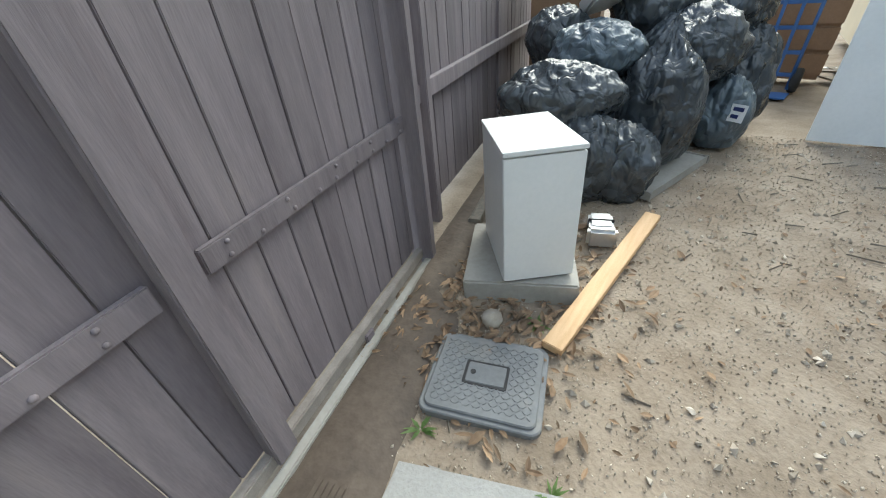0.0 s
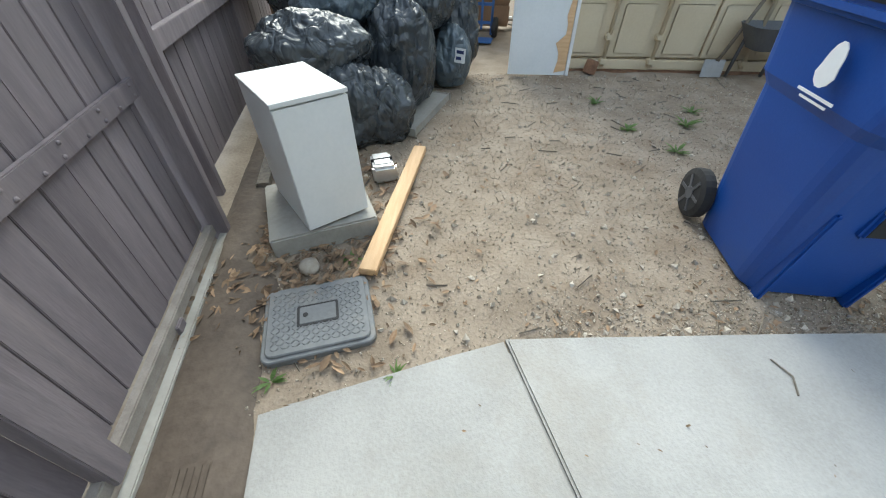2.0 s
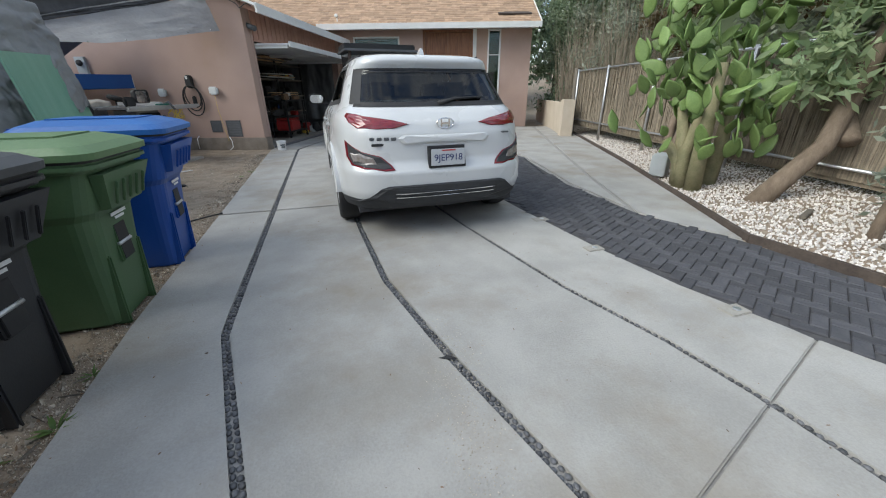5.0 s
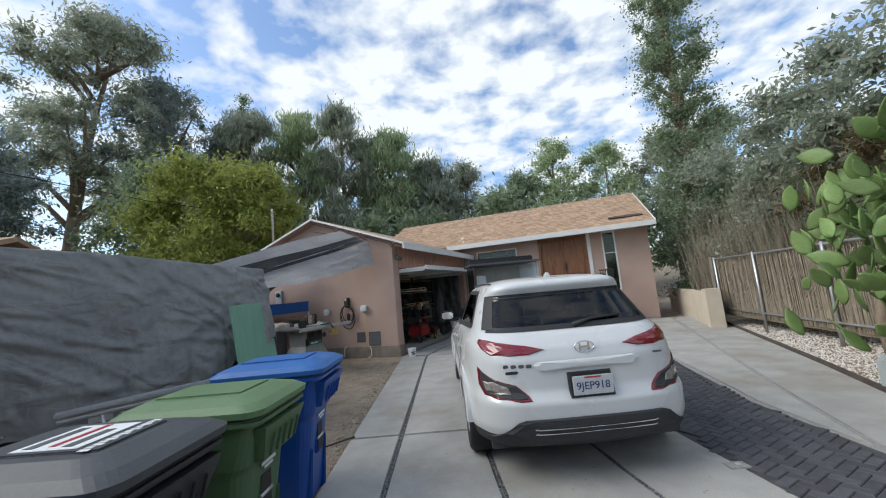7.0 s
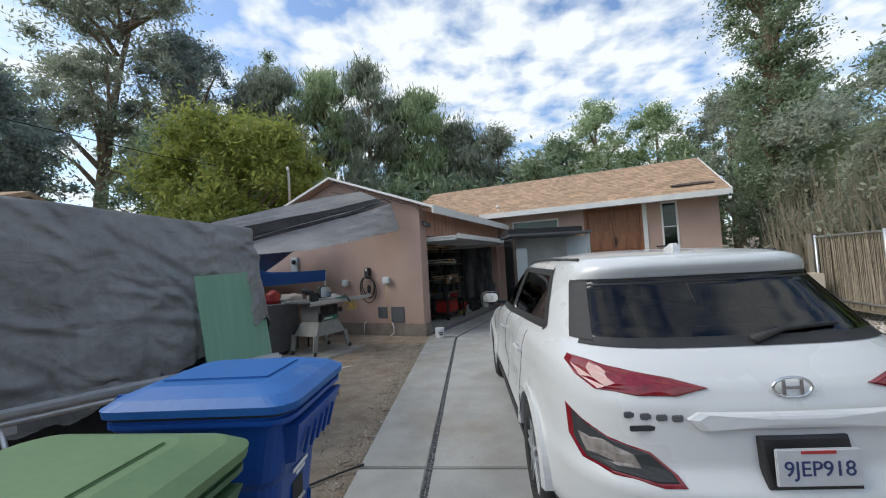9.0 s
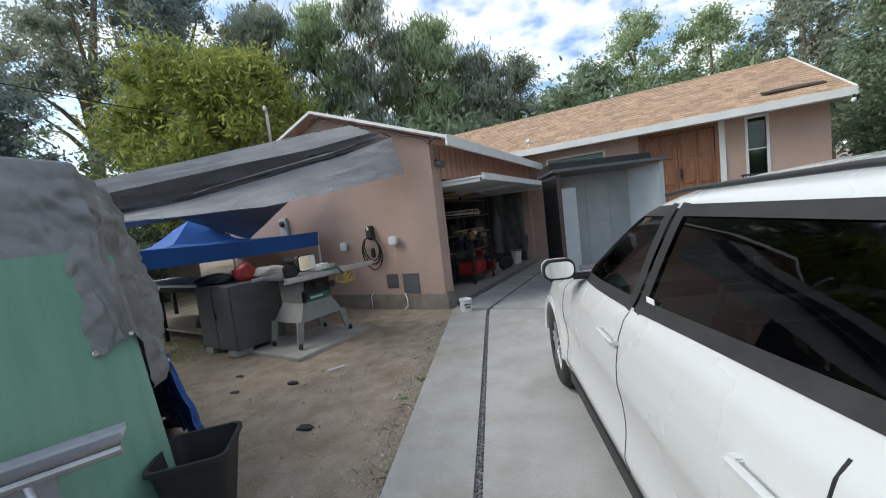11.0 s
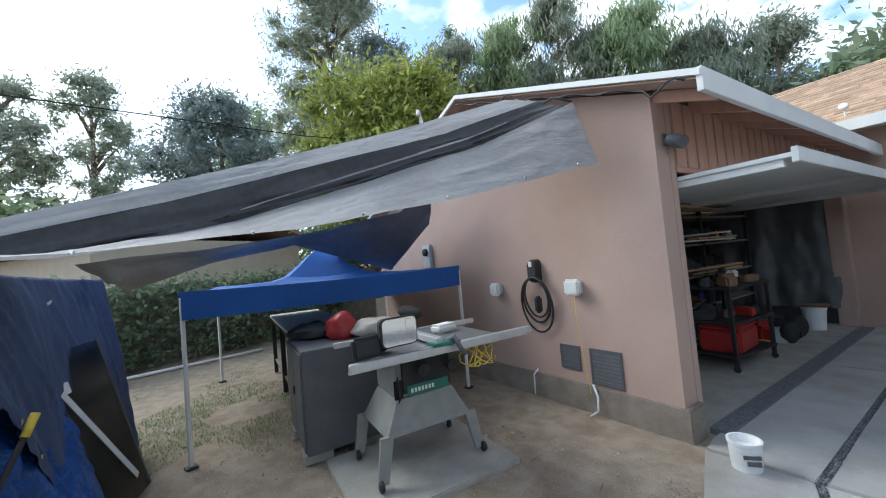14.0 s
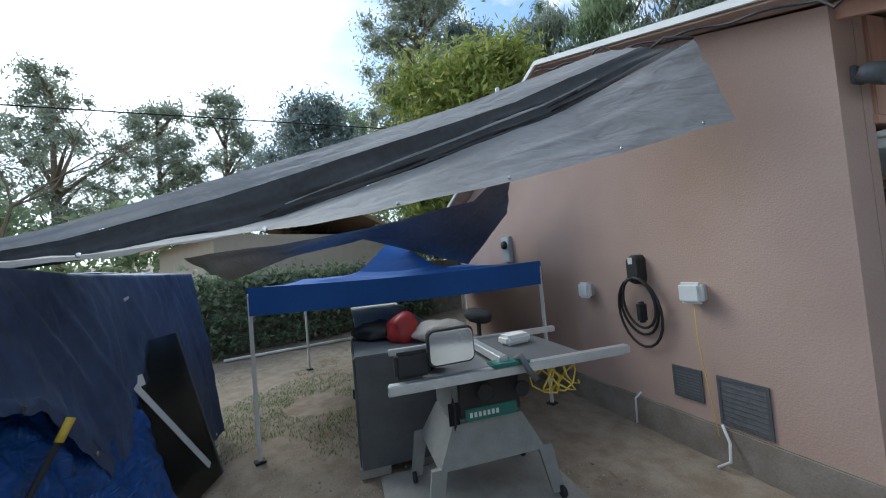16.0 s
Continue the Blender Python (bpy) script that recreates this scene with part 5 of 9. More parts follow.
    part("lid", bm, lid_mat, t)
    part("lid_panel", boxes((-0.27, 0.22, -0.15, 0.15, h + 0.09, h + 0.103), bevel=0.006), lid_mat, t)
    part("hinge_bar", tube(bmesh.new(), [(-0.42, -wide * 0.42, h + 0.02), (-0.42, wide * 0.42, h + 0.02)], 0.016, 8), body_mat, t, smooth=True)
    part("handle", boxes((-0.46, -0.40, -wide * 0.3, wide * 0.3, h - 0.05, h - 0.02), bevel=0.01), body_mat, t)
    for s in (-1, 1):
        wheel = part("wheel", lathe(bmesh.new(), [(0.02, -0.03), (0.085, -0.03), (0.112, -0.022), (0.115, 0.0), (0.112, 0.022), (0.085, 0.03), (0.02, 0.03)], 24, pose(-0.30, s * (w0 / 2 + 0.035), 0.115, 90, 0, 0)), RUBBER, t, smooth=False)
        part("hub", lathe(bmesh.new(), [(0.03, -0.034), (0.03, 0.034)], 14, pose(-0.30, s * (w0 / 2 + 0.035), 0.115, 90, 0, 0)), STEELGREY, wheel)
        for k in range(6):
            part("spoke", boxes((0.025, 0.085, -0.008, 0.008, -0.033, 0.033), bevel=0.002, m=pose(-0.30, s * (w0 / 2 + 0.035), 0.115, 90, 0, 0) @ pose(0, 0, 0, 0, 0, k * 60)), STEELGREY, wheel)
    part("axle", tube(bmesh.new(), [(-0.30, -w0 / 2, 0.115), (-0.30, w0 / 2, 0.115)], 0.012, 8), STEELGREY, t)
    if badge:
        for s in (-1,):
            bm = bmesh.new()
            pts = [(0.045 * math.cos(a) * (1.0 if math.sin(a) < 0 else 0.75), 0.06 * math.sin(a)) for a in (2 * math.pi * k / 14 for k in range(14))]
            rings(bm, [[(0.03 + px, s * (0.288 + d), 0.76 + pz) for px, pz in pts] for d in (0.0, 0.003)][:: 1 if s > 0 else -1])
            part("badge", bm, PAPER, t, "white printed emblem")
            part("badge_text", boxes((-0.05, 0.11, s * 0.279 - 0.0015, s * 0.279 + 0.0015, 0.672, 0.680), (-0.03, 0.09, s * 0.276 - 0.0015, s * 0.276 + 0.0015, 0.656, 0.662)), PAPER, t, "white printed bars")
    if sticker:
        for k in range(13):
            part("stencil_mark", boxes((0.15, 0.19 - 0.012 * (k % 2), -0.16 + k * 0.025, -0.142 + k * 0.025, h + 0.1035, h + 0.1045)), PAPER, t, "white stencilled letter shape")
        st = part("sticker", boxes((-0.14, 0.12, -0.13, 0.13, h + 0.104, h + 0.106)), PAPER, t, "white lid sticker")
        part("sticker_stripe", boxes((-0.02, 0.005, -0.10, 0.12, h + 0.1065, h + 0.108)), REDPAINT, st, "red stripe")
        part("sticker_text", boxes((-0.11, -0.07, -0.11, 0.10, h + 0.1065, h + 0.108), (0.04, 0.08, -0.11, 0.06, h + 0.1065, h + 0.108)), STEELGREY, st, "grey printed bars")
    return t


wheelie_bin(-0.05, 2.24, -4, BINBLUE, BINBLUELID, "blue plastic wheelie bin with a dusty lid and white print", badge=True, number="R900717 000952")
wheelie_bin(-0.08, 2.94, -3, BINBLACK, BINBLACKLID, "black plastic wheelie bin with a striped lid sticker", sticker=True)
wheelie_bin(0.0, 3.67, -2, BINGREEN, BINGREENLID, "green plastic wheelie bin with a faded pale lid")
wheelie_bin(0.03, 4.46, 1, BINBLUE, BINBLUELID, "blue plastic wheelie bin with a dusty faded lid", h=0.96, wide=0.60)

# ---- car ----
car = thing("car", "white compact crossover car parked on the concrete drive", "car", pose(2.38, 4.20, 0.0, 0, 0, 0.8))
CL = 4.18


def knots(pairs, z):
    zs = [p[0] for p in pairs]
    return float(np.interp(z, zs, [p[1] for p in pairs]))


REAR = [(0.20, 0.14), (0.30, 0.05), (0.42, 0.01), (0.58, 0.0), (0.66, 0.05), (0.75, 0.055), (0.88, 0.06), (0.96, 0.09), (1.04, 0.17), (1.09, 0.25), (1.14, 0.31), (1.25, 0.42), (1.36, 0.52), (1.40, 0.50), (1.44, 0.47), (1.48, 0.52), (1.51, 0.75), (1.53, 1.10), (1.54, 1.5)]
FRONT = [(0.20, 4.0), (0.32, 4.12), (0.45, 4.17), (0.62, 4.18), (0.74, 4.14), (0.82, 4.05), (0.88, 3.86), (0.94, 3.50), (0.99, 3.18), (1.03, 3.00), (1.09, 2.96), (1.20, 2.76), (1.32, 2.54), (1.42, 2.34), (1.48, 2.16), (1.51, 1.98), (1.53, 1.75), (1.54, 1.6)]
HALF = [(0.20, 0.80), (0.28, 0.86), (0.40, 0.895), (0.60, 0.90), (0.80, 0.895), (0.92, 0.88), (1.00, 0.855), (1.06, 0.81), (1.10, 0.79), (1.25, 0.73), (1.38, 0.672), (1.45, 0.632), (1.49, 0.58), (1.52, 0.44), (1.535, 0.28), (1.54, 0.12)]
EXPO = [(0.20, 7.0), (0.6, 6.5), (0.95, 5.5), (1.1, 5.5), (1.4, 6.0), (1.54, 4.0)]
zs = sorted({round(0.20 + k * 0.0223, 4) for k in range(60)} | {1.53, 1.537, 1.54})
zs = [z for z in zs if z <= 1.54]
NC = 380
WHEELS = [(0.80, 0.335), (3.40, 0.335)]


def car_point(z, k):
    w, r, f, n = knots(HALF, z), knots(REAR, z), knots(FRONT, z), knots(EXPO, z)
    q = 0.5 ** (1 / n)
    side, end = 130, 60
    if k < side:
        yy = -q + 2 * q * k / side
        x = w * (1 - abs(yy) ** n) ** (1 / n)
    elif k < side + end:
        xx = q - 2 * q * (k - side) / end
        x, yy = w * xx, (1 - abs(xx) ** n) ** (1 / n)
    elif k < 2 * side + end:
        yy = q - 2 * q * (k - side - end) / side
        x = -w * (1 - abs(yy) ** n) ** (1 / n)
    else:
        xx = -q + 2 * q * (k - 2 * side - end) / end
        x, yy = w * xx, -((1 - abs(xx) ** n) ** (1 / n))
    c = x / w
    y = (r + f) / 2 + (f - r) / 2 * yy
    # the tail bows out at the middle, and the nose too
    if yy < 0:
        y += 0.10 * (abs(x) / 0.9) ** 2.4 * min(1.0, (-yy) ** 6) * (1 if z < 1.1 else 0.7)
    else:
        y -= 0.22 * (abs(x) / 0.9) ** 2.2 * yy ** 6 * (1 if z < 1.0 else 0.6)
    # shoulders: a waist crease and flared arches
    for wy, wr in WHEELS:
        d = math.hypot(y - wy, z - wr)
        if d < 0.52 and abs(c) > 0.5:
            x += math.copysign(0.018 * max(0, 1 - abs(d - 0.38) / 0.14), x)
    if abs(c) > 0.6 and 0.42 < z < 0.72 and 1.2 < y < 3.0:
        x -= math.copysign(0.022 * math.sin((z - 0.42) / 0.30 * math.pi), x)
    return Vector((x, y, z))


grid = [[car_point(z, k) for k in range(NC)] for z in zs]
groups = {}


def car_face(a, b, c, d):
    m = (a + b + c + d) / 4
    nrm = (c - a).cross(d - b)
    nrm = nrm.normalized() if nrm.length else Vector((0, 0, 1))
    for wy, wr in WHEELS:
        if abs(m.x) > 0.55 and math.hypot(m.y - wy, m.z - wr) < 0.365:
            return None
    if m.y < 0.55 and m.z < 0.265:
        return None
    side = abs(nrm.x) > 0.6
    if side and 1.03 < m.z < 1.44 and 0.55 < m.y < 3.0:
        top = 1.42 if m.y > 1.0 else 1.42 - (1.0 - m.y) * 0.15
        low = 1.058 + max(0.0, 1.86 - m.y) * 0.048
        # slanted ends and pillars
        front_end = 2.88 - (m.z - 1.05) * 1.75
        rear_end = 0.765 + (m.z - 1.115) * 0.74
        if low < m.z < top and rear_end < m.y < front_end:
            return None
    if nrm.y < -0.25 and not side and 1.105 < m.z < 1.36 and abs(m.x) < 0.67 - (m.z - 1.09) * 0.28:
        return None
    if nrm.y > 0.2 and not side and 1.05 < m.z < 1.45 and abs(m.x) < 0.72 - (m.z - 1.05) * 0.4:
        return "windscreen"
    if m.z < 0.30 + (0.03 if 1.1 < m.y < 3.1 else 0):
        return "lower_cladding"
    if m.y < 0.45 and m.z < 0.345:
        return "lower_cladding"
    return "body"


for i in range(len(zs) - 1):
    for k in range(NC):
        j = (k + 1) % NC
        pts = (grid[i][k], grid[i][j], grid[i + 1][j], grid[i + 1][k])
        g = car_face(*pts)
        if g:
            groups.setdefault(g, []).append(((i, k), (i, j), (i + 1, j), (i + 1, k)))
CARMATS = {"body": CARWHITE, "windscreen": CARGLASSF, "lower_cladding": CLADDING}
parts_of_car = {}
for g, fs in groups.items():
    ids = {}
    for f in fs:
        for q in f:
            ids.setdefault(q, len(ids))
    vs = [tuple(grid[i][k]) for i, k in ids]
    faces = [tuple(ids[q] for q in f) for f in fs]
    if g == "body":
        faces.append(tuple(ids.get((len(zs) - 1, k), 0) for k in range(NC)))
    parts_of_car[g] = raw(g, vs, faces, CARMATS[g], car, smooth=True, label={"rear_window": "dark tinted rear window", "body": "glossy white painted body", "lower_cladding": "black plastic lower cladding"}.get(g, ""))


def side_x(y, z):
    """The half width of the car's side at a place along it."""
    w, r, f, n = knots(HALF, z), knots(REAR, z), knots(FRONT, z), knots(EXPO, z)
    lo, hi = -1.0, 1.0
    for _ in range(26):
        yy = (lo + hi) / 2
        x = w * (1 - abs(yy) ** n) ** (1 / n)
        at = (r + f) / 2 + (f - r) / 2 * yy
        if yy < 0:
            at += 0.10 * (x / 0.9) ** 2.4 * yy ** 6 * (1 if z < 1.1 else 0.7)
        else:
            at -= 0.22 * (x / 0.9) ** 2.2 * yy ** 6 * (1 if z < 1.0 else 0.6)
        lo, hi = (yy, hi) if at < y else (lo, yy)
    for wy, wr in WHEELS:
        d = math.hypot(y - wy, z - wr)
        if d < 0.52:
            x += 0.018 * max(0, 1 - abs(d - 0.38) / 0.14)
    if 0.42 < z < 0.72 and 1.2 < y < 3.0:
        x -= 0.022 * math.sin((z - 0.42) / 0.30 * math.pi)
    return x


def side_quad(bm, s, corners, off, nu=10, nv=8, thick=0.0):
    """A patch on the car's side between four (y, z) corners, laid off from it."""
    (ay, az), (by_, bz), (cy, cz_), (dy, dz) = corners
    rows = []
    for i in range(nu + 1):
        u = i / nu
        row = []
        for j in range(nv + 1):
            v = j / nv
            y = (ay + (by_ - ay) * u) * (1 - v) + (dy + (cy - dy) * u) * v
            z = (az + (bz - az) * u) * (1 - v) + (dz + (cz_ - dz) * u) * v
            row.append(bm.verts.new((s * (side_x(y, z) + off), y, z)))
        rows.append(row)
    for i in range(nu):
        for j in range(nv):
            q = (rows[i][j], rows[i + 1][j], rows[i + 1][j + 1], rows[i][j + 1])
            bm.faces.new(q if s > 0 else q[::-1])
    return bm


def side_strip(bm, s, a, b, width, off, n=16):
    """A straight strip from a to b, (y, z), on the car's side."""
    dy, dz = b[0] - a[0], b[1] - a[1]
    ln = math.hypot(dy, dz)
    py, pz = -dz / ln * width / 2, dy / ln * width / 2
    ey, ez = dy / ln * width * 0.45, dz / ln * width * 0.45
    c = [(a[0] - ey - py, a[1] - ez - pz), (b[0] + ey - py, b[1] + ez - pz), (b[0] + ey + py, b[1] + ez + pz), (a[0] - ey + py, a[1] - ez + pz)]
    return side_quad(bm, s, c, off, n, 2)


WINDOWS = (("front_window", CARGLASSF, ((1.94, 1.06), (2.86, 1.05), (2.24, 1.415), (1.91, 1.42)), "clear front door window"),
           ("rear_door_window", CARGLASS, ((0.76, 1.115), (1.86, 1.065), (1.83, 1.42), (0.98, 1.41)), "dark tinted rear door window"))
for s in (-1, 1):
    for nm, glass, q, lab in WINDOWS:
        win = part(nm, side_quad(bmesh.new(), s, q, -0.006, 24, 10), glass, car, lab, smooth=True)
        for a, b, wd in ((q[0], q[1], 0.046), (q[3], q[2], 0.040), (q[0], q[3], 0.056), (q[1], q[2], 0.056)):
            part("window_surround", side_strip(bmesh.new(), s, a, b, wd, 0.003), BLACK, win, "black rubber window surround", smooth=True)
part("underbody", boxes((-0.74, 0.74, 0.25, 3.9, 0.21, 0.40), (-0.52, 0.52, 0.3, 3.95, 0.40, 0.9)), INTERIOR, car)
part("dashboard", boxes((-0.66, 0.66, 2.55, 3.0, 0.70, 0.98), bevel=0.04), INTERIOR, car)
wheel_ring = bmesh.new()
tube(wheel_ring, [(-0.35 + 0.17 * math.cos(a), 2.42 + 0.05 * math.sin(a), 0.98 + 0.16 * math.sin(a)) for a in (2 * math.pi * k / 20 for k in range(21))], 0.016, 6)
part("steering_wheel", wheel_ring, INTERIOR, car, smooth=True)
for sx in (-0.37, 0.37):
    for sy in (1.75, 0.95):
        part("seat", boxes((sx - 0.24, sx + 0.24, sy - 0.12, sy + 0.05, 0.5, 1.08), (sx - 0.24, sx + 0.24, sy, sy + 0.5, 0.42, 0.58), (sx - 0.13, sx + 0.13, sy - 0.10, sy, 1.12, 1.28), bevel=0.035), INTERIOR, car)
# arches
for wy, wr in WHEELS:
    for s in (-1, 1):
        pts = [(wy + 0.385 * math.cos(a), wr + 0.385 * math.sin(a)) for a in (math.pi * (0.94 * k / 24 + 0.03) for k in range(25))]
        bm = bmesh.new()
        rings(bm, [[(s * xo, wy + (y - wy) * q, wr + (z - wr) * q) for q, xo in ((0.92, 0.80), (0.92, 0.907), (1.0, 0.918), (1.10, 0.905), (1.10, 0.86))] for y, z in pts], cap=False, closed=False)
        part("arch_trim", bm, CARWHITE, car)
        bm = bmesh.new()
        rings(bm, [[(s * xo, wy + (y - wy) * q, wr + (z - wr) * q) for q, xo in ((0.95, 0.5), (0.95, 0.88))] for y, z in pts], cap=False, closed=False)
        part("wheel_well", bm, BLACK, car)
        w = part("tyre", lathe(bmesh.new(), [(0.21, -0.10), (0.30, -0.105), (0.325, -0.085), (0.333, -0.05), (0.333, 0.05), (0.325, 0.085), (0.30, 0.105), (0.21, 0.10), (0.21, -0.10)], 40, pose(s * 0.79, wy, wr - 0.002, 0, 90, 0), False), RUBBER, car, smooth=True)
        part("rim", lathe(bmesh.new(), [(0.19, -0.06), (0.215, 0.085), (0.225, 0.09), (0.20, 0.095), (0.16, 0.03), (0.03, 0.04)], 32, pose(s * 0.795, wy, wr, 0, s * 90, 0)), BLACK, w, smooth=True)
        for k in range(5):
            for dz in (-0.028, 0.028):
                part("spoke", boxes((0.02, 0.21, dz - 0.012, dz + 0.012, 0.055, 0.085), bevel=0.005, m=pose(s * 0.80, wy, wr, 0, s * 90, 0) @ pose(0, 0, 0, 0, 0, k * 72 + 10)), ALU, w)
        part("hub_cap", lathe(bmesh.new(), [(0.045, 0.03), (0.05, 0.09), (0.02, 0.10)], 16, pose(s * 0.80, wy, wr, 0, s * 90, 0)), ALU, w)


def tail_y(x, z):
    """The tail surface at a height, at one side distance."""
    w, r, f, n = knots(HALF, z), knots(REAR, z), knots(FRONT, z), knots(EXPO, z)
    xx = min(0.985, abs(x) / w)
    yy = -((1 - xx ** n) ** (1 / n))
    return (r + f) / 2 + (f - r) / 2 * yy + 0.10 * (abs(x) / 0.9) ** 2.4 * min(1.0, (-yy) ** 6) * (1 if z < 1.1 else 0.7)


def tail_patch(name, outline, material, label="", proud=0.012, n=1):
    """A lamp or trim piece laid on the tail, from an outline of (x, z)."""
    cx = sum(p[0] for p in outline) / len(outline)
    cz = sum(p[1] for p in outline) / len(outline)
    bm = bmesh.new()
    lo = [(x, tail_y(x, z) + 0.03, z) for x, z in outline]
    hi = [(x, tail_y(x, z) - proud * 0.6, z) for x, z in outline]
    fr = [(cx + (x - cx) * 0.92, tail_y(cx + (x - cx) * 0.92, cz + (z - cz) * 0.9) - proud, cz + (z - cz) * 0.9) for x, z in outline]
    m = len(outline)

    def shrunk(q):
        return [(cx + (x - cx) * q, tail_y(cx + (x - cx) * q, cz + (z - cz) * q) - proud, cz + (z - cz) * q) for x, z in outline]

    a, b, c, d, e = ([bm.verts.new(p) for p in lp] for lp in (lo, hi, fr, shrunk(0.66), shrunk(0.33)))
    for u, v in ((a, b), (b, c), (c, d), (d, e)):
        for i in range(m):
            bm.faces.new((u[i], u[(i + 1) % m], v[(i + 1) % m], v[i]))
    mid = bm.verts.new((cx, tail_y(cx, cz) - proud, cz))
    for i in range(m):
        bm.faces.new((e[i], e[(i + 1) % m], mid))
    bmesh.ops.recalc_face_normals(bm, faces=bm.faces)
    return part(name, bm, material, car, label)


def tail_quad(bm, corners, proud, nu=24, nv=10):
    """A patch on the tail between four (x, z) corners."""
    (ax, az), (bx, bz), (cx, cz), (dx, dz) = corners
    rows = []
    for i in range(nu + 1):
        u = i / nu
        row = []
        for j in range(nv + 1):
            v = j / nv
            x = (ax + (bx - ax) * u) * (1 - v) + (dx + (cx - dx) * u) * v
            z = (az + (bz - az) * u) * (1 - v) + (dz + (cz - dz) * u) * v
            row.append(bm.verts.new((x, tail_y(x, z) - proud, z)))
        rows.append(row)
    for i in range(nu):
        for j in range(nv):
            bm.faces.new((rows[i][j], rows[i + 1][j], rows[i + 1][j + 1], rows[i][j + 1]))
    return bm


rw = part("rear_window", tail_quad(bmesh.new(), ((-0.68, 1.095), (0.68, 1.095), (0.60, 1.37), (-0.60, 1.37)), 0.005, 30, 12), CARGLASS, car, "dark tinted rear window", smooth=True)
for q in (((-0.70, 1.08), (0.70, 1.08), (0.675, 1.115), (-0.675, 1.115)), ((-0.625, 1.345), (0.625, 1.345), (0.61, 1.378), (-0.61, 1.378))):
    part("seal", tail_quad(bmesh.new(), q, 0.009, 30, 2), BLACK, rw, smooth=True)
for s in (-1, 1):
    part("seal", tail_quad(bmesh.new(), ((s * 0.64, 1.10), (s * 0.72, 1.10), (s * 0.635, 1.375), (s * 0.57, 1.375)), 0.009, 4, 12), BLACK, rw, smooth=True)

for s in (-1, 1):
    ol = [(s * 0.30, 0.955), (s * 0.42, 0.985), (s * 0.56, 1.005), (s * 0.70, 1.03), (s * 0.755, 1.035), (s * 0.775, 1.01), (s * 0.755, 0.965), (s * 0.70, 0.925), (s * 0.56, 0.92), (s * 0.42, 0.925)]
    tail_patch("tail_light", ol, REDLENS, "red rear lamp")
    ol = [(s * 0.80, 0.83), (s * 0.76, 0.79), (s * 0.68, 0.745), (s * 0.54, 0.71), (s * 0.46, 0.64), (s * 0.44, 0.605), (s * 0.52, 0.60), (s * 0.68, 0.615), (s * 0.77, 0.635), (s * 0.80, 0.70)]
    tail_patch("lamp_surround", ol, REDLENS, "red-edged lower lamp housing", proud=0.010)
    cx, cz = s * 0.66, 0.70
    tail_patch("lower_lamp", [(cx + (x - cx) * 0.90, cz + (z - cz) * 0.86) for x, z in ol], CLADDING, "black lower lamp housing", proud=0.016)
    tail_patch("fog_lamp", [(s * 0.60, 0.70), (s * 0.70, 0.735), (s * 0.78, 0.735), (s * 0.76, 0.665), (s * 0.66, 0.645), (s * 0.58, 0.65)], CLEARLENS, "clear fog lamp lens", proud=0.020)
tail_patch("garnish_bar", [(-0.40, 0.845), (-0.36, 0.87), (0.36, 0.87), (0.40, 0.845), (0.36, 0.805), (-0.36, 0.805)], CARWHITE, "white garnish above the plate", proud=0.022)
tail_patch("diffuser", [(-0.80, 0.33), (-0.66, 0.375), (-0.56, 0.455), (-0.50, 0.475), (-0.3, 0.478), (0.0, 0.48), (0.3, 0.478), (0.50, 0.475), (0.56, 0.455), (0.66, 0.375), (0.80, 0.33), (0.52, 0.27), (0.0, 0.26), (-0.52, 0.27)], CLADDING, "black lower diffuser", proud=0.02)
for z in (0.375, 0.41):
    tail_patch("diffuser_strip", [(-0.45, z - 0.005), (-0.45, z + 0.006), (0.45, z + 0.006), (0.45, z - 0.005)], CHROME, "bright metal strip", proud=0.028)
tail_patch("plate_frame", [(-0.162, 0.608), (-0.162, 0.782), (0.162, 0.782), (0.162, 0.608)], BLACK, "black plate frame", proud=0.016)
plate_y = tail_y(0, 0.61) - 0.024
pl = part("number_plate", boxes((-0.147, 0.147, plate_y - 0.003, plate_y + 0.008, 0.628, 0.762), bevel=0.004), PLATESHADED, car, "white number plate with dark blue characters")
text("plate_number", "9JEP918", 0.076, pose(0, plate_y - 0.004, 0.69, 90, 0, 0), PLATEBLUE, pl, depth=0.0015)
part("plate_state", boxes((-0.06, 0.06, plate_y - 0.005, plate_y - 0.003, 0.745, 0.756)), REDPAINT, pl, "small red script bar")
by = tail_y(0, 0.94) - 0.012
bm = tube(bmesh.new(), [(0.072 * math.cos(a), by, 0.955 + 0.038 * math.sin(a)) for a in (2 * math.pi * k / 24 for k in range(25))], 0.006, 6)
em = part("emblem", bm, CHROME, car, "chrome oval emblem", smooth=True)
part("emblem_bar", boxes((-0.03, 0.03, by - 0.005, by + 0.004, 0.949, 0.961), (-0.040, -0.026, by - 0.005, by + 0.004, 0.926, 0.984), (0.026, 0.040, by - 0.005, by + 0.004, 0.926, 0.984), bevel=0.002), CHROME, em)
for k, (a, b) in enumerate(((-0.62, -0.575), (-0.565, -0.52), (-0.51, -0.465), (-0.455, -0.41))):
    yk = tail_y((a + b) / 2, 0.845) - 0.004
    part("badge_mark", boxes((a, b, yk - 0.003, yk + 0.006, 0.832, 0.858), bevel=0.004), STEELGREY, car, "dark model badge shape")
yk = tail_y(-0.54, 0.8) - 0.004
part("badge_plate", boxes((-0.61, -0.47, yk - 0.003, yk + 0.006, 0.79, 0.812), bevel=0.003), CLADDING, car, "black badge bar")
yk = tail_y(0.55, 0.86) - 0.004
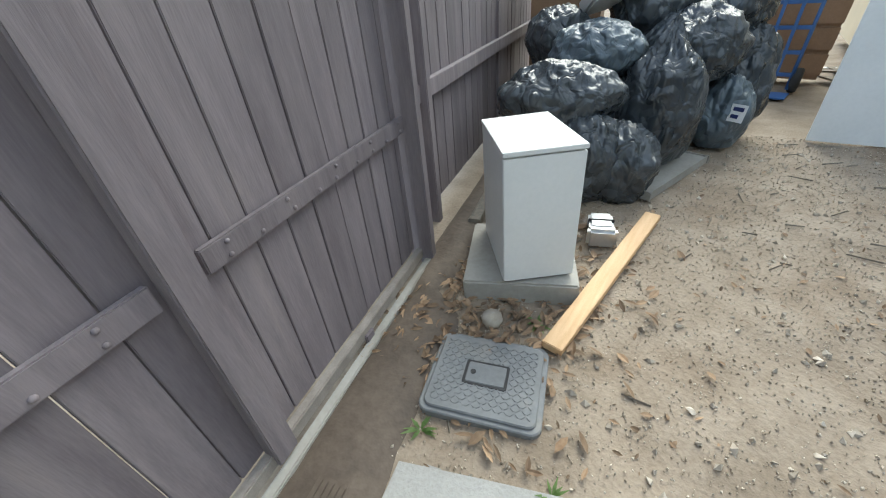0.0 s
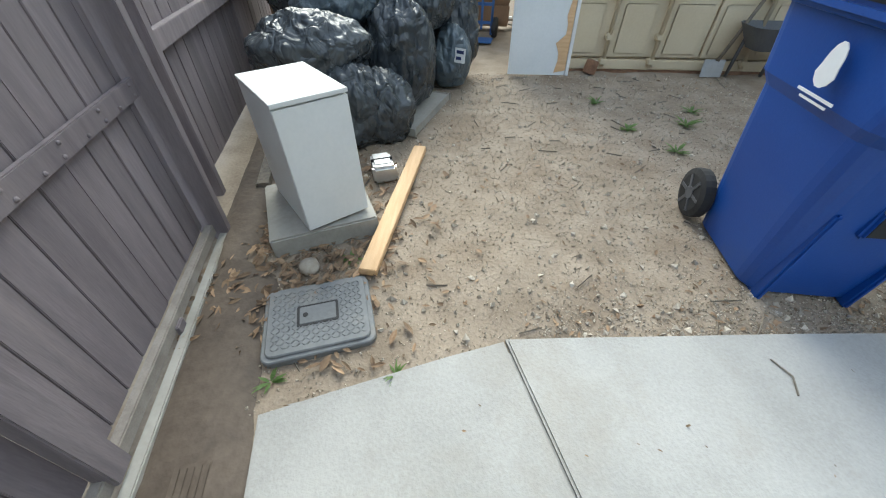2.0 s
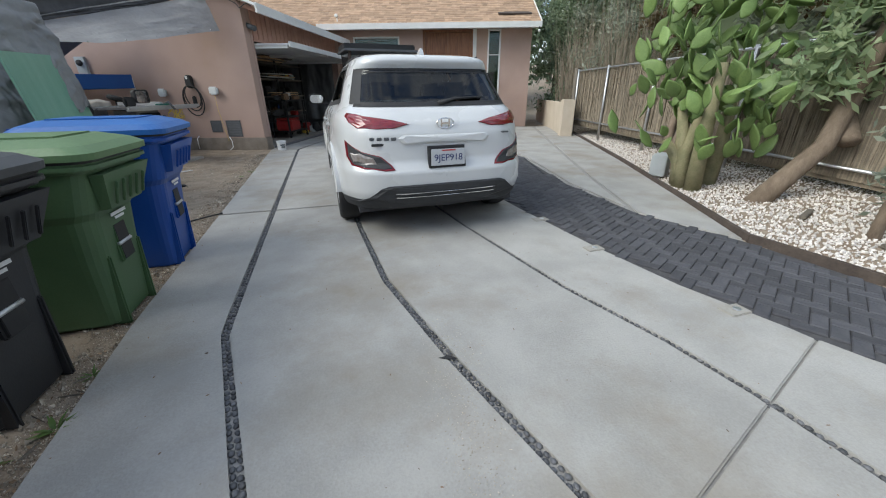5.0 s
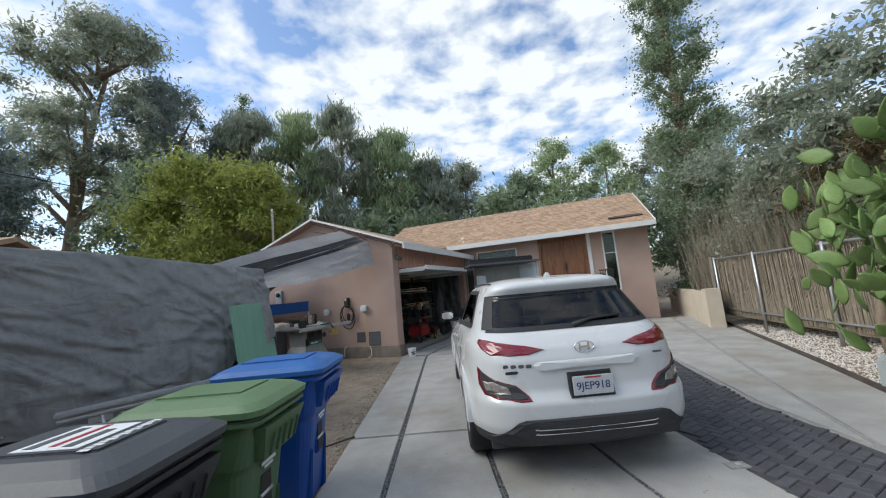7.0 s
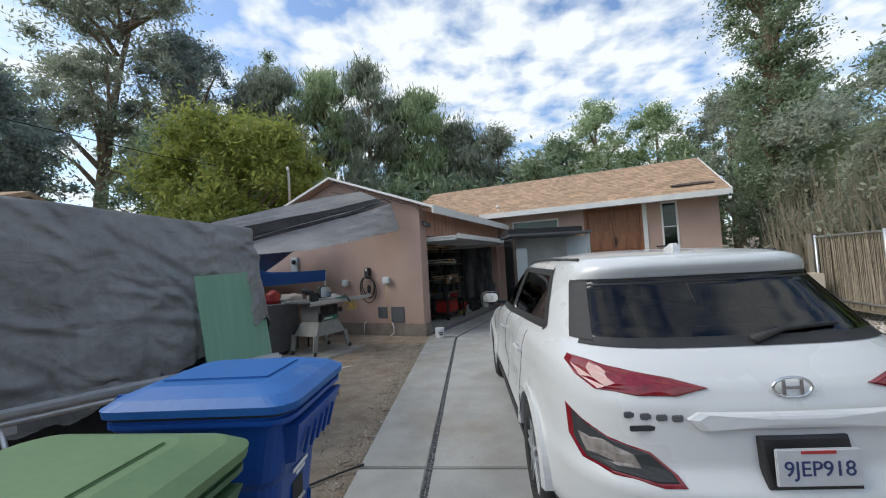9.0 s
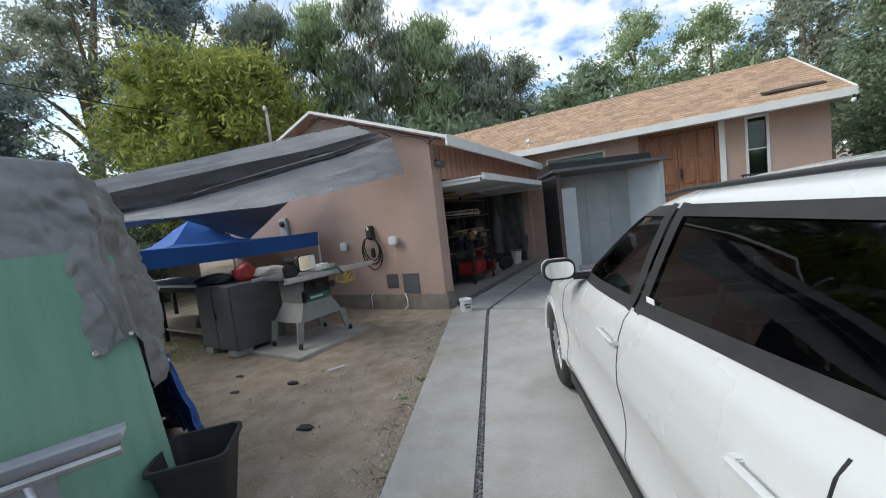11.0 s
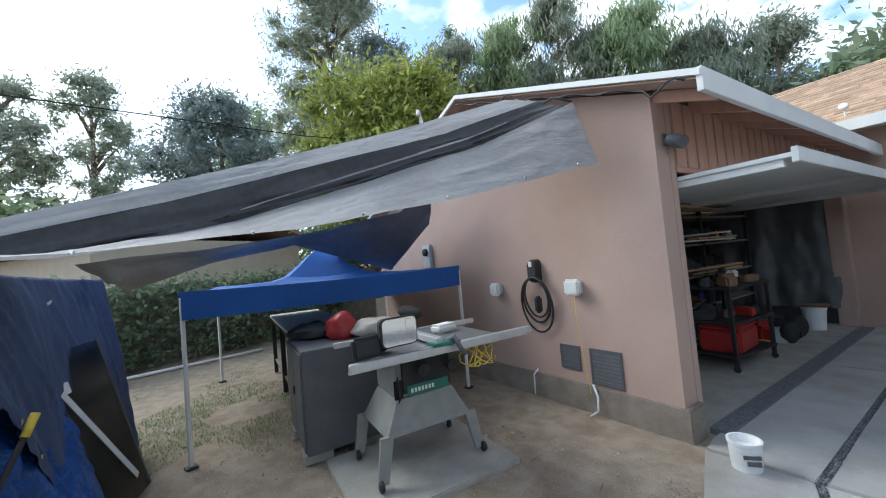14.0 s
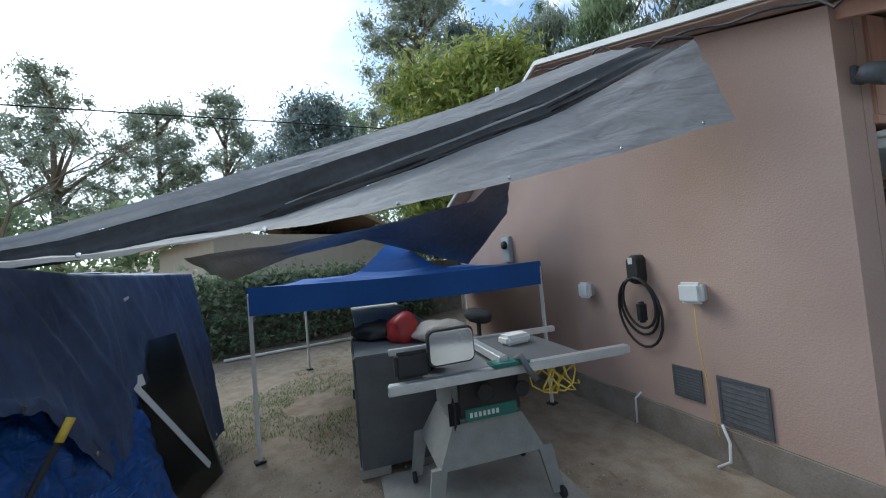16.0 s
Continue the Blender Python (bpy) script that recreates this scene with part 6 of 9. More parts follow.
part("badge_mark", boxes((0.52, 0.60, yk - 0.003, yk + 0.006, 0.855, 0.87), bevel=0.003), STEELGREY, car)
part("rear_wiper", tube(bmesh.new(), [(0.0, tail_y(0.0, 1.10) - 0.02, 1.10), (0.16, tail_y(0.16, 1.13) - 0.025, 1.135), (0.42, tail_y(0.42, 1.14) - 0.022, 1.145)], [0.022, 0.012, 0.008], 8), BLACK, car, smooth=True)
bm = bmesh.new()
rings(bm, [[(x * s, 0.78 + y0 + y * s, z) for x, y in ((-0.024, -0.055), (0.024, -0.055), (0.012, 0.08), (-0.012, 0.08))] for s, y0, z in ((1.0, 0, 1.50), (0.75, -0.01, 1.532), (0.35, -0.025, 1.556))])
part("roof_antenna", bm, CARWHITE, car, "white shark-fin aerial")
for s in (-1, 1):
    part("roof_rail", tube(bmesh.new(), [(s * 0.56, 0.75, 1.487), (s * 0.585, 1.3, 1.498), (s * 0.585, 1.9, 1.493), (s * 0.57, 2.1, 1.480)], 0.009, 8), CLADDING, car, "black roof rail", smooth=True)
    # door mirror
    mir = part("door_mirror", bmesh.new(), CARWHITE, car, "white door mirror with a black rim")
    bm = bmesh.new()
    rings(bm, [[(s * (0.965 + px * q), 2.604 - dy, 1.11 + pz * q) for px, pz in rounded(0.19, 0.125, 0.05)] for dy, q in ((-0.012, 1.02), (0.006, 1.02), (0.010, 0.96))])
    bmesh.ops.recalc_face_normals(bm, faces=bm.faces)
    part("mirror_rim", bm, BLACK, mir)
    bm = bmesh.new()
    rings(bm, [[(s * (0.965 + px * q), 2.63 + dy, 1.11 + pz * q) for px, pz in rounded(0.19, 0.125, 0.05)] for dy, q in ((-0.022, 0.93), (0.0, 0.98), (0.03, 1.0), (0.08, 0.85), (0.12, 0.4))])
    bmesh.ops.recalc_face_normals(bm, faces=bm.faces)
    bm.to_mesh(mir.data)
    bm.free()
    bm = bmesh.new()
    rings(bm, [[(s * (0.965 + px), 2.584 - d - 0.18 * pz, 1.11 + pz) for px, pz in rounded(0.165, 0.10, 0.042)] for d in (0.0, 0.006)])
    bmesh.ops.recalc_face_normals(bm, faces=bm.faces)
    part("mirror_glass", bm, MIRROR, mir)
    part("mirror_arm", boxes((s * 0.80 - 0.08, s * 0.80 + 0.10, 2.64, 2.70, 1.03, 1.07), bevel=0.012), CLADDING, mir)
    for hy in (2.02, 1.14):
        hx = s * (side_x(hy, 0.90) + 0.022)
        dh = part("door_handle", boxes((hx - 0.011, hx + 0.011, hy - 0.105, hy + 0.105, 0.882, 0.914), bevel=0.0105), CARWHITE, car)
        for e in (-0.09, 0.09):
            part("handle_foot", boxes((hx - 0.026 if s > 0 else hx, hx if s > 0 else hx + 0.026, hy + e - 0.014, hy + e + 0.014, 0.887, 0.909), bevel=0.004), CARWHITE, dh)
    # door shut lines
    for dy in (1.05, 1.90, 2.92):
        pts = []
        for k in range(41):
            z = 0.345 + 0.685 * k / 40
            y = dy + (0.16 * max(0.0, (0.62 - z) / 0.28) ** 1.5 if dy == 1.05 else 0.03 * math.sin((z - 0.34) * 4))
            pts.append((s * side_x(y, z), y, z))
        part("shut_line", tube(bmesh.new(), pts, 0.003, 5), BLACK, car)
    # door sill strip
    part("sill_trim", boxes((s * 0.855 - 0.02, s * 0.855 + 0.02, 1.20, 3.0, 0.21, 0.31), bevel=0.012), CLADDING, car)
part("window_sticker", boxes((-side_x(1.80, 1.085) - 0.001, -side_x(1.80, 1.085) + 0.001, 1.77, 1.83, 1.085, 1.11), m=pose(0, 0, 0, 0, 0, 0)), PAPER, car, "small white sticker")

# the wheelbase stretched to its true length; wheels and arches keep their round
STRETCH = 0.045
for piece in car.children_recursive:
    ys = [v.co.y for v in piece.data.vertices]
    if piece.name.split(".")[0] in ("tyre", "rim", "spoke", "hub_cap", "arch_trim", "wheel_well"):
        shift = STRETCH * (0.80 if sum(ys) / len(ys) < 2.0 else 3.40)
        for v in piece.data.vertices:
            v.co.y += shift
    elif piece.name != "plate_number":
        for v in piece.data.vertices:
            v.co.y *= 1 + STRETCH

# ---- covered stack beside the drive ----
RIM = [(-4.9, 2.75, 2.40), (-4.0, 3.55, 2.34), (-2.9, 4.52, 2.26), (-2.0, 5.28, 2.14), (-1.35, 5.86, 2.02), (-1.05, 6.20, 1.97), (-1.35, 6.55, 1.90), (-2.05, 6.95, 1.82), (-2.85, 7.28, 1.76), (-3.6, 7.62, 1.74), (-4.35, 7.98, 1.74), (-5.2, 7.7, 1.8)]


def rim_at(s):
    """A point on the rim and the way out from it; s counts the rim's corners."""
    i = min(int(s), len(RIM) - 2)
    t = s - i
    p = [RIM[i][k] + (RIM[i + 1][k] - RIM[i][k]) * t for k in range(3)]
    a, b = RIM[max(0, i - (1 if t < 0.5 else 0))], RIM[min(len(RIM) - 1, i + 1 + (1 if t > 0.5 else 0))]
    d = Vector((b[0] - a[0], b[1] - a[1], 0)).normalized()
    return Vector(p), Vector((d.y, -d.x, 0))


def crease_field(seed, s0, s1, count, slant):
    """Sharp straight creases over a hanging sheet: a function of the place along the rim and down the sheet."""
    r = random.Random(seed)
    lines = []
    for _ in range(count):
        a = radians(r.gauss(slant, 24))
        lines.append((r.uniform(s0, s1) * 1.1, r.uniform(0.0, 1.6), math.cos(a), math.sin(a), r.uniform(0.18, 0.85), r.uniform(0.022, 0.075), r.choice((1, 1, -1)) * r.uniform(0.006, 0.022)))

    def at(u, v):
        w = 0.0
        for u0, v0, c, d, ln, wd, amp in lines:
            du, dv = u - u0, v - v0
            t = abs(du * c + dv * d) / ln
            if t < 1:
                p = abs(dv * c - du * d) / wd
                if p < 2.2:
                    w += amp * (1 - t) * (max(0.0, 1 - p) - 0.35 * max(0.0, 1 - abs(p - 1.3) / 0.9))
        return w

    return at


def drape(name, s0, s1, low, material, label, out0, folds, seed, inset=1.1, n=110, off=0.02, zoff=0.0, crease=1.0, lines=60, slant=22):
    """A sheet that lies over the stack's rim and hangs down to low(s)."""
    verts, faces = [], []
    steps = [("in", 1.0), ("in", 0.6), ("in", 0.3), ("in", 0.1)] + [("down", k / 72) for k in range(73)]
    field = crease_field(seed + 5, s0, s1, lines, slant)
    for i in range(n + 1):
        s = s0 + (s1 - s0) * i / n
        p, o = rim_at(s)
        p.z += zoff
        lo = low(s)
        for kind, q in steps:
            if kind == "in":
                v = p - o * inset * q + Vector((0, 0, 0.12 * (q - q * q * 0.5) + 0.03 * fbm(s * 1.5, q * 3, seed)))
            else:
                h = p.z + (lo - p.z) * q
                amp = folds * (0.25 + q)
                w = 0.4 * amp * math.sin(s * 7 + 5 * fbm(s * 0.9, q, seed)) + amp * 0.9 * fbm(s * 3.1, q * 1.2, seed + 4) + 0.010 * fbm(s * 9, q * 7, seed + 9)
                ua, ub = s * 0.8 - q * 0.9, s * 1.1 + q * 3.4
                w += (crease - 1) * (0.045 * (0.25 - abs(noise.noise(Vector((ua * 0.7, ub * 0.9, seed + 11))))) + 0.030 * (0.2 - abs(noise.noise(Vector((ua * 2.3, ub * 2.0, seed + 17))))))
                w += 0.045 * (0.22 - abs(noise.noise(Vector((s * 1.7 + q * 1.3, q * 2.2 - s * 0.4, seed))))) + 0.028 * (0.2 - abs(noise.noise(Vector((s * 4.1 - q * 2.0, q * 3.5, seed + 3)))))
                w = 0.55 * w + field(s * 1.1, q * (p.z - lo))
                v = p + o * (off + out0 * q ** 0.8 + w)
                v.z = h - 0.05 * (q > 0.9) * fbm(s * 4, 0, seed)
            verts.append(tuple(v))
    m = len(steps)
    faces = [(i * m + k, (i + 1) * m + k, (i + 1) * m + k + 1, i * m + k + 1) for i in range(n) for k in range(m - 1)]
    t = thing(name, label, "tarp")
    raw("sheet", verts, faces, material, t, smooth=True)
    for k in range(6, n - 4, max(8, n // 14)):
        p, q = Vector(verts[k * m + m - 3]), Vector(verts[k * m + m - 5])
        o = rim_at(s0 + (s1 - s0) * k / n)[1]
        part("eyelet", lathe(bmesh.new(), [(0.006, 0), (0.014, 0), (0.014, 0.004), (0.006, 0.005)], 12, Matrix.Translation(p + o * 0.012) @ o.to_track_quat("Z", "Y").to_matrix().to_4x4()), CHROME, t)
    return t


core = bmesh.new()
prism(core, [(-3.3 + (p[0] + 3.3) * 0.80, 5.7 + (p[1] - 5.7) * 0.80) for p in RIM], 0.0, 1.5)
tagged(part("stacked_boxes", core, INTERIOR), "dark stack of stored goods under the tarps", "stored goods")
drape("grey_tarp", 0.0, 6.4, lambda s: float(np.interp(s, [0, 3.2, 4.6, 5.2, 5.5, 5.8, 6.1, 6.4], [0.52, 0.52, 1.0, 1.12, 0.72, 0.98, 1.3, 1.55])), TARP, "wrinkled grey tarp draped over a tall stack", 0.16, 0.05, 1.0, n=420, off=0.07, crease=2.0, lines=150)
drape("blue_tarp", 5.8, 8.5, lambda s: 0.03, BLUETARP, "crumpled blue tarp hanging over the stack to the ground", 0.42, 0.03, 21.0, inset=0.3, off=-0.02, zoff=-0.30, n=150, lines=90, slant=60)
navy = drape("navy_cover", 6.5, 10.6, lambda s: float(np.interp(s, [6.5, 7.4, 8.0, 8.4, 10], [1.35, 1.1, 0.5, 0.1, 0.06])), NAVYTARP, "dark navy cloth cover over the stack, torn at its top", 0.20, 0.03, 33.0, inset=0.9, off=0.07, n=160, lines=50, slant=70)

gp = thing("green_panel", "pale green fibreglass panel leaning on the tarp-covered stack", "panel", pose(-0.80, 5.86, 0.05, 0, -8, 90))
bm = bmesh.new()
rings(bm, [[(-0.42, y, 0.0), (0.44, y, 0.0), (0.44, y, 1.46), (0.30, y, 1.50), (-0.42, y, 1.48)] for y in (-0.008, 0.008)])
part("sheet", bm, GREENPANEL, gp)
gp.matrix_basis = pose(-0.78, 5.86, 0.05, 0, 0, 0) @ pose(0, 0, 0, 0, -7.5, 0) @ pose(0, 0, 0, 0, 0, 90)
part("corner_plate", boxes((-0.40, -0.30, -0.02, -0.01, 0.5, 0.62), bevel=0.004), SAWGREEN, gp)
rail = thing("aluminium_track", "scuffed aluminium track resting on folding legs", "metal track")
for dz, r in ((0.0, 0.016), (-0.035, 0.022)):
    part("bar", tube(bmesh.new(), [(-1.95, 4.62, 0.70 + dz), (-0.55, 5.86, 0.76 + dz)], r, 8), ALU, rail)
m = pose(-1.25, 5.24, 0.745, 0, -2, 41.5)
part("channel", boxes((-0.95, 0.95, -0.05, 0.05, 0.0, 0.006), (-0.95, 0.95, -0.055, -0.049, 0.0, 0.03), (-0.95, 0.95, 0.049, 0.055, 0.0, 0.03), bevel=0.001, m=m), ALU, rail)
for x, y in ((-1.75, 4.80), (-0.75, 5.68)):
    part("leg", tube(bmesh.new(), [(x, y, 0.71), (x + 0.06, y + 0.10, 0.0)], 0.016, 8), ALU, rail, smooth=True)
    part("brace_plate", boxes((-0.08, 0.08, -0.004, 0.004, -0.12, 0.0), bevel=0.003, m=pose(x, y, 0.72, 0, 0, 41.5)), ALU, rail)
pot = thing("plastic_tub", "empty square black plastic tub on the dirt", "tub", pose(-0.66, 6.30, -0.005, 0, 0, 24))
bm = bmesh.new()
rings(bm, [[(x, y, z) for x, y in rounded(w, w, 0.05)] for w, z in ((0.22, 0.0), (0.34, 0.43), (0.37, 0.43), (0.37, 0.455), (0.335, 0.455), (0.33, 0.43), (0.21, 0.012))])
part("body", bm, BLACK, pot)
# glass pane and rod leaning on the cover
pane = thing("glass_pane", "dusty framed glass pane leaning on the navy cover", "glass pane")
pa, pu = Vector((-0.82, 0.57, 0)), Vector((-0.15, -0.24, 1.15)).normalized()
PM = Matrix.Translation((-3.20, 7.92, 0.01)) @ Matrix((pa, pu, pa.cross(pu))).transposed().to_4x4()
part("sheet", boxes((-0.36, 0.36, 0.0, 1.26, -0.004, 0.004), m=PM), glassmat("dusty_glass", (0.85, 0.92, 0.88), rough=0.2, alpha=0.95), pane)
part("edge_strip", boxes((-0.37, -0.35, 0.0, 1.26, -0.008, 0.008), (0.35, 0.37, 0.0, 1.26, -0.008, 0.008), m=PM), STEELGREY, pane)
part("tape", boxes((-0.025, 0.025, -0.5, 0.45, 0.006, 0.010), m=PM @ pose(0.0, 0.58, 0, 0, 0, 28)), WHITE, pane, "white batten lying across the glass")
part("tape", boxes((-0.025, 0.025, -0.5, 0.45, -0.010, -0.006), m=PM @ pose(0.0, 0.58, 0, 0, 0, 28)), WHITE, pane, "white batten lying across the glass")
part("sticker", boxes((-0.22, -0.12, 0.96, 1.04, 0.006, 0.008), (-0.22, -0.12, 0.96, 1.04, -0.008, -0.006), m=PM), PAPER, pane, "white paper sticker")
for k in range(5):
    part("tear", boxes((-0.11 + 0.02 * k, 0.07 - 0.014 * k, -0.004, 0.004, 0, 0.016), bevel=0.002, m=pose(-3.40 + 0.03 * k, 7.60 - 0.004 * k, 1.47 + 0.024 * k, 10, -24, 148)), PAPER, navy, "frayed pale tear in the cloth")
rod = thing("broom_pole", "black pole with a yellow grip leaning on the tarp", "pole")
part("shaft", tube(bmesh.new(), [(-1.93, 6.90, 0.0), (-2.18, 7.37, 0.98)], 0.013, 8), BLACK, rod, smooth=True)
part("grip", tube(bmesh.new(), [(-2.18, 7.37, 0.98), (-2.21, 7.41, 1.07)], 0.018, 8), YELLOW, rod, smooth=True)

# ---- awning tarp from the garage to the stack ----
aw = thing("awning_tarp", "sagging grey tarp tied from the garage gable to the stack", "tarp")
TOPF = [(-0.46, 10.50, 2.92), (-1.16, 10.12, 2.66), (-1.90, 9.25, 2.33), (-2.42, 8.45, 2.05), (-2.78, 7.70, 1.88), (-3.05, 6.90, 1.80)]
LOWF = [(-0.27, 10.36, 2.30), (-0.70, 9.85, 2.17), (-1.06, 9.05, 1.99), (-1.38, 8.28, 1.85), (-1.80, 7.50, 1.785), (-2.25, 6.78, 1.79)]
STRIP = [(-0.78, 10.55, 3.06), (-1.45, 9.9, 2.78), (-2.12, 9.0, 2.50), (-2.68, 8.1, 2.21), (-3.02, 7.3, 1.98), (-3.35, 6.6, 1.86)]
BACK = [(-1.20, 10.72, 3.27), (-1.98, 9.95, 3.00), (-2.42, 9.0, 2.67), (-2.82, 8.0, 2.33), (-3.12, 7.2, 2.06), (-3.45, 6.5, 1.90)]


def poly_at(line, s):
    t = s * (len(line) - 1)
    i = min(int(t), len(line) - 2)
    return Vector(line[i]).lerp(Vector(line[i + 1]), t - i)


def sheet(name, a, b, material, label, nu, nv, sag, wr, seed, fold=0.0):
    v = []
    for i in range(nu + 1):
        for j in range(nv + 1):
            s, q = i / nu, j / nv
            p = poly_at(a, s).lerp(poly_at(b, s), q)
            p.z += -sag * math.sin(math.pi * q) * (0.6 + 0.4 * math.sin(math.pi * s)) + wr * fbm(s * 5 + q * 9, q * 5, seed) * (0.3 + math.sin(math.pi * q))
            p.x += wr * 0.8 * fbm(s * 6, q * 3 + s * 5, seed + 2)
            run_ = q * 1.6 - s * 2.2 + 0.5 * fbm(s * 2.5, q * 1.2, seed + 6)
            p.y -= fold * (0.5 - abs(math.sin(run_ * 4.2))) * math.sin(math.pi * min(1.0, q * 1.0)) ** 0.5 + 0.35 * fold * (0.4 - abs(noise.noise(Vector((s * 16 + q * 4, q * 3 - s * 9, seed)))))
            v.append(tuple(p))
    f = [(i * (nv + 1) + j, (i + 1) * (nv + 1) + j, (i + 1) * (nv + 1) + j + 1, i * (nv + 1) + j + 1) for i in range(nu) for j in range(nv)]
    return raw(name, v, f, material, aw, label, smooth=True)


sheet("front_flap", LOWF, TOPF, TARPTHIN, "creased hanging hem with eyelets", 130, 16, -0.0, 0.03, 3.0, 0.035)
# Band of underside, darkened by its material to read as shaded.
sheet("inner_face", TOPF, STRIP, TARPSHADED, "underside of the tarp, its shade put into a dark colour", 110, 20, 0.07, 0.03, 8.0, 0.03)
sheet("top_sheet", STRIP, BACK, TARPTHIN, "light grey top of the tarp", 110, 8, 0.0, 0.02, 8.0, 0.012)
sheet("sliver", [poly_at(STRIP, 0.10 + 0.09 * k).lerp(poly_at(TOPF, 0.10 + 0.09 * k), 0.36 + 0.05 * k) + Vector((0.05, -0.06, -0.06)) for k in range(6)], [poly_at(STRIP, 0.10 + 0.09 * k).lerp(poly_at(TOPF, 0.10 + 0.09 * k), 0.36 + 0.05 * k - 0.07 * math.sin(0.4 + 0.5 * k)) + Vector((0.05, -0.06, -0.06)) for k in range(6)], TARPTHIN, "pale folded edge inside the tarp", 40, 3, 0.0, 0.012, 5.0)
for s in (0.06, 0.2, 0.36, 0.5, 0.64, 0.8, 0.92):
    p = poly_at(LOWF, s).lerp(poly_at(TOPF, s), 0.06) + Vector((0.03, -0.01, 0.0))
    part("eyelet", lathe(bmesh.new(), [(0.005, 0), (0.011, 0), (0.011, 0.003), (0.005, 0.004)], 12, Matrix.Translation(p) @ pose(0, 0, 0, 90, 0, 65)), CHROME, aw)
part("tie_rope", tube(bmesh.new(), [(-0.46, 10.50, 2.93), (-0.62, 10.50, 3.02), (-0.9, 10.64, 3.02), (-1.2, 10.72, 3.15), (-2.0, 11.1, 3.38)], 0.010, 6), BLACK, aw, smooth=True)
INNER_T = [(-2.45, 11.05, 2.75), (-3.0, 10.9, 2.36), (-3.6, 9.7, 2.10), (-4.4, 9.0, 2.02), (-5.3, 8.3, 2.0), (-6.0, 8.1, 2.0)]
INNER_L = [(-2.9, 11.4, 2.2), (-4.1, 11.75, 1.56), (-3.8, 9.75, 2.0), (-4.6, 9.1, 1.86), (-5.8, 8.6, 1.62), (-6.6, 8.8, 1.52)]
sheet("inner_flap", INNER_L, INNER_T, TARP, "grey-blue hanging flap", 50, 8, 0.0, 0.05, 27.0)

# ---- low blue canopy on four legs ----
can = thing("popup_canopy", "low blue pop-up canopy on thin white legs", "canopy")
CC = [(-3.46, 8.41), (-2.23, 11.06), (-4.98, 12.43), (-6.21, 9.78)]
ctr = (-4.22, 10.42)
for x, y in CC:
    leg = part("leg", boxes((x - 0.016, x + 0.016, y - 0.016, y + 0.016, 0.01, 1.50), bevel=0.003), TRIM, can, "white painted steel leg")
    part("foot", boxes((x - 0.045, x + 0.045, y - 0.045, y + 0.045, -0.01, 0.012), bevel=0.004), BLACK, leg)
bm = bmesh.new()


def ring_of(scale, z, sagz=0.0):
    pts = []
    for (x0, y0), (x1, y1) in zip(CC, CC[1:] + CC[:1]):
        for k in range(8):
            t = k / 8
            x, y = x0 + (x1 - x0) * t, y0 + (y1 - y0) * t
            pts.append((ctr[0] + (x - ctr[0]) * scale, ctr[1] + (y - ctr[1]) * scale, z - sagz * math.sin(math.pi * t)))
    return pts


rings(bm, [ring_of(1.0, 1.55, 0.03), ring_of(0.75, 1.545, 0.04), ring_of(0.45, 1.56, 0.03), ring_of(0.33, 1.61, 0.04), ring_of(0.22, 1.74, 0.03), ring_of(0.12, 1.88, 0.02), ring_of(0.02, 1.99)], cap=False)
part("top", bm, CANOPY, can, smooth=False)
for (x0, y0), (x1, y1) in zip(CC, CC[1:] + CC[:1]):
    bm = bmesh.new()
    top, low = [], []
    for k in range(25):
        t = k / 24
        wob = 0.012 * math.sin(t * 11)
        nx_, ny_ = (y1 - y0) / 2.92, -(x1 - x0) / 2.92
        top.append((x0 + (x1 - x0) * t + nx_ * 0.02, y0 + (y1 - y0) * t + ny_ * 0.02, 1.555 - 0.03 * math.sin(math.pi * t)))
        low.append((x0 + (x1 - x0) * t + nx_ * (0.03 + wob), y0 + (y1 - y0) * t + ny_ * (0.03 + wob), 1.30 - 0.02 * math.sin(math.pi * t)))
    rings(bm, [top, low], cap=False, closed=False)
    part("valance", bm, CANOPY, can)
bm = tube(bmesh.new(), [(-3.46, 8.41, 1.30), (-2.85, 9.73, 1.48), (-2.23, 11.06, 1.30)], 0.012, 6)
part("truss", bm, TRIM, can)

# ---- table saw, cabinet and bench ----
T = pose(-1.45, 9.36, 0, 0, 0, 66.5)
tagged(part("saw_pad", boxes((-0.67, 0.60, -0.29, 0.72, -0.03, 0.035), bevel=0.008, m=T), OLDCONC), "dusty flat board under the table saw", "board")
saw = thing("table_saw", "grey contractor table saw with long aluminium fence rails", "table saw", T)
bm = bmesh.new()
rings(bm, [[(-0.36, 0.0, 0.36), (0.36, 0.0, 0.36), (0.36, 0.58, 0.36), (-0.36, 0.58, 0.36)], [(-0.24, 0.06, 0.60), (0.24, 0.06, 0.60), (0.24, 0.50, 0.60), (-0.24, 0.50, 0.60)]])
part("stand", bm, SAWGREY, saw)
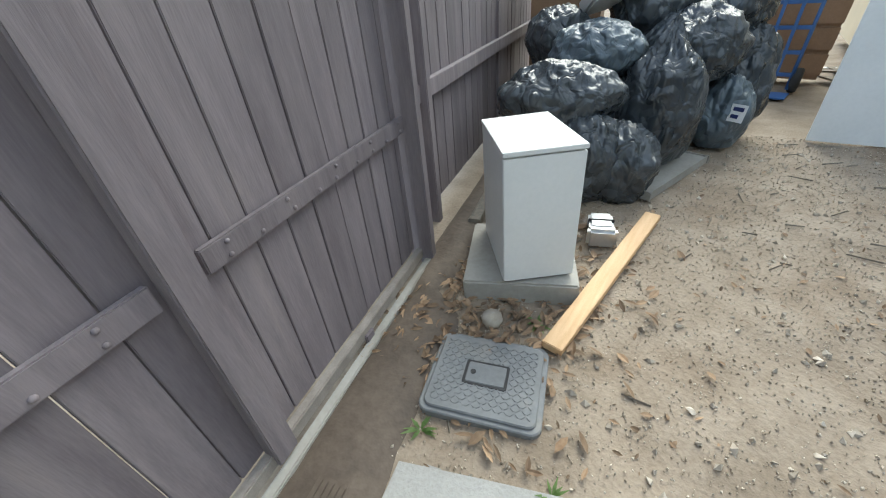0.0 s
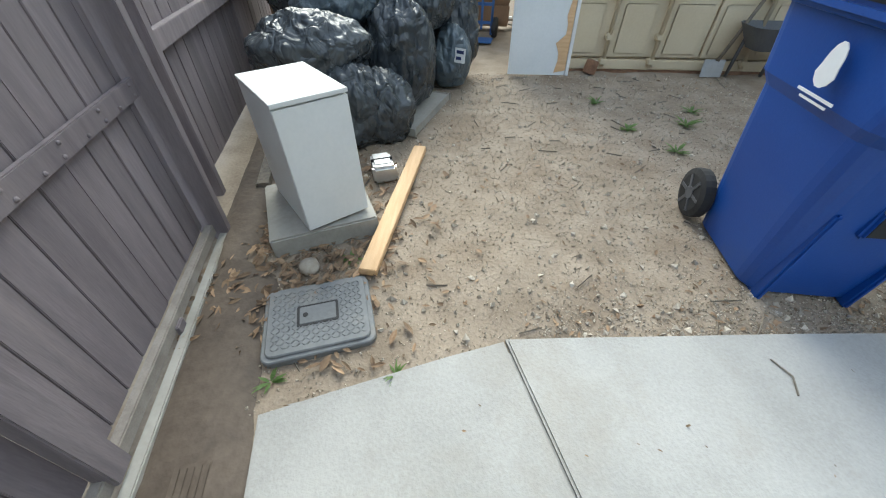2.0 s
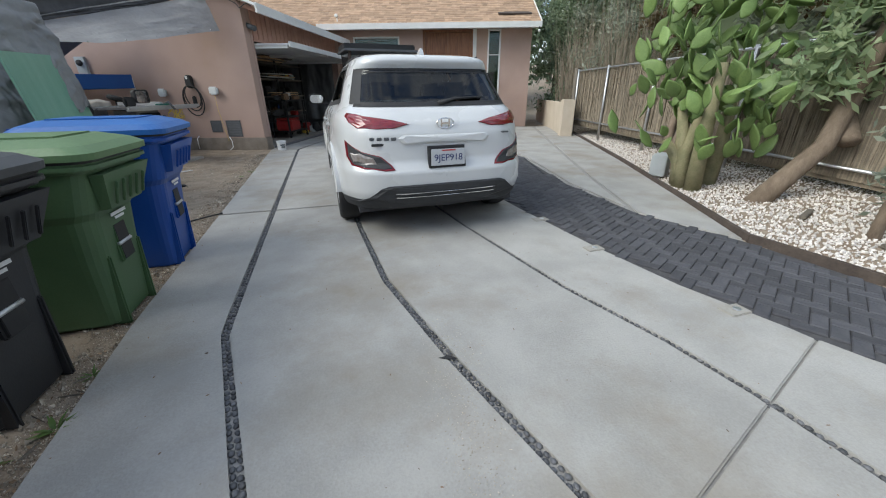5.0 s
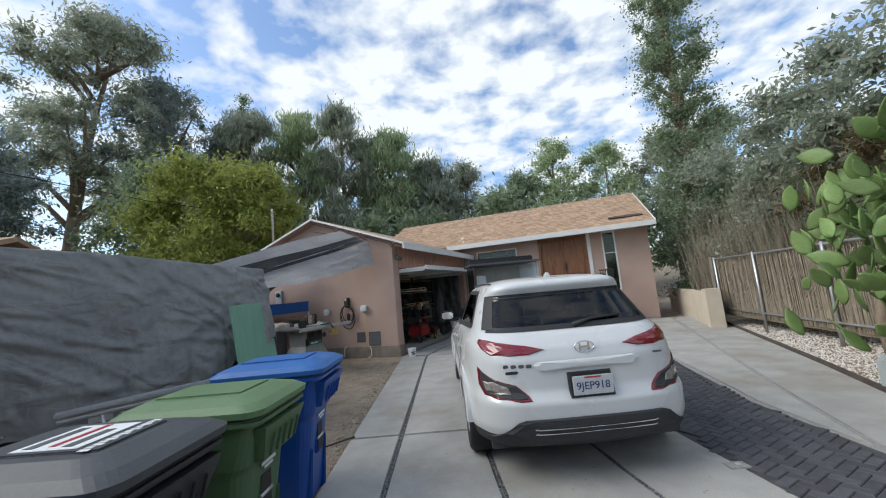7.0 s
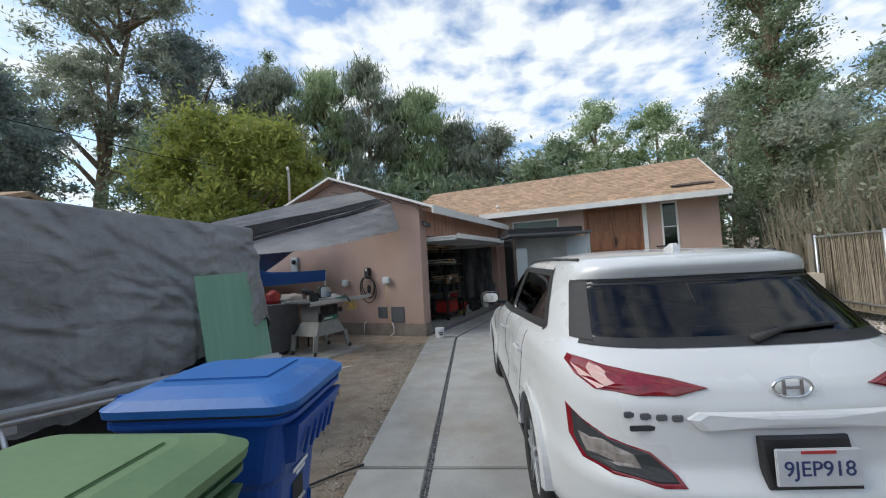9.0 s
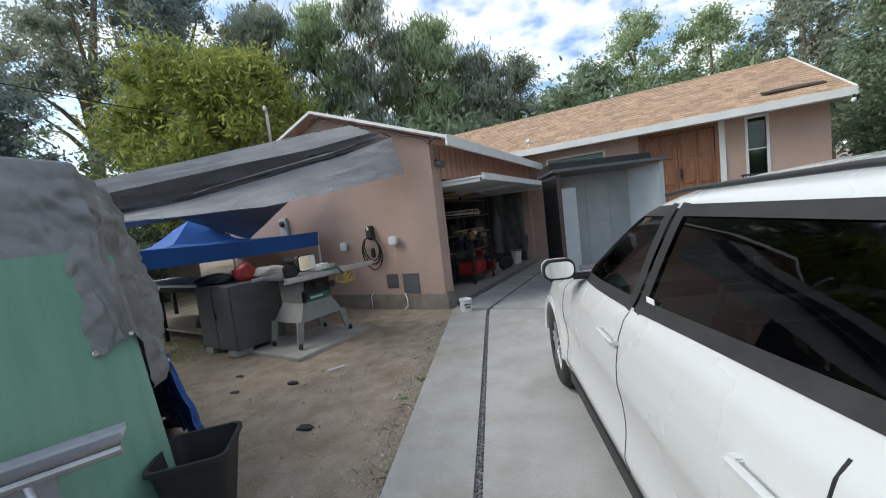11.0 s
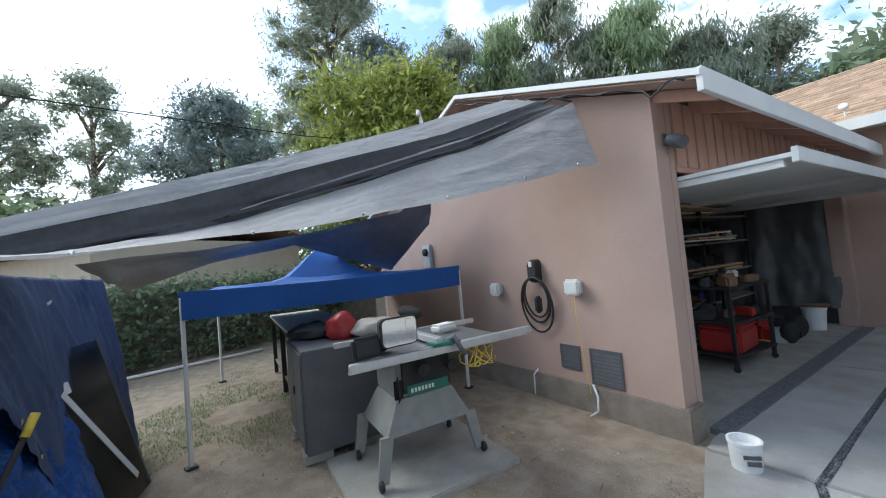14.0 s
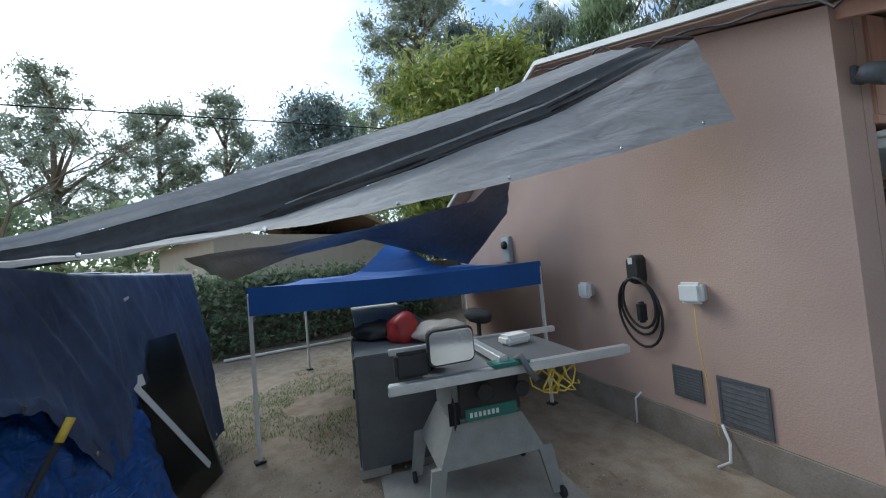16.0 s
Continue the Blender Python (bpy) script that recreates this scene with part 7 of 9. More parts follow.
for sx in (-1, 1):
    for y in (0.0, 0.56):
        bm = bmesh.new()
        rings(bm, [[(sx * 0.36 - 0.05, y, 0.38), (sx * 0.36 + 0.05, y, 0.38), (sx * 0.36 + 0.05, y + 0.03, 0.38), (sx * 0.36 - 0.05, y + 0.03, 0.38)], [(sx * 0.42 - 0.04, y - 0.02, 0.07), (sx * 0.42 + 0.04, y - 0.02, 0.07), (sx * 0.42 + 0.04, y + 0.01, 0.07), (sx * 0.42 - 0.04, y + 0.01, 0.07)]])
        leg = part("leg", bm, SAWGREY, saw)
        part("caster", lathe(bmesh.new(), [(0.012, -0.014), (0.035, -0.014), (0.038, 0.0), (0.035, 0.014), (0.012, 0.014)], 16, pose(sx * 0.44, y - 0.03, 0.075, 0, 90, 0)), BLACK, leg, smooth=True)
part("cabinet", boxes((-0.23, 0.23, 0.07, 0.52, 0.60, 0.93), bevel=0.01), SAWGREY, saw)
front = part("front_plate", boxes((-0.19, 0.23, 0.045, 0.068, 0.63, 0.88), bevel=0.006), BLACK, saw)
band = part("name_band", boxes((-0.16, 0.20, 0.034, 0.044, 0.61, 0.69), bevel=0.004), SAWGREEN, saw, "teal band with pale lettering")
for k in range(7):
    part("letter_mark", boxes((-0.13 + k * 0.03, -0.112 + k * 0.03, 0.030, 0.034, 0.635, 0.665)), TRIM, band, "pale letter shape")
part("switch", boxes((-0.27, -0.20, 0.0, 0.06, 0.58, 0.78), bevel=0.03), BLACK, saw, "black paddle switch")
for x, z, r in ((-0.03, 0.80, 0.055), (0.22, 0.78, 0.05)):
    part("handwheel", lathe(bmesh.new(), [(0.012, 0.0), (0.012, 0.03), (r - 0.012, 0.035), (r, 0.045), (r, 0.06), (r - 0.015, 0.06), (0.01, 0.045)], 22, pose(x, 0.03, z, 90, 0, 0)), BLACK, saw, smooth=True)
part("table", boxes((-0.42, 0.60, -0.16, 0.60, 0.945, 0.985), bevel=0.005), STEELGREY, saw, "worn dark steel table top")
part("rail", boxes((-0.65, 0.89, -0.25, -0.19, 0.955, 1.005), (-0.65, 0.89, -0.19, -0.17, 0.93, 0.96), bevel=0.006), ALU, saw, "aluminium fence rail")
part("rail", boxes((-0.55, 0.89, 0.61, 0.66, 0.955, 1.0), bevel=0.006), ALU, saw, "aluminium fence rail")
fence_ = part("rip_fence", boxes((0.0, 0.055, -0.22, 0.62, 1.006, 1.06), bevel=0.006), ALU, saw, "aluminium rip fence")
part("fence_lever", tube(bmesh.new(), [(0.10, -0.2, 1.02), (0.11, -0.28, 1.06), (0.13, -0.31, 0.99), (0.17, -0.32, 0.93)], 0.018, 8), STEELGREY, fence_, smooth=True)
part("fence_head", boxes((-0.06, 0.17, -0.27, -0.16, 1.007, 1.03), bevel=0.006), SAWGREEN, fence_, "teal fence clamp")
cord = bmesh.new()
tube(cord, [(0.30 + 0.07 * math.sin(k * 0.9) + 0.004 * k, -0.12 + 0.05 * math.cos(k * 1.1), 0.86 + 0.10 * math.sin(k * 0.63)) for k in range(60)], 0.006, 5)
tagged(part("extension_cord", cord, YELLOW, smooth=True), "loose yellow extension cord hung on the saw", "cord").matrix_basis = T
tm = thing("tow_mirror", "black towing mirror lying upright on the saw table", "mirror", T @ pose(-0.27, -0.14, 1.15, 0, 0, 4))
bm = bmesh.new()
rings(bm, [[(x * q, d, z * q) for x, z in rounded(0.29, 0.21, 0.04)] for d, q in ((-0.03, 0.97), (-0.02, 1.0), (0.05, 0.9), (0.08, 0.6))])
bmesh.ops.recalc_face_normals(bm, faces=bm.faces)
part("housing", bm, BLACK, tm)
bm = bmesh.new()
rings(bm, [[(x, d, z) for x, z in rounded(0.265, 0.185, 0.035)] for d in (-0.037, -0.031)])
bmesh.ops.recalc_face_normals(bm, faces=bm.faces)
part("mirror_glass", bm, MIRROR, tm)
part("spot_mirror", boxes((0.05, 0.115, -0.041, -0.036, 0.01, 0.08), bevel=0.01), MIRROR, tm)
part("arm", boxes((-0.33, -0.12, 0.0, 0.06, -0.15, 0.0), bevel=0.02), BLACK, tm)
bm = lathe(bmesh.new(), [(0.02, -0.06), (0.06, -0.06), (0.065, 0.0), (0.06, 0.06), (0.02, 0.06)], 18, T @ pose(-0.36, 0.02, 1.05, 20, 70, 0))
tagged(part("motor_housing", bm, BLACK, smooth=True), "black motor housing lying on the saw table", "motor")
b = tagged(part("small_tool_box", boxes((-0.11, 0.11, -0.07, 0.07, 0, 0.07), bevel=0.02, m=T @ pose(0.36, 0.32, 0.987, 0, 0, 12)), TRIM), "pale plastic tool case on the saw table", "tool case")
gcab = thing("steel_cabinet", "dark grey steel cabinet standing on small blocks", "cabinet", T @ pose(0, 0, 0.05))
part("body", boxes((-0.80, -0.08, 0.77, 1.65, 0.02, 0.90), bevel=0.008), STEELGREY, gcab)
part("door", boxes((-0.815, -0.803, 1.22, 1.64, 0.05, 0.88), bevel=0.003), STEELGREY, gcab)
part("door", boxes((-0.815, -0.803, 0.78, 1.20, 0.05, 0.88), bevel=0.003), STEELGREY, gcab)
part("handle", boxes((-0.832, -0.816, 1.16, 1.19, 0.45, 0.53), bevel=0.004), BLACK, gcab)
for x, y in ((-0.70, 0.9), (-0.2, 0.9), (-0.70, 1.5), (-0.2, 1.5)):
    part("block", boxes((x - 0.12, x + 0.12, y - 0.1, y + 0.1, -0.06, 0.018), bevel=0.006), OLDCONC, gcab)
wb = thing("workbench", "long dark-framed workbench with a pale top under the canopy", "workbench", T)
part("top", boxes((-0.75, 0.05, 1.72, 4.5, 0.93, 0.97), bevel=0.004), TRIM, wb)
part("shelf", boxes((-0.72, 0.0, 1.75, 4.45, 0.20, 0.23), bevel=0.004), WEATHERED, wb)
for y in (1.78, 3.1, 4.42):
    for x in (-0.71, 0.0):
        part("leg", boxes((x - 0.03, x + 0.03, y - 0.03, y + 0.03, 0.0, 0.93), bevel=0.004), BLACK, wb)
part("apron", boxes((-0.72, -0.69, 1.75, 4.45, 0.85, 0.93)), BLACK, wb)


def lump(name, label, category, x, y, z, r, material, seed, m=T):
    bm = bmesh.new()
    bmesh.ops.create_icosphere(bm, subdivisions=3, radius=1.0)
    for v in bm.verts:
        k = 1 + 0.28 * noise.noise(v.co * 1.8 + Vector((seed, 0, 0))) + 0.12 * noise.noise(v.co * 4.5 + Vector((0, seed, 0)))
        v.co = Vector((v.co.x * k * r[0], v.co.y * k * r[1], max(-0.6, v.co.z * k) * r[2]))
    ob = part(name, bm, material, smooth=True)
    ob.matrix_basis = m @ pose(x, y, z + 0.55 * r[2])
    return tagged(ob, label, category)


lump("red_bag", "crumpled dark red cloth bag on the grey cabinet", "bag", -0.35, 1.15, 0.955, (0.16, 0.14, 0.16), REDPAINT, 3)
lump("folded_cloth", "heap of beige cloth on the grey cabinet", "cloth", -0.02, 1.05, 0.955, (0.26, 0.18, 0.10), TOWEL, 5)
lump("tool_bag", "heap of black tool bags on the bench", "tool bag", -0.55, 1.55, 0.955, (0.24, 0.30, 0.09), BLACK, 8)
lump("drill_motor", "dark power tool standing on the bench shelf", "power tool", -0.45, 2.3, 0.235, (0.14, 0.16, 0.14), BLACK, 11)
bm = lathe(bmesh.new(), [(0.03, -0.035), (0.10, -0.04), (0.125, -0.02), (0.125, 0.02), (0.10, 0.04), (0.03, 0.035)], 24, T @ pose(0.32, 0.95, 1.12, 15, 10, 0))
tagged(part("spare_wheel", bm, RUBBER, smooth=True), "small black spare wheel on a trolley frame", "wheel")
part("stand_post", tube(bmesh.new(), [T @ Vector((0.30, 0.95, 0.0)), T @ Vector((0.32, 0.95, 1.1))], 0.02, 8), BLACK, tagged(thing("wheel_stand", "black steel trolley post holding a small wheel", "trolley")), smooth=True)

# ---- fixtures on the gable wall, in the building's frame ----
def fixture(name, label, category, dims, material, bevel=0.008):
    return tagged(part(name, boxes(*dims, bevel=bevel, m=B), material), label, category)


mb = thing("electric_meter", "grey electric meter panel on the stucco wall", "meter", B)
part("box", boxes((-3.86, -3.64, -0.06, 0.0, 1.55, 1.92), bevel=0.008), GREYDOOR, mb)
part("dial", lathe(bmesh.new(), [(0.06, 0.0), (0.06, 0.03), (0.05, 0.045), (0.01, 0.048)], 20, pose(-3.75, -0.06, 1.80, 90, 0, 0)), BLACK, mb, smooth=True)
for n, (x0, x1, z0, z1) in enumerate(((-2.23, -2.07, 1.13, 1.29), (-1.10, -0.92, 1.16, 1.32))):
    ob_ = thing("outlet_box", "white weatherproof outlet box on the stucco wall", "outlet", B, group="outlet boxes")
    part("base", boxes((x0 + 0.02, x1 - 0.02, -0.04, 0.0, z0 + 0.02, z1 - 0.02), bevel=0.006), GREYDOOR, ob_)
    part("cover", boxes((x0, x1, -0.11, -0.042, z0, z1), bevel=0.022), WHITE, ob_, "translucent white cover")
ev = thing("car_charger", "black electric car charger with a looped cable on the wall", "charger", B)
bm = bmesh.new()
rings(bm, [[(-1.51 + x * q, d, 1.42 + z * q) for x, z in rounded(0.13, 0.26, 0.05)] for d, q in ((0.0, 1.0), (-0.06, 1.0), (-0.10, 0.85))])
bmesh.ops.recalc_face_normals(bm, faces=bm.faces)
part("unit", bm, BLACK, ev)
part("face_plate", boxes((-1.54, -1.49, -0.108, -0.10, 1.47, 1.53), bevel=0.004), TRIM, ev)
loops = []
for lp, (w, h) in enumerate(((0.20, 0.30), (0.23, 0.36), (0.17, 0.26))):
    loops += [(-1.52 + w * math.sin(a) * 0.95 + 0.02 * lp, -0.05 - 0.02 * lp - 0.03 * math.cos(a), 1.30 - h * (1 - math.cos(a)) * 0.85 + 0.05) for a in (2 * math.pi * k / 22 for k in range(23))]
part("cable", tube(bmesh.new(), loops, 0.012, 7), BLACK, ev, smooth=True)
part("plug", boxes((-1.50, -1.43, -0.12, -0.04, 0.96, 1.14), bevel=0.02, m=pose(0, 0, 0, 0, 0, 0)), BLACK, ev)
for n, (x0, x1, z0, z1) in enumerate(((-1.29, -1.05, 0.38, 0.63), (-0.94, -0.61, 0.28, 0.63))):
    vt = thing("wall_vent", "grey metal crawl-space vent screen in the stucco wall", "vent", B, group="wall vents")
    part("frame", boxes((x0, x1, -0.012, 0.0, z0, z0 + 0.02), (x0, x1, -0.012, 0.0, z1 - 0.02, z1), (x0, x0 + 0.02, -0.012, 0.0, z0 + 0.02, z1 - 0.02), (x1 - 0.02, x1, -0.012, 0.0, z0 + 0.02, z1 - 0.02)), STEELGREY, vt)
    part("screen", boxes((x0 + 0.02, x1 - 0.02, -0.006, 0.0, z0 + 0.02, z1 - 0.02)), mat("vent_mesh", (0.12, 0.125, 0.13), (0.16, 0.165, 0.17), scale=40, rough=0.6, bump=0.4), vt)
    for k in range(9):
        z = z0 + 0.03 + (z1 - z0 - 0.06) * k / 8
        part("slat", boxes((x0 + 0.02, x1 - 0.02, -0.010, -0.0065, z - 0.005, z + 0.005)), STEELGREY, vt)
pipe = bmesh.new()
tube(pipe, [(-0.92, -0.03, 0.28), (-0.86, -0.06, 0.18), (-0.85, -0.09, 0.06), (-0.92, -0.12, 0.0)], 0.010, 7)
tagged(part("pale_tube", pipe, PAPER, smooth=True), "pale bent drain tube at the wall foot", "tube").matrix_basis = B
pipe = bmesh.new()
tube(pipe, [(-1.62, -0.02, 0.30), (-1.66, -0.05, 0.24), (-1.66, -0.06, 0.02)], 0.009, 7)
tagged(part("pale_tube", pipe, PAPER, smooth=True), "pale drain tube at the wall foot", "tube").matrix_basis = B
cordy = bmesh.new()
tube(cordy, [(-1.01, -0.06, 1.16), (-1.02, -0.05, 0.9), (-1.0, -0.04, 0.65), (-0.96, -0.05, 0.40), (-0.93, -0.06, 0.2)], 0.003, 6)
tagged(part("yellow_lead", cordy, YELLOW, smooth=True), "thin yellow lead hanging from the outlet box", "cord").matrix_basis = B
fl = thing("flood_light", "twin dark flood light on the garage corner", "lamp", B @ pose(FX, 0.02, 0.06))
part("bracket", boxes((0.0, 0.03, 0.10, 0.2, 2.36, 2.46), bevel=0.006), STEELGREY, fl)
for y, t in ((0.06, -25), (0.22, 25)):
    part("lamp_head", lathe(bmesh.new(), [(0.03, 0.0), (0.05, 0.03), (0.055, 0.10), (0.045, 0.102)], 16, pose(0.05, y, 2.40, t, 115, 0)), STEELGREY, fl, smooth=True)
pb = thing("paint_bucket", "white paint bucket with a printed label by the garage corner", "bucket", pose(0.46, 10.42, 0.004, 0, 0, 20))
part("body", lathe(bmesh.new(), [(0.085, 0.0), (0.095, 0.17), (0.102, 0.175), (0.102, 0.195), (0.09, 0.195), (0.085, 0.17), (0.075, 0.01)], 28), PAPER, pb, smooth=False)
part("label_band", lathe(bmesh.new(), [(0.0905, 0.04), (0.0945, 0.14), (0.0905, 0.142)], 28), TRIM, pb)
part("label_print", boxes((-0.05, 0.05, -0.098, -0.088, 0.10, 0.125), (-0.03, 0.05, -0.096, -0.086, 0.055, 0.085)), STEELGREY, pb, "dark printed bars")
vp = thing("roof_vent_pipe", "bent grey metal service mast on the garage roof", "pipe", B)
part("pipe", tube(bmesh.new(), [(-4.4, 0.5, 2.9), (-4.4, 0.5, 4.32), (-4.38, 0.46, 4.44), (-4.32, 0.40, 4.46), (-4.28, 0.36, 4.36)], 0.035, 10), ALU, vp, smooth=True)

# ---- garage contents ----
G = B
rack = thing("rolling_rack", "black steel rolling cart loaded with tools", "cart", G @ pose(-0.55, 2.42, FLOOR, 0, 0, -8))
for x in (-0.25, 0.25):
    for y in (-0.45, 0.45):
        part("post", boxes((x - 0.02, x + 0.02, y - 0.02, y + 0.02, 0.06, 0.98), bevel=0.003), BLACK, rack)
        part("caster", lathe(bmesh.new(), [(0.01, -0.012), (0.035, -0.012), (0.035, 0.012), (0.01, 0.012)], 14, pose(x, y, 0.035, 90, 0, 0)), RUBBER, rack)
for z in (0.16, 0.55, 0.96):
    part("shelf", boxes((-0.28, 0.28, -0.48, 0.48, z, z + 0.03), bevel=0.003), BLACK, rack)
rm = random.Random(11)
palette = [BLACK, STEELGREY, REDPAINT, BROWNBOX, ORANGE, GREYDOOR, TRIM, YELLOW, BINBLUE, WEATHERED]


def clutter(n, x0, x1, y0, y1, z, smax, names):
    for k in range(n):
        sx, sy, sz = rm.uniform(0.05, smax), rm.uniform(0.05, smax), rm.uniform(0.04, smax * 0.8)
        m = G @ pose(rm.uniform(x0, x1), rm.uniform(y0, y1), z, 0, 0, rm.uniform(-30, 30))
        nm, lb, cat = names[k % len(names)]
        mt = palette[rm.randrange(len(palette))] if k % 2 else BLACK
        bm = boxes((-sx / 2, sx / 2, -sy / 2, sy / 2, 0, sz), bevel=min(sx, sy, sz) * 0.18)
        if k % 3 == 0:
            box(bm, -sx * 0.2, sx * 0.2, -sy * 0.5, sy * 0.5, sz, sz * 1.25, bevel=0.004)
        ob = part(nm, bm, mt)
        ob.matrix_basis = m
        tagged(ob, lb, cat, group="things stored in the garage")


KINDS = [("tool_case", "dusty tool case stored in the dark garage", "tool case"), ("parts_box", "small box of parts stored in the garage", "box"), ("power_tool", "power tool lying on a garage shelf", "power tool")]
clutter(12, -0.75, -0.35, 2.05, 2.8, FLOOR + 0.99, 0.22, KINDS)
clutter(7, -0.75, -0.35, 2.05, 2.8, FLOOR + 0.58, 0.26, KINDS)
rbx = tagged(part("red_tool_chest", boxes((-0.22, 0.22, -0.3, 0.3, 0, 0.26), (-0.22, 0.22, -0.3, 0.3, 0.27, 0.33), bevel=0.02, m=G @ pose(-0.55, 2.35, FLOOR + 0.19)), REDPAINT), "red plastic tool chest on the cart's lower shelf", "tool chest")
shelf = thing("garage_shelving", "tall dark steel shelving crowded with tools and timber", "shelving", G @ pose(-1.25, 3.0, FLOOR, 0, 0, -3))
for x in (-0.3, 0.3):
    for y in (-1.6, 0.0, 1.6):
        part("post", boxes((x - 0.025, x + 0.025, y - 0.025, y + 0.025, 0, 2.0)), BLACK, shelf)
for z in (0.15, 0.6, 1.05, 1.5, 1.9):
    part("shelf", boxes((-0.32, 0.32, -1.62, 1.62, z, z + 0.03)), WEATHERED, shelf)
for z in (0.185, 0.635, 1.085, 1.535):
    clutter(22, -1.42, -0.98, 1.5, 4.5, FLOOR + z, 0.30, KINDS)
clutter(14, -0.75, -0.35, 3.15, 4.6, FLOOR, 0.34, KINDS)
for k in range(5):
    bm = boxes((-0.1, 0.1, -0.8, 0.8, 0, 0.03), bevel=0.003, m=G @ pose(-1.18 + 0.05 * k, 2.6 + 0.15 * k, FLOOR + 1.94 + 0.035 * k, 0, 0, rm.uniform(-12, 12)))
    tagged(part("timber_board", bm, PINE if k % 2 else WEATHERED), "loose timber board stored on the garage shelving", "timber", group="things stored in the garage")
for k in range(9):
    z = (1.10, 1.13, 1.56, 1.59, 1.62, 0.66, 1.16, 0.69, 1.65)[k]
    bm = boxes((-0.07, 0.07, -0.75, 0.75, 0, 0.022), bevel=0.003, m=G @ pose(-0.92 + rm.uniform(-0.08, 0.06), 2.3 + rm.uniform(-0.3, 1.2), FLOOR + z, rm.uniform(-1, 1), 0, rm.uniform(-10, 10)))
    tagged(part("timber_board", bm, (PINE, WEATHERED, TRIM)[k % 3]), "loose timber board stored on the garage shelving", "timber", group="things stored in the garage")
# Pale plastic in a dark tone: the unlit interior is painted into it.
gs = thing("plastic_sheet", "pale plastic sheet in folds on the garage end wall, darkened for shade", "plastic sheet", G)
gvs = []
for i in range(71):
    for j in range(31):
        x, q = -2.6 + 2.5 * i / 70, j / 30
        gvs.append((x + 0.28, 5.46 - 0.05 - 0.07 * (0.5 + 0.5 * math.sin(x * 9 + 2.5 * fbm(x * 1.5, q * 1.2, 3))) * (0.3 + q) - 0.04 * fbm(x * 4, q * 5, 7), 2.40 - 2.1 * q))
raw("sheet", gvs, [(i * 31 + j, (i + 1) * 31 + j, (i + 1) * 31 + j + 1, i * 31 + j + 1) for i in range(70) for j in range(30)], mat("shade_darkened_plastic", (0.09, 0.092, 0.095), (0.14, 0.143, 0.146), scale=3, rough=0.4, bump=0.3), gs, smooth=True)
for y, r in ((3.75, 0.15), (4.25, 0.15)):
    bm = lathe(bmesh.new(), [(0.05, -0.05), (r * 0.8, -0.06), (r, -0.035), (r, 0.035), (r * 0.8, 0.06), (0.05, 0.05)], 24, G @ pose(-0.28, y, FLOOR + r, 90, 0, 75))
    tagged(part("trolley_wheel", bm, RUBBER, smooth=True), "black rubber wheel of a machine in the garage", "wheel", group="things stored in the garage")
wb2 = thing("white_bucket", "white plastic bucket just inside the garage", "bucket", G @ pose(-0.22, 4.90, FLOOR))
part("body", lathe(bmesh.new(), [(0.12, 0.0), (0.145, 0.32), (0.155, 0.33), (0.155, 0.36), (0.14, 0.36), (0.135, 0.33), (0.11, 0.01)], 24), PAPER, wb2)
part("lid_stuff", boxes((-0.18, 0.18, -0.1, 0.1, 0.362, 0.40), bevel=0.008), BROWNBOX, wb2, "brown box lid laid on top")
bm = bmesh.new()
rings(bm, [[(FX + 0.02 + 0.055 * y, y, -0.05), (FX + 0.17 + 0.055 * y, y, -0.05), (FX + 0.17 + 0.055 * y, y, FLOOR + 0.004), (FX + 0.02 + 0.055 * y, y, FLOOR + 0.004)] for y in (0.3, 2.8, 5.35)])
part("joint_strip", bm, PEBBLE, garage, "dark pebble strip at the door line")

# ---- open metal cabinet on the drive ----
DARKRUST = mat("dark_rusty_frame", (0.05, 0.035, 0.03), (0.09, 0.06, 0.05), scale=12, rough=0.8, bump=0.3)
mc = thing("metal_enclosure", "large open grey metal enclosure with a dark glazed side", "metal cabinet", pose(2.20, 11.20, 0.0, 0, 0, 5))
W2, D2, H2 = 1.75, 1.1, 2.08
for x, y in ((0.02, 0.02), (0.02, D2), (W2, D2), (W2, 0.02)):
    part("post", boxes((x - 0.03, x + 0.03, y - 0.03, y + 0.03, 0.0, H2), bevel=0.006), DARKRUST if x < 1 else GREYDOOR, mc)
part("roof", boxes((-0.10, W2 + 0.06, -0.10, D2 + 0.05, H2, H2 + 0.05), bevel=0.008), STEELGREY, mc)
part("roof_sheet", boxes((-0.05, W2, 0.3, D2 + 0.2, H2 + 0.05, H2 + 0.2), bevel=0.02), BLACK, mc, "black folded cover on the roof")
part("base", boxes((-0.05, W2 + 0.03, -0.03, D2 + 0.03, 0.0, 0.045), bevel=0.008), DARKRUST, mc, "rusty base frame")
part("dark_side", boxes((-0.01, 0.0, 0.06, D2 - 0.04, 0.12, H2 - 0.02)), mat("dark_glass_side", (0.012, 0.013, 0.015), (0.02, 0.021, 0.023), scale=6, rough=0.15), mc, "dark glossy side panel")
for k in range(3):
    for j in range(3):
        part("back_panel", boxes((0.36 + k * 0.46, 0.80 + k * 0.46, D2 - 0.03, D2 - 0.015, 0.14 + j * 0.64, 0.75 + j * 0.64), bevel=0.006), GREYDOOR, mc)
part("back_sheet", boxes((0.05, W2 - 0.03, D2 - 0.014, D2 - 0.004, 0.1, H2)), GREYDOOR, mc)
part("left_door", boxes((0.05, 0.36, 0.02, 0.05, 0.12, 1.80), bevel=0.004, m=pose(0, 0, 0, 0, 0, 18)), GREYDOOR, mc, "pale grey door leaf standing open")
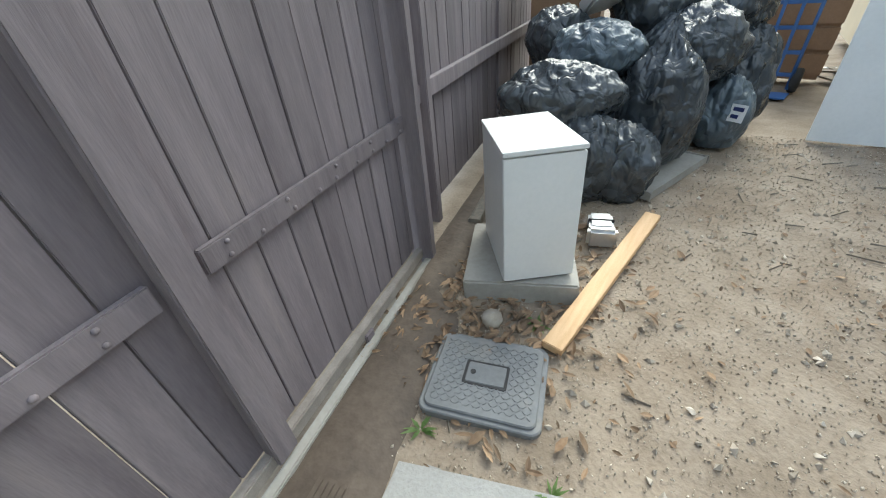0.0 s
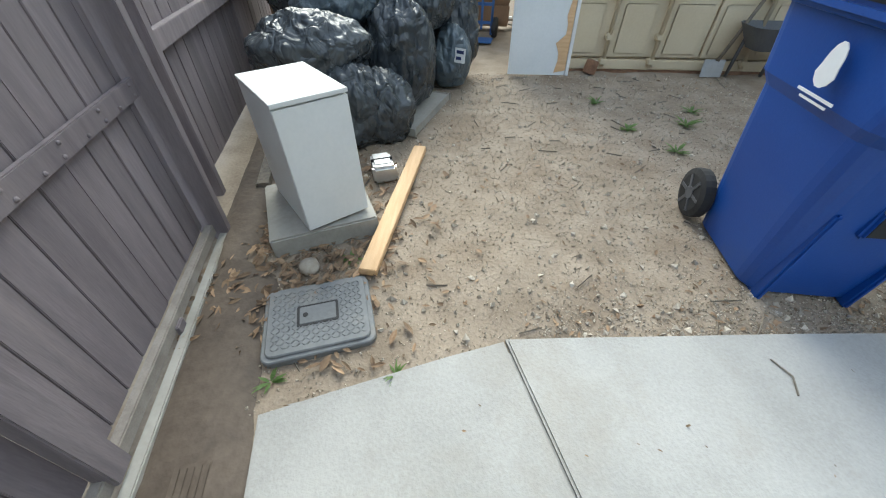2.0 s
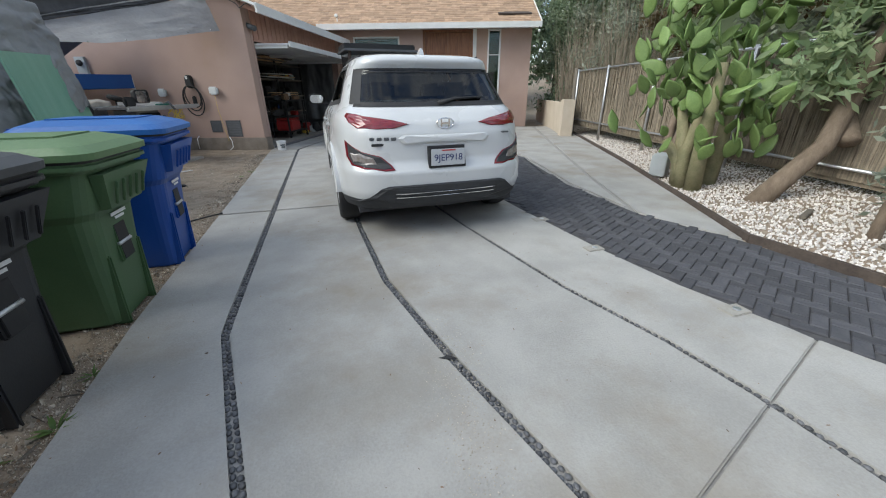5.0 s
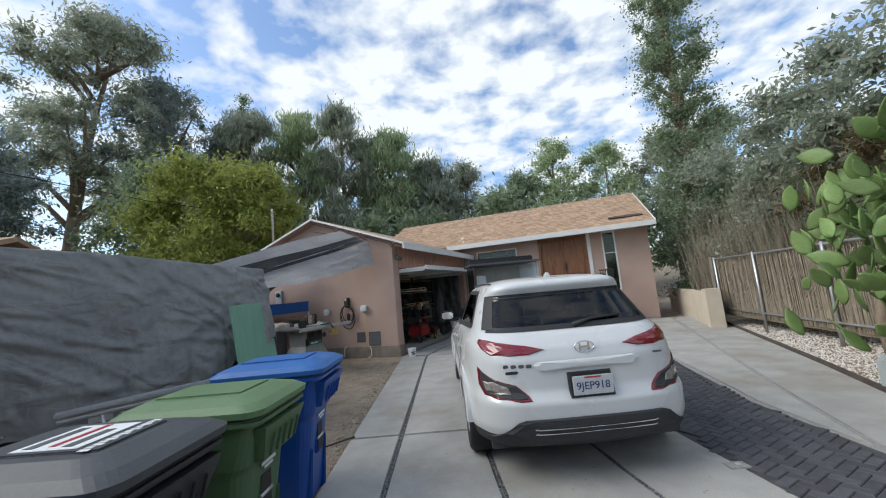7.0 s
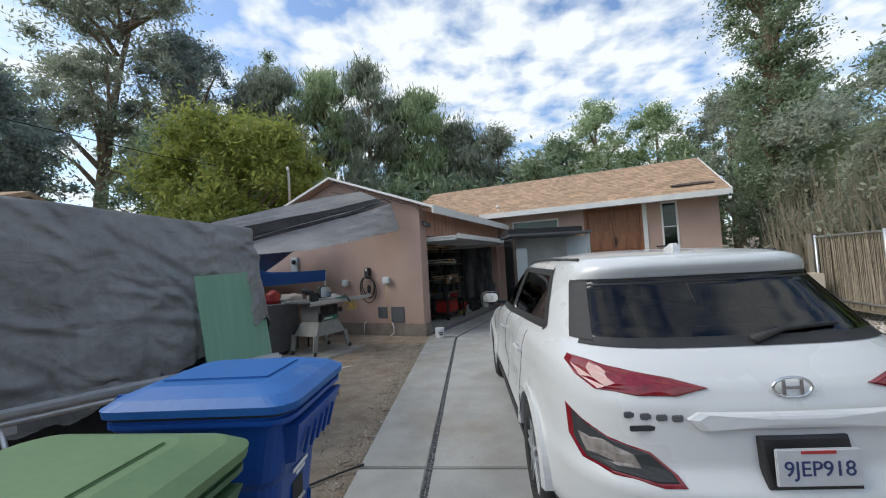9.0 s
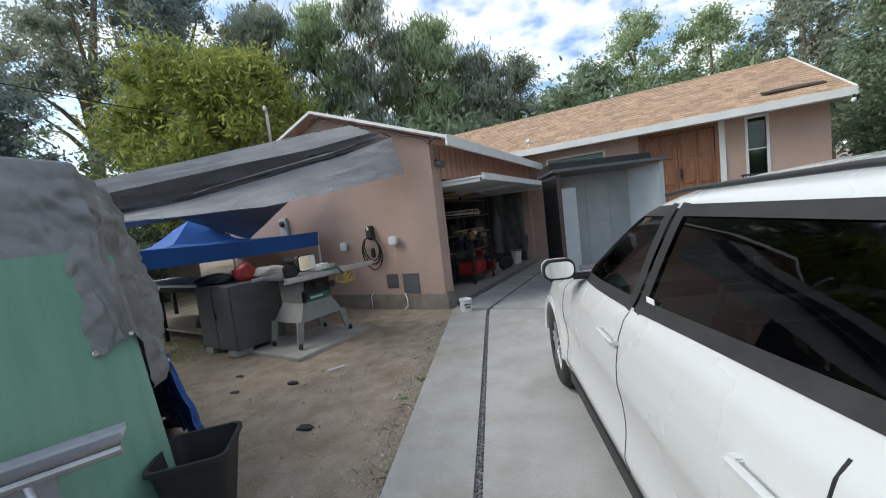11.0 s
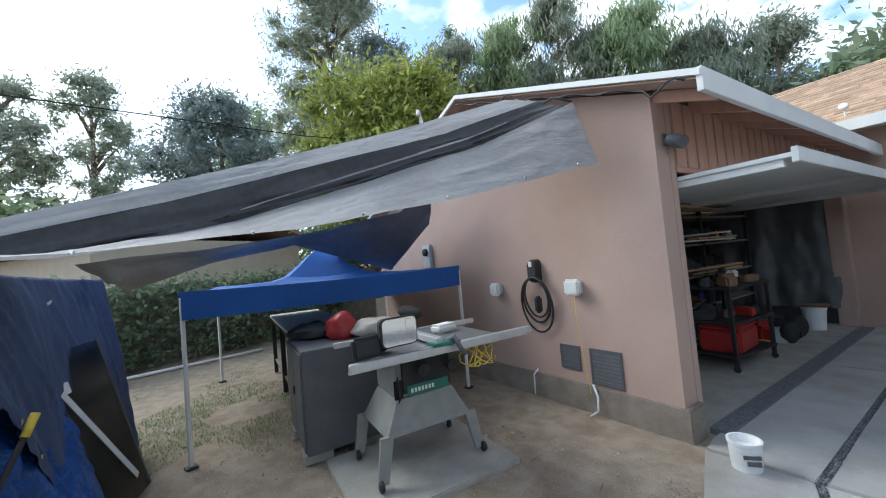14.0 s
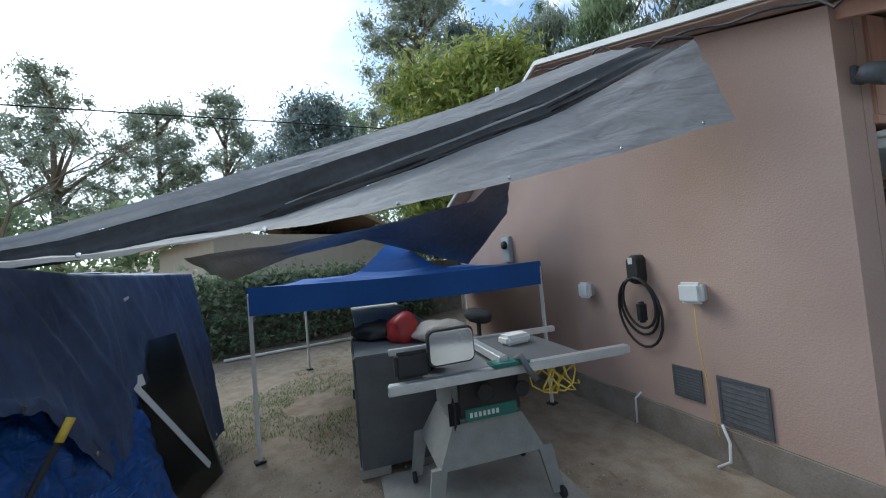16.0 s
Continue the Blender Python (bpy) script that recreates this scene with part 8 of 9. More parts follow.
part("right_door", boxes((-0.55, 0.0, -0.015, 0.015, 0.12, H2 - 0.05), bevel=0.004, m=pose(W2 - 0.03, 0.0, 0, 0, 0, -52)), GREYDOOR, mc, "pale grey door leaf standing open")
part("door_stop", boxes((-0.2, -0.12, -0.03, -0.015, 0.3, 0.34), m=pose(W2 - 0.03, 0.0, 0, 0, 0, -52)), BLACK, mc)

# ---- things on the porch ----
for k in range(18):
    x, y = 4.35 + rm.random() * 1.1, 12.55 + rm.uniform(-0.25, 0.3) - 0.28 * (k % 6) * 0.2
    z = 0.40 + 0.13 * (k // 6) + 0.02
    mt = (BINBLUE, BINBLUE, YELLOW, BLACK, BINBLUE, SAWGREEN)[k % 6]
    bm = boxes((-0.16, 0.16, -0.11, 0.11, 0, 0.10), (-0.06, 0.06, -0.02, 0.02, 0.10, 0.125), bevel=0.015, m=pose(x, y, z, 0, 0, -19 + rm.uniform(-12, 12)))
    tagged(part("parts_case", bm, mt), "blue and yellow plastic parts case stacked by the porch", "parts case", group="cases stacked by the porch")
bm = boxes((4.2, 5.7, 12.0, 13.0, -0.05, 0.41), bevel=0.01)
tagged(part("porch_table", bm, OLDCONC), "low grey platform carrying stacked cases", "platform")
st_ = bmesh.new()
lathe(st_, [(0.12, 0.0), (0.12, 0.06), (0.08, 0.10), (0.10, 0.2), (0.09, 0.32), (0.05, 0.38), (0.07, 0.44), (0.05, 0.52), (0.01, 0.55)], 18, pose(4.5, 12.75, 0.78))
tagged(part("garden_statue", st_, PLANTER, smooth=True), "small pale stone garden statue by the entry door", "statue")
rl = thing("porch_railing", "dark metal railing beside the entry door", "railing", B)
for k in range(8):
    part("baluster", boxes((5.05 + k * 0.055, 5.07 + k * 0.055, 4.9, 4.92, 0.8, 1.7)), BLACK, rl)
part("handrail", boxes((5.02, 5.48, 4.88, 4.94, 1.7, 1.74), bevel=0.005), BLACK, rl)

# ---- caps in the paving ----
for x, y in ((3.60, 2.50), (3.42, 3.52), (3.40, 4.30)):
    cp = thing("valve_cap", "small round metal cap in a mortar patch", "valve cap", pose(x, y, 0.006), group="valve caps")
    part("patch", boxes((-0.09, 0.06, -0.05, 0.05, -0.01, 0.006), bevel=0.004), OLDCONC, cp)
    part("cap", lathe(bmesh.new(), [(0.022, 0.0), (0.022, 0.010), (0.016, 0.012)], 18), ALU, cp)
leafc = bmesh.new()
rings(leafc, [[(-0.05, 0.0, 0.006), (0.0, 0.012, 0.014), (0.05, 0.0, 0.007), (0.0, -0.010, 0.006)], [(-0.045, 0.0, 0.008), (0.0, 0.01, 0.017), (0.045, 0.0, 0.010), (0.0, -0.008, 0.009)]])
tagged(part("fallen_leaf", leafc, BLACK), "dark curled leaf lying on the concrete", "leaf").matrix_basis = pose(1.86, 2.62, 0.0, 0, 0, -20)
tw = tube(bmesh.new(), [(0.44, 1.95, 0.007), (0.50, 1.98, 0.010), (0.56, 1.96, 0.007)], 0.003, 5)
tagged(part("twig", tw, WEATHERED), "thin dark twig on the concrete", "twig")
wc = tube(bmesh.new(), [(-0.35, 5.0, 0.01), (-0.1, 5.25, 0.008), (0.1, 5.42, 0.012), (0.27, 5.55, 0.012)], 0.008, 6)
tagged(part("black_cable", wc, BLACK, smooth=True), "black cable running over the dirt", "cable")
for k, (x, y, s) in enumerate(((-1.9, 7.35, 0.13), (-1.75, 7.9, 0.05), (-1.2, 8.05, 0.06), (-2.0, 8.3, 0.05), (-0.6, 7.2, 0.07))):
    lump("dark_scrap", "dark scrap lying on the bare dirt", "scrap", x, y, -0.02, (s, s * 0.5, s * 0.4), BLACK, 40 + k, Matrix.Identity(4))
tagged(part("white_stick", boxes((-0.09, 0.09, -0.012, 0.012, 0, 0.012), bevel=0.003, m=pose(-0.85, 8.35, 0.0, 0, 0, 40)), PAPER), "broken white stick on the dirt", "stick")


# ---- plants ----
def leaves(n, clumps, size, seed, droop=0.0, long=1.0):
    """Leaf quads round clump centres (x, y, z, radius): verts and faces."""
    r = np.random.default_rng(seed)
    cl = np.array(clumps, float)
    vol = cl[:, 3] ** 2
    idx = r.choice(len(cl), n, p=vol / vol.sum())
    d = r.normal(size=(n, 3))
    d /= np.linalg.norm(d, axis=1, keepdims=True)
    rad = cl[idx, 3] * np.abs(r.normal(0.0, 0.62, n)) ** 0.8
    c = cl[idx, :3] + d * rad[:, None] * np.array([1, 1, 0.8])
    a = r.normal(size=(n, 3))
    a[:, 2] -= droop * 2
    a /= np.linalg.norm(a, axis=1, keepdims=True)
    b = np.cross(a, r.normal(size=(n, 3)))
    b /= np.linalg.norm(b, axis=1, keepdims=True)
    s = size * r.uniform(0.6, 1.3, n)[:, None]
    p = np.stack([c - a * s * long, c + b * s * 0.45, c + a * s * long, c - b * s * 0.45], 1).reshape(-1, 3)
    f = np.arange(4 * n).reshape(n, 4)
    return p.tolist(), f.tolist()


def tree(label, base, top, spread, crown_low, leaf, n, size, seed, lean=(0, 0), nclump=40, droop=0.0, long=1.0, shape="round", name="tree", trunk_r=None, clump_r=None):
    r = random.Random(seed)
    t = thing(name, label, "tree", pose(base[0], base[1], base[2]), group="trees round the yard")
    h = top - base[2]
    tr = trunk_r or 0.02 * h + 0.05
    low = crown_low - base[2]
    clumps, limbs = [], bmesh.new()
    stem = [(lean[0] * q * q * 1.0, lean[1] * q * q, h * 0.9 * q) for q in (0, 0.2, 0.4, 0.6, 0.8, 1.0)]
    tube(limbs, stem, [tr * (1 - 0.85 * k / 5) for k in range(6)], 9)
    for k in range(int(nclump * 2.3)):
        q = r.random()
        a = r.uniform(0, 2 * math.pi)
        if shape == "round":
            w = math.sin(math.pi * min(0.98, 0.12 + 0.85 * q)) ** 0.6
        elif shape == "cone":
            w = max(0.05, 1 - q) ** 0.8
        elif shape == "column":
            w = 0.95 if q < 0.85 else 0.5
        else:
            w = 1 - 0.45 * q
        rad = spread * w * (r.random() ** 0.45)
        z = low + (h - low) * q
        sx, sy = lean[0] * (z / h) ** 2, lean[1] * (z / h) ** 2
        c = (sx + rad * math.cos(a), sy + rad * math.sin(a), z)
        cr = 0.85 * (clump_r or spread * 0.30) * r.uniform(0.5, 1.35)
        clumps.append((*c, cr))
        if k % 5 == 0:
            z0 = max(low * 0.6, z - rad * 0.9 - 0.3)
            tube(limbs, [(lean[0] * (z0 / h) ** 2, lean[1] * (z0 / h) ** 2, z0), ((c[0] + sx) / 2, (c[1] + sy) / 2, (z + z0) / 2 + 0.1), c], [tr * 0.4, tr * 0.25, tr * 0.06], 5)
    part("trunk", limbs, BARK, t, smooth=True)
    v, f = leaves(int(n * 2.6), clumps, size * 0.68, seed, droop, long)
    raw("crown", v, f, leaf, t, kind="stuff")
    return t


tree("tall grey-green eucalyptus with an open crown", (-20.4, 22.3, 0.5), 20.8, 4.6, 9.5, LEAFGREY, 13000, 0.16, 1, lean=(1.5, 1.2), nclump=46, long=1.5, clump_r=1.25)
tree("dark broad eucalyptus behind the yard", (-16.8, 25.6, 0.8), 17.5, 3.6, 8, LEAFBLUE, 9000, 0.16, 2, nclump=36, long=1.4, clump_r=1.1)
tree("round yellow-green shade tree behind the garage", (-6.6, 14.6, 0.0), 6.9, 3.0, 2.2, LEAFYELLOW, 26000, 0.085, 3, nclump=70, long=1.6, clump_r=0.75)
for k, (x, y, z, w) in enumerate(((-11.6, 26.3, 15.6, 2.3), (-8.6, 27.8, 16.3, 2.4), (-5.6, 28.5, 16.5, 2.6), (-2.2, 29.4, 14.4, 2.2), (0.7, 30.4, 12.2, 2.3), (-13.5, 27.6, 14.0, 2.0))):
    tree("weeping pepper tree with hanging grey-green foliage", (x, y, 1.0), z, w, 3.0, LEAFMID if k % 2 else LEAFGREY, 12000, 0.13, 20 + k, nclump=60, droop=1.2, long=2.6, shape="column", clump_r=0.95)
tree("narrow dark conifer among the far trees", (-13.4, 28.9, 1.0), 18.4, 1.9, 6, LEAFDARK, 6000, 0.13, 31, nclump=34, long=1.4, shape="cone", clump_r=0.7)
for k, (x, y, z, w, lf) in enumerate(((3.9, 31.4, 12.0, 1.8, LEAFGREY), (6.2, 31.5, 9.3, 2.0, LEAFMID), (8.5, 30.6, 10.3, 1.9, LEAFDARK), (11.0, 30.0, 12.8, 2.6, LEAFMID), (14.6, 28.6, 11.6, 2.6, LEAFMID), (18.2, 27.0, 11.6, 2.8, LEAFGREY), (21.8, 26.5, 12.6, 3.0, LEAFDARK), (26, 25, 12.5, 3.0, LEAFDARK))):
    tree("distant green tree beyond the house roof", (x, y, 1.0), z, w, 3.2, lf, 7500, 0.15, 40 + k, nclump=42, long=1.2, clump_r=0.95)
for k, (x, y, z) in enumerate(((25.2, 36.4, 15.4), (26.6, 36.0, 14.6), (23.9, 37.0, 13.6))):
    tree("slim dark cypress on the far slope", (x, y, 2.0), z, 0.8, 3, LEAFDARK, 2500, 0.16, 55 + k, nclump=24, shape="column", clump_r=0.5)
for k, (x, y, z, w, lf) in enumerate(((-24.6, 4.4, 12.4, 2.6, LEAFGREY), (-24.8, 8.4, 11.8, 2.2, LEAFGREY), (-24.4, 11.6, 12.8, 2.0, LEAFGREY), (-22.5, 18.5, 12.5, 3.0, LEAFMID), (-26, 0.2, 10.5, 2.8, LEAFGREY))):
    tree("airy light green tree against the bright sky", (x, y, 0.5), z, w, 4.5, lf, 4200, 0.14, 60 + k, nclump=30, long=1.5, clump_r=0.85)
tree("dark dense tree beyond the yard wall", (-16.6, 14.4, 0.2), 9.6, 2.8, 2.2, LEAFBLUE, 13000, 0.13, 71, nclump=50, long=1.3, clump_r=1.0)
tree("dark dense tree beyond the yard wall", (-13.0, 19.6, 0.2), 9.0, 3.0, 2.0, LEAFDARK, 11000, 0.13, 72, nclump=50, long=1.3, clump_r=1.0)
tree("tall ivy-clad cypress beside the house", (10.6, 14.2, 0.2), 17.5, 1.0, 0.5, LEAFDARK, 30000, 0.08, 73, nclump=150, long=1.1, shape="column", clump_r=0.6, trunk_r=0.3)
# bare twigs on the left
bare = thing("bare_tree", "leafless twiggy tree against the bright sky", "tree", pose(-19.4, 3.4, 0.3), group="trees round the yard")
bm = bmesh.new()
rb = random.Random(5)


def branch(p, d, ln, r, depth):
    q = p + d * ln
    tube(bm, [p, (p + q) / 2 + Vector((rb.gauss(0, 0.04), rb.gauss(0, 0.04), 0)) * ln, q], [r, r * 0.8, r * 0.6], 5, cap=False)
    if depth:
        for _ in range(3 if depth > 1 else 4):
            branch(q, (d + Vector((rb.gauss(0, 0.45), rb.gauss(0, 0.45), rb.gauss(0.1, 0.25)))).normalized(), ln * rb.uniform(0.6, 0.85), r * 0.6, depth - 1)


branch(Vector((0, 0, 0)), Vector((0, 0, 1)), 2.6, 0.13, 5)
part("branch_tangle", bm, BARK, bare)
# understorey that closes the view behind the buildings
v, f = leaves(30000, [(x, 25.5 + 2.5 * math.sin(x * 0.9), 2.0 + 2.4 * abs(math.sin(x * 0.7 + 1)) + z0, 1.7) for x in np.arange(-17, 27, 1.3) for z0 in (0, 2.2)], 0.17, 81, long=1.3)
tagged(raw("far_bushes", v, f, LEAFDARK), "dark far bushes under the trees behind the house", "bushes", kind="stuff")
v, f = leaves(14000, [(-21 + 0.5 * math.sin(y), y, 1.5 + 1.6 * abs(math.sin(y * 0.6)) + z0, 1.5) for y in np.arange(-2, 23, 1.3) for z0 in (0, 1.8)], 0.17, 82, long=1.3)
tagged(raw("side_bushes", v, f, LEAFMID), "far bushes beyond the side of the yard", "bushes", kind="stuff")
# ivy hedge behind the canopy, on a wall
hw_ = thing("hedge", "ivy-covered wall at the back of the yard", "hedge", kind="structure")
part("wall", boxes((-9.4, -9.2, 5.0, 16.0, -0.1, 1.7)), STUCCOBASE, hw_)
v, f = leaves(16000, [(-9.0 + 0.15 * math.sin(y * 3), y, z, 0.42) for y in np.arange(5.2, 14.5, 0.33) for z in (0.3, 0.75, 1.2, 1.6)], 0.075, 83, long=0.9)
raw("ivy", v, f, LEAFDARK, hw_, kind="stuff")
tagged(part("white_post", tube(bmesh.new(), [(-8.4, 8.8, 0.03), (-7.9, 11.3, 0.04)], 0.03, 8), TRIM, smooth=True), "white post lying on the ground by the hedge", "post")
nb = thing("neighbour_house", "tan neighbouring house with a low gable roof", "house", pose(-14.5, 11.5, 0, 0, 0, 10), kind="structure")
part("wall", boxes((-3, 3, -3, 3, 0, 2.9)), PLANTER, nb)
bm = bmesh.new()
rings(bm, [[(-3.4, -3.5, 2.85), (3.4, -3.5, 2.85), (3.4, 0.0, 4.1), (-3.4, 0.0, 4.1)], [(-3.4, -3.5, 2.98), (3.4, -3.5, 2.98), (3.4, 0.0, 4.25), (-3.4, 0.0, 4.25)]])
part("roof", bm, SHINGLE, nb)
bm = bmesh.new()
rings(bm, [[(-3.4, 3.5, 2.85), (3.4, 3.5, 2.85), (3.4, 0.0, 4.1), (-3.4, 0.0, 4.1)], [(-3.4, 3.5, 2.98), (3.4, 3.5, 2.98), (3.4, 0.0, 4.25), (-3.4, 0.0, 4.25)]])
bmesh.ops.recalc_face_normals(bm, faces=bm.faces)
part("roof", bm, SHINGLE, nb)
# overhead line
pw = tube(bmesh.new(), [(-9.8, -4, 5.3), (-8.6, 5.97, 4.79), (-7.45, 12.42, 5.07), (-6, 22, 6.2)], 0.012, 5)
tagged(part("power_line", pw, BLACK), "thin black overhead power line", "power line", kind="structure")

# grass patch by the canopy
gr = random.Random(3)
v, f = [], []
for _ in range(16000):
    x, y = gr.gauss(-4.6, 1.1), gr.gauss(8.9, 1.0)
    if y > 10.8 or x > -2.6 or fbm(x * 0.9, y * 0.9, 2) < -0.05:
        continue
    a, hgt = gr.uniform(0, 6.3), gr.uniform(0.015, 0.04)
    b0, z = len(v), -0.01
    dx, dy = math.cos(a), math.sin(a)
    v += [(x - dx * 0.0035, y - dy * 0.0035, z), (x + dx * 0.0035, y + dy * 0.0035, z), (x + dy * 0.02, y - dx * 0.02, z + hgt)]
    f.append((b0, b0 + 1, b0 + 2))
tagged(raw("grass", v, f, WEED), "thin worn grass on the dirt under the canopy", "grass", kind="stuff")

# ---- right side: wall, fence, reeds, cactus ----
lw = thing("low_wall", "low cream stucco wall with an end pier beside the house", "wall", kind="structure")
part("wall", boxes((0.0, 6.0, -0.1, 0.1, -0.1, 0.85), bevel=0.01, m=pose(8.05, 10.75, 0, 0, 0, 66)), PLANTER, lw)
part("pier", boxes((-0.35, 0.05, -0.16, 0.16, -0.1, 0.95), bevel=0.01, m=pose(8.05, 10.75, 0, 0, 0, 66)), PLANTER, lw)


def fence_x(y):
    return 7.5 + (y - 7.3) * 0.256


rf = thing("side_fence", "wire fence backed with grey reed screen, on steel posts", "fence", kind="structure")
for y in (3.0, 5.2, 7.3, 9.2, 10.9):
    x = fence_x(y)
    part("post", tube(bmesh.new(), [(x, y, 0.0), (x, y, 1.72)], 0.028, 8), ALU, rf, smooth=True)
p0, p1 = (fence_x(2.0), 2.0), (fence_x(11.0), 11.0)
for z in (0.42, 1.68):
    part("rail", tube(bmesh.new(), [(*p0, z), (*p1, z)], 0.018, 8), ALU, rf, smooth=True)
part("end_post", boxes((-0.06, 0.06, -0.06, 0.06, 0.0, 1.75), bevel=0.005, m=pose(*p1, 0)), WEATHERED, rf, "brown wooden end post")
v, f = [], []
for k in range(900):
    y = 2.0 + 9.0 * k / 900 + rnd.uniform(-0.005, 0.005)
    x = fence_x(y) + 0.05 + rnd.uniform(0, 0.02)
    w, top = rnd.uniform(0.004, 0.008), 1.62 + rnd.uniform(-0.06, 0.06)
    b0 = len(v)
    tx, ty = rnd.gauss(0, 0.015), rnd.gauss(0, 0.02)
    v += [(x - w, y - w, 0.3), (x - w, y + w, 0.3), (x + w, y, 0.3), (x - w + tx, y - w + ty, top), (x - w + tx, y + w + ty, top), (x + w + tx, y + ty, top)]
    f += [(b0, b0 + 1, b0 + 4, b0 + 3), (b0 + 1, b0 + 2, b0 + 5, b0 + 4), (b0 + 2, b0, b0 + 3, b0 + 5)]
raw("reeds", v, f, REED, rf, "grey dry reed stems", kind="stuff")
part("backing", boxes((0.0, math.dist(p0, p1), -0.01, 0.0, 0.25, 1.55), m=pose(p0[0] + 0.09, p0[1], 0, 0, 0, math.degrees(math.atan2(p1[1] - p0[1], p1[0] - p0[0])))), REED, rf)
# tall dry canes behind the fence
v, f = [], []
for k in range(500):
    y = rnd.uniform(7.5, 13.2)
    x = fence_x(y) + 0.25 + rnd.uniform(0, 0.6)
    w, ln = rnd.uniform(0.006, 0.014), rnd.uniform(1.8, 3.4)
    tx, ty = rnd.gauss(0, 0.28), rnd.gauss(0, 0.35)
    b0 = len(v)
    v += [(x - w, y, 0.4), (x + w, y - w, 0.4), (x, y + w, 0.4), (x + tx, y + ty, 0.4 + ln)]
    f += [(b0, b0 + 1, b0 + 3), (b0 + 1, b0 + 2, b0 + 3), (b0 + 2, b0, b0 + 3)]
tagged(raw("dry_canes", v, f, REED), "tall dry bare canes behind the side fence", "canes", kind="stuff")
rr = random.Random(17)
sh = [(fence_x(y) + 0.7 + rr.uniform(0, 0.9), y + rr.uniform(-0.3, 0.3), rr.uniform(2.0, 5.2) - (0.35 * (13 - y) if y > 10.5 else 0.0), rr.uniform(0.35, 0.7)) for y in np.arange(2.5, 13.5, 0.16)]
v, f = leaves(42000, sh, 0.06, 91, long=1.1)
tagged(raw("tall_shrub", v, f, LEAFGREY), "tall grey-green shrubs above the side fence", "shrub", kind="stuff")
sh2 = [(fence_x(y) + 0.4 + rr.uniform(0, 0.5), y, rr.uniform(1.9, 3.4), 0.35) for y in np.arange(3.5, 8.5, 0.35)]
v, f = leaves(4500, sh2, 0.05, 92, long=1.1)
tagged(raw("reddish_shrub", v, f, LEAFRED), "brownish red foliage tangled in the shrubs", "shrub", kind="stuff")
# Plain slab added behind the shrubs; its dark colour stands for deep shade.
part("backdrop_shade", boxes((0, 12.0, 0, 0.1, 0, 4.2), m=pose(fence_x(2.0) + 1.9, 2.0, 0, 0, 0, 75.6)), LEAFDARK, tagged(thing("dense_growth", "flat dark panel added as a shaded backdrop behind the shrubs", "hedge", kind="structure")))


def pad_mesh(seed):
    r = random.Random(seed)
    bm = bmesh.new()
    bmesh.ops.create_icosphere(bm, subdivisions=2, radius=1.0)
    for v in bm.verts:
        q = (v.co.z + 1) / 2
        w = 0.30 + 0.70 * math.sin(math.pi * min(1, 0.12 + q * 0.88)) ** 0.8
        v.co = Vector((v.co.x * 0.066 * w * 1.25 * r.uniform(0.92, 1.08), v.co.y * 0.014 + 0.05 * (q - 0.5) ** 2, (v.co.z + 1) * 0.150))
    me = bpy.data.meshes.new("pad")
    bm.to_mesh(me)
    bm.free()
    me.materials.append(CACTUS)
    me.polygons.foreach_set("use_smooth", [True] * len(me.polygons))
    return me


cactus = thing("prickly_pear", "large prickly pear cactus with broad green pads", "cactus", pose(5.95, 4.75, 0.10))
pads = [pad_mesh(s) for s in range(4)]
rc = random.Random(29)
STEM = mat("cactus_stem", (0.20, 0.19, 0.10), (0.29, 0.26, 0.15), scale=9, rough=0.85, bump=0.5)
tips = []
for k in range(26):
    a = rc.uniform(0, 6.28)
    x0, y0 = 0.16 * math.cos(a), 0.25 * math.sin(a)
    r1, h1 = rc.uniform(0.1, 0.62), rc.uniform(0.55, 2.2)
    end = Vector((r1 * math.cos(a), r1 * 1.35 * math.sin(a), h1))
    if k < 7:
        part("stem", tube(bmesh.new(), [(x0, y0, -0.1), (x0 * 1.4, y0 * 1.3, h1 * 0.3), end * 0.7], [0.10, 0.08, 0.05], 10), STEM, cactus, "thick woody cactus stem", smooth=True)
    tips.append(end)
for k in range(295):
    p = tips[k % len(tips)] + Vector((rc.gauss(0, 0.15), rc.gauss(0, 0.20), rc.gauss(0.02, 0.24)))
    p.z = max(0.35, p.z)
    ob = new("pad", pads[k % 4])
    s = rc.uniform(0.62, 1.15)
    ob.matrix_basis = Matrix.Translation(p) @ Euler((rc.gauss(0, 0.5), rc.gauss(0, 0.6), rc.uniform(0, 6.3))).to_matrix().to_4x4() @ Matrix.Diagonal((s, s, s, 1))
    ob.parent = cactus
ole = thing("broadleaf_shrub", "dense glossy green shrub on a thick leaning trunk", "shrub", pose(6.2, 3.75, 0.10))
part("trunk", tube(bmesh.new(), [(-0.37, 0.22, -0.1), (-0.15, 0.12, 0.22), (0.08, 0.02, 0.55), (0.22, 0.02, 1.05), (0.3, 0.0, 1.7)], [0.11, 0.10, 0.09, 0.085, 0.06], 12), BARK, ole, smooth=True)
part("limb", tube(bmesh.new(), [(0.2, -0.1, 0.6), (0.55, 0.25, 1.0), (0.6, 0.5, 1.6)], [0.09, 0.07, 0.05], 10), BARK, ole, smooth=True)
for dx, dy in ((0.35, -0.55), (0.55, -0.35), (0.15, -0.75)):
    part("stake", tube(bmesh.new(), [(dx, dy, -0.1), (dx + 0.12, dy - 0.08, 1.6)], 0.022, 6), WEATHERED, ole)
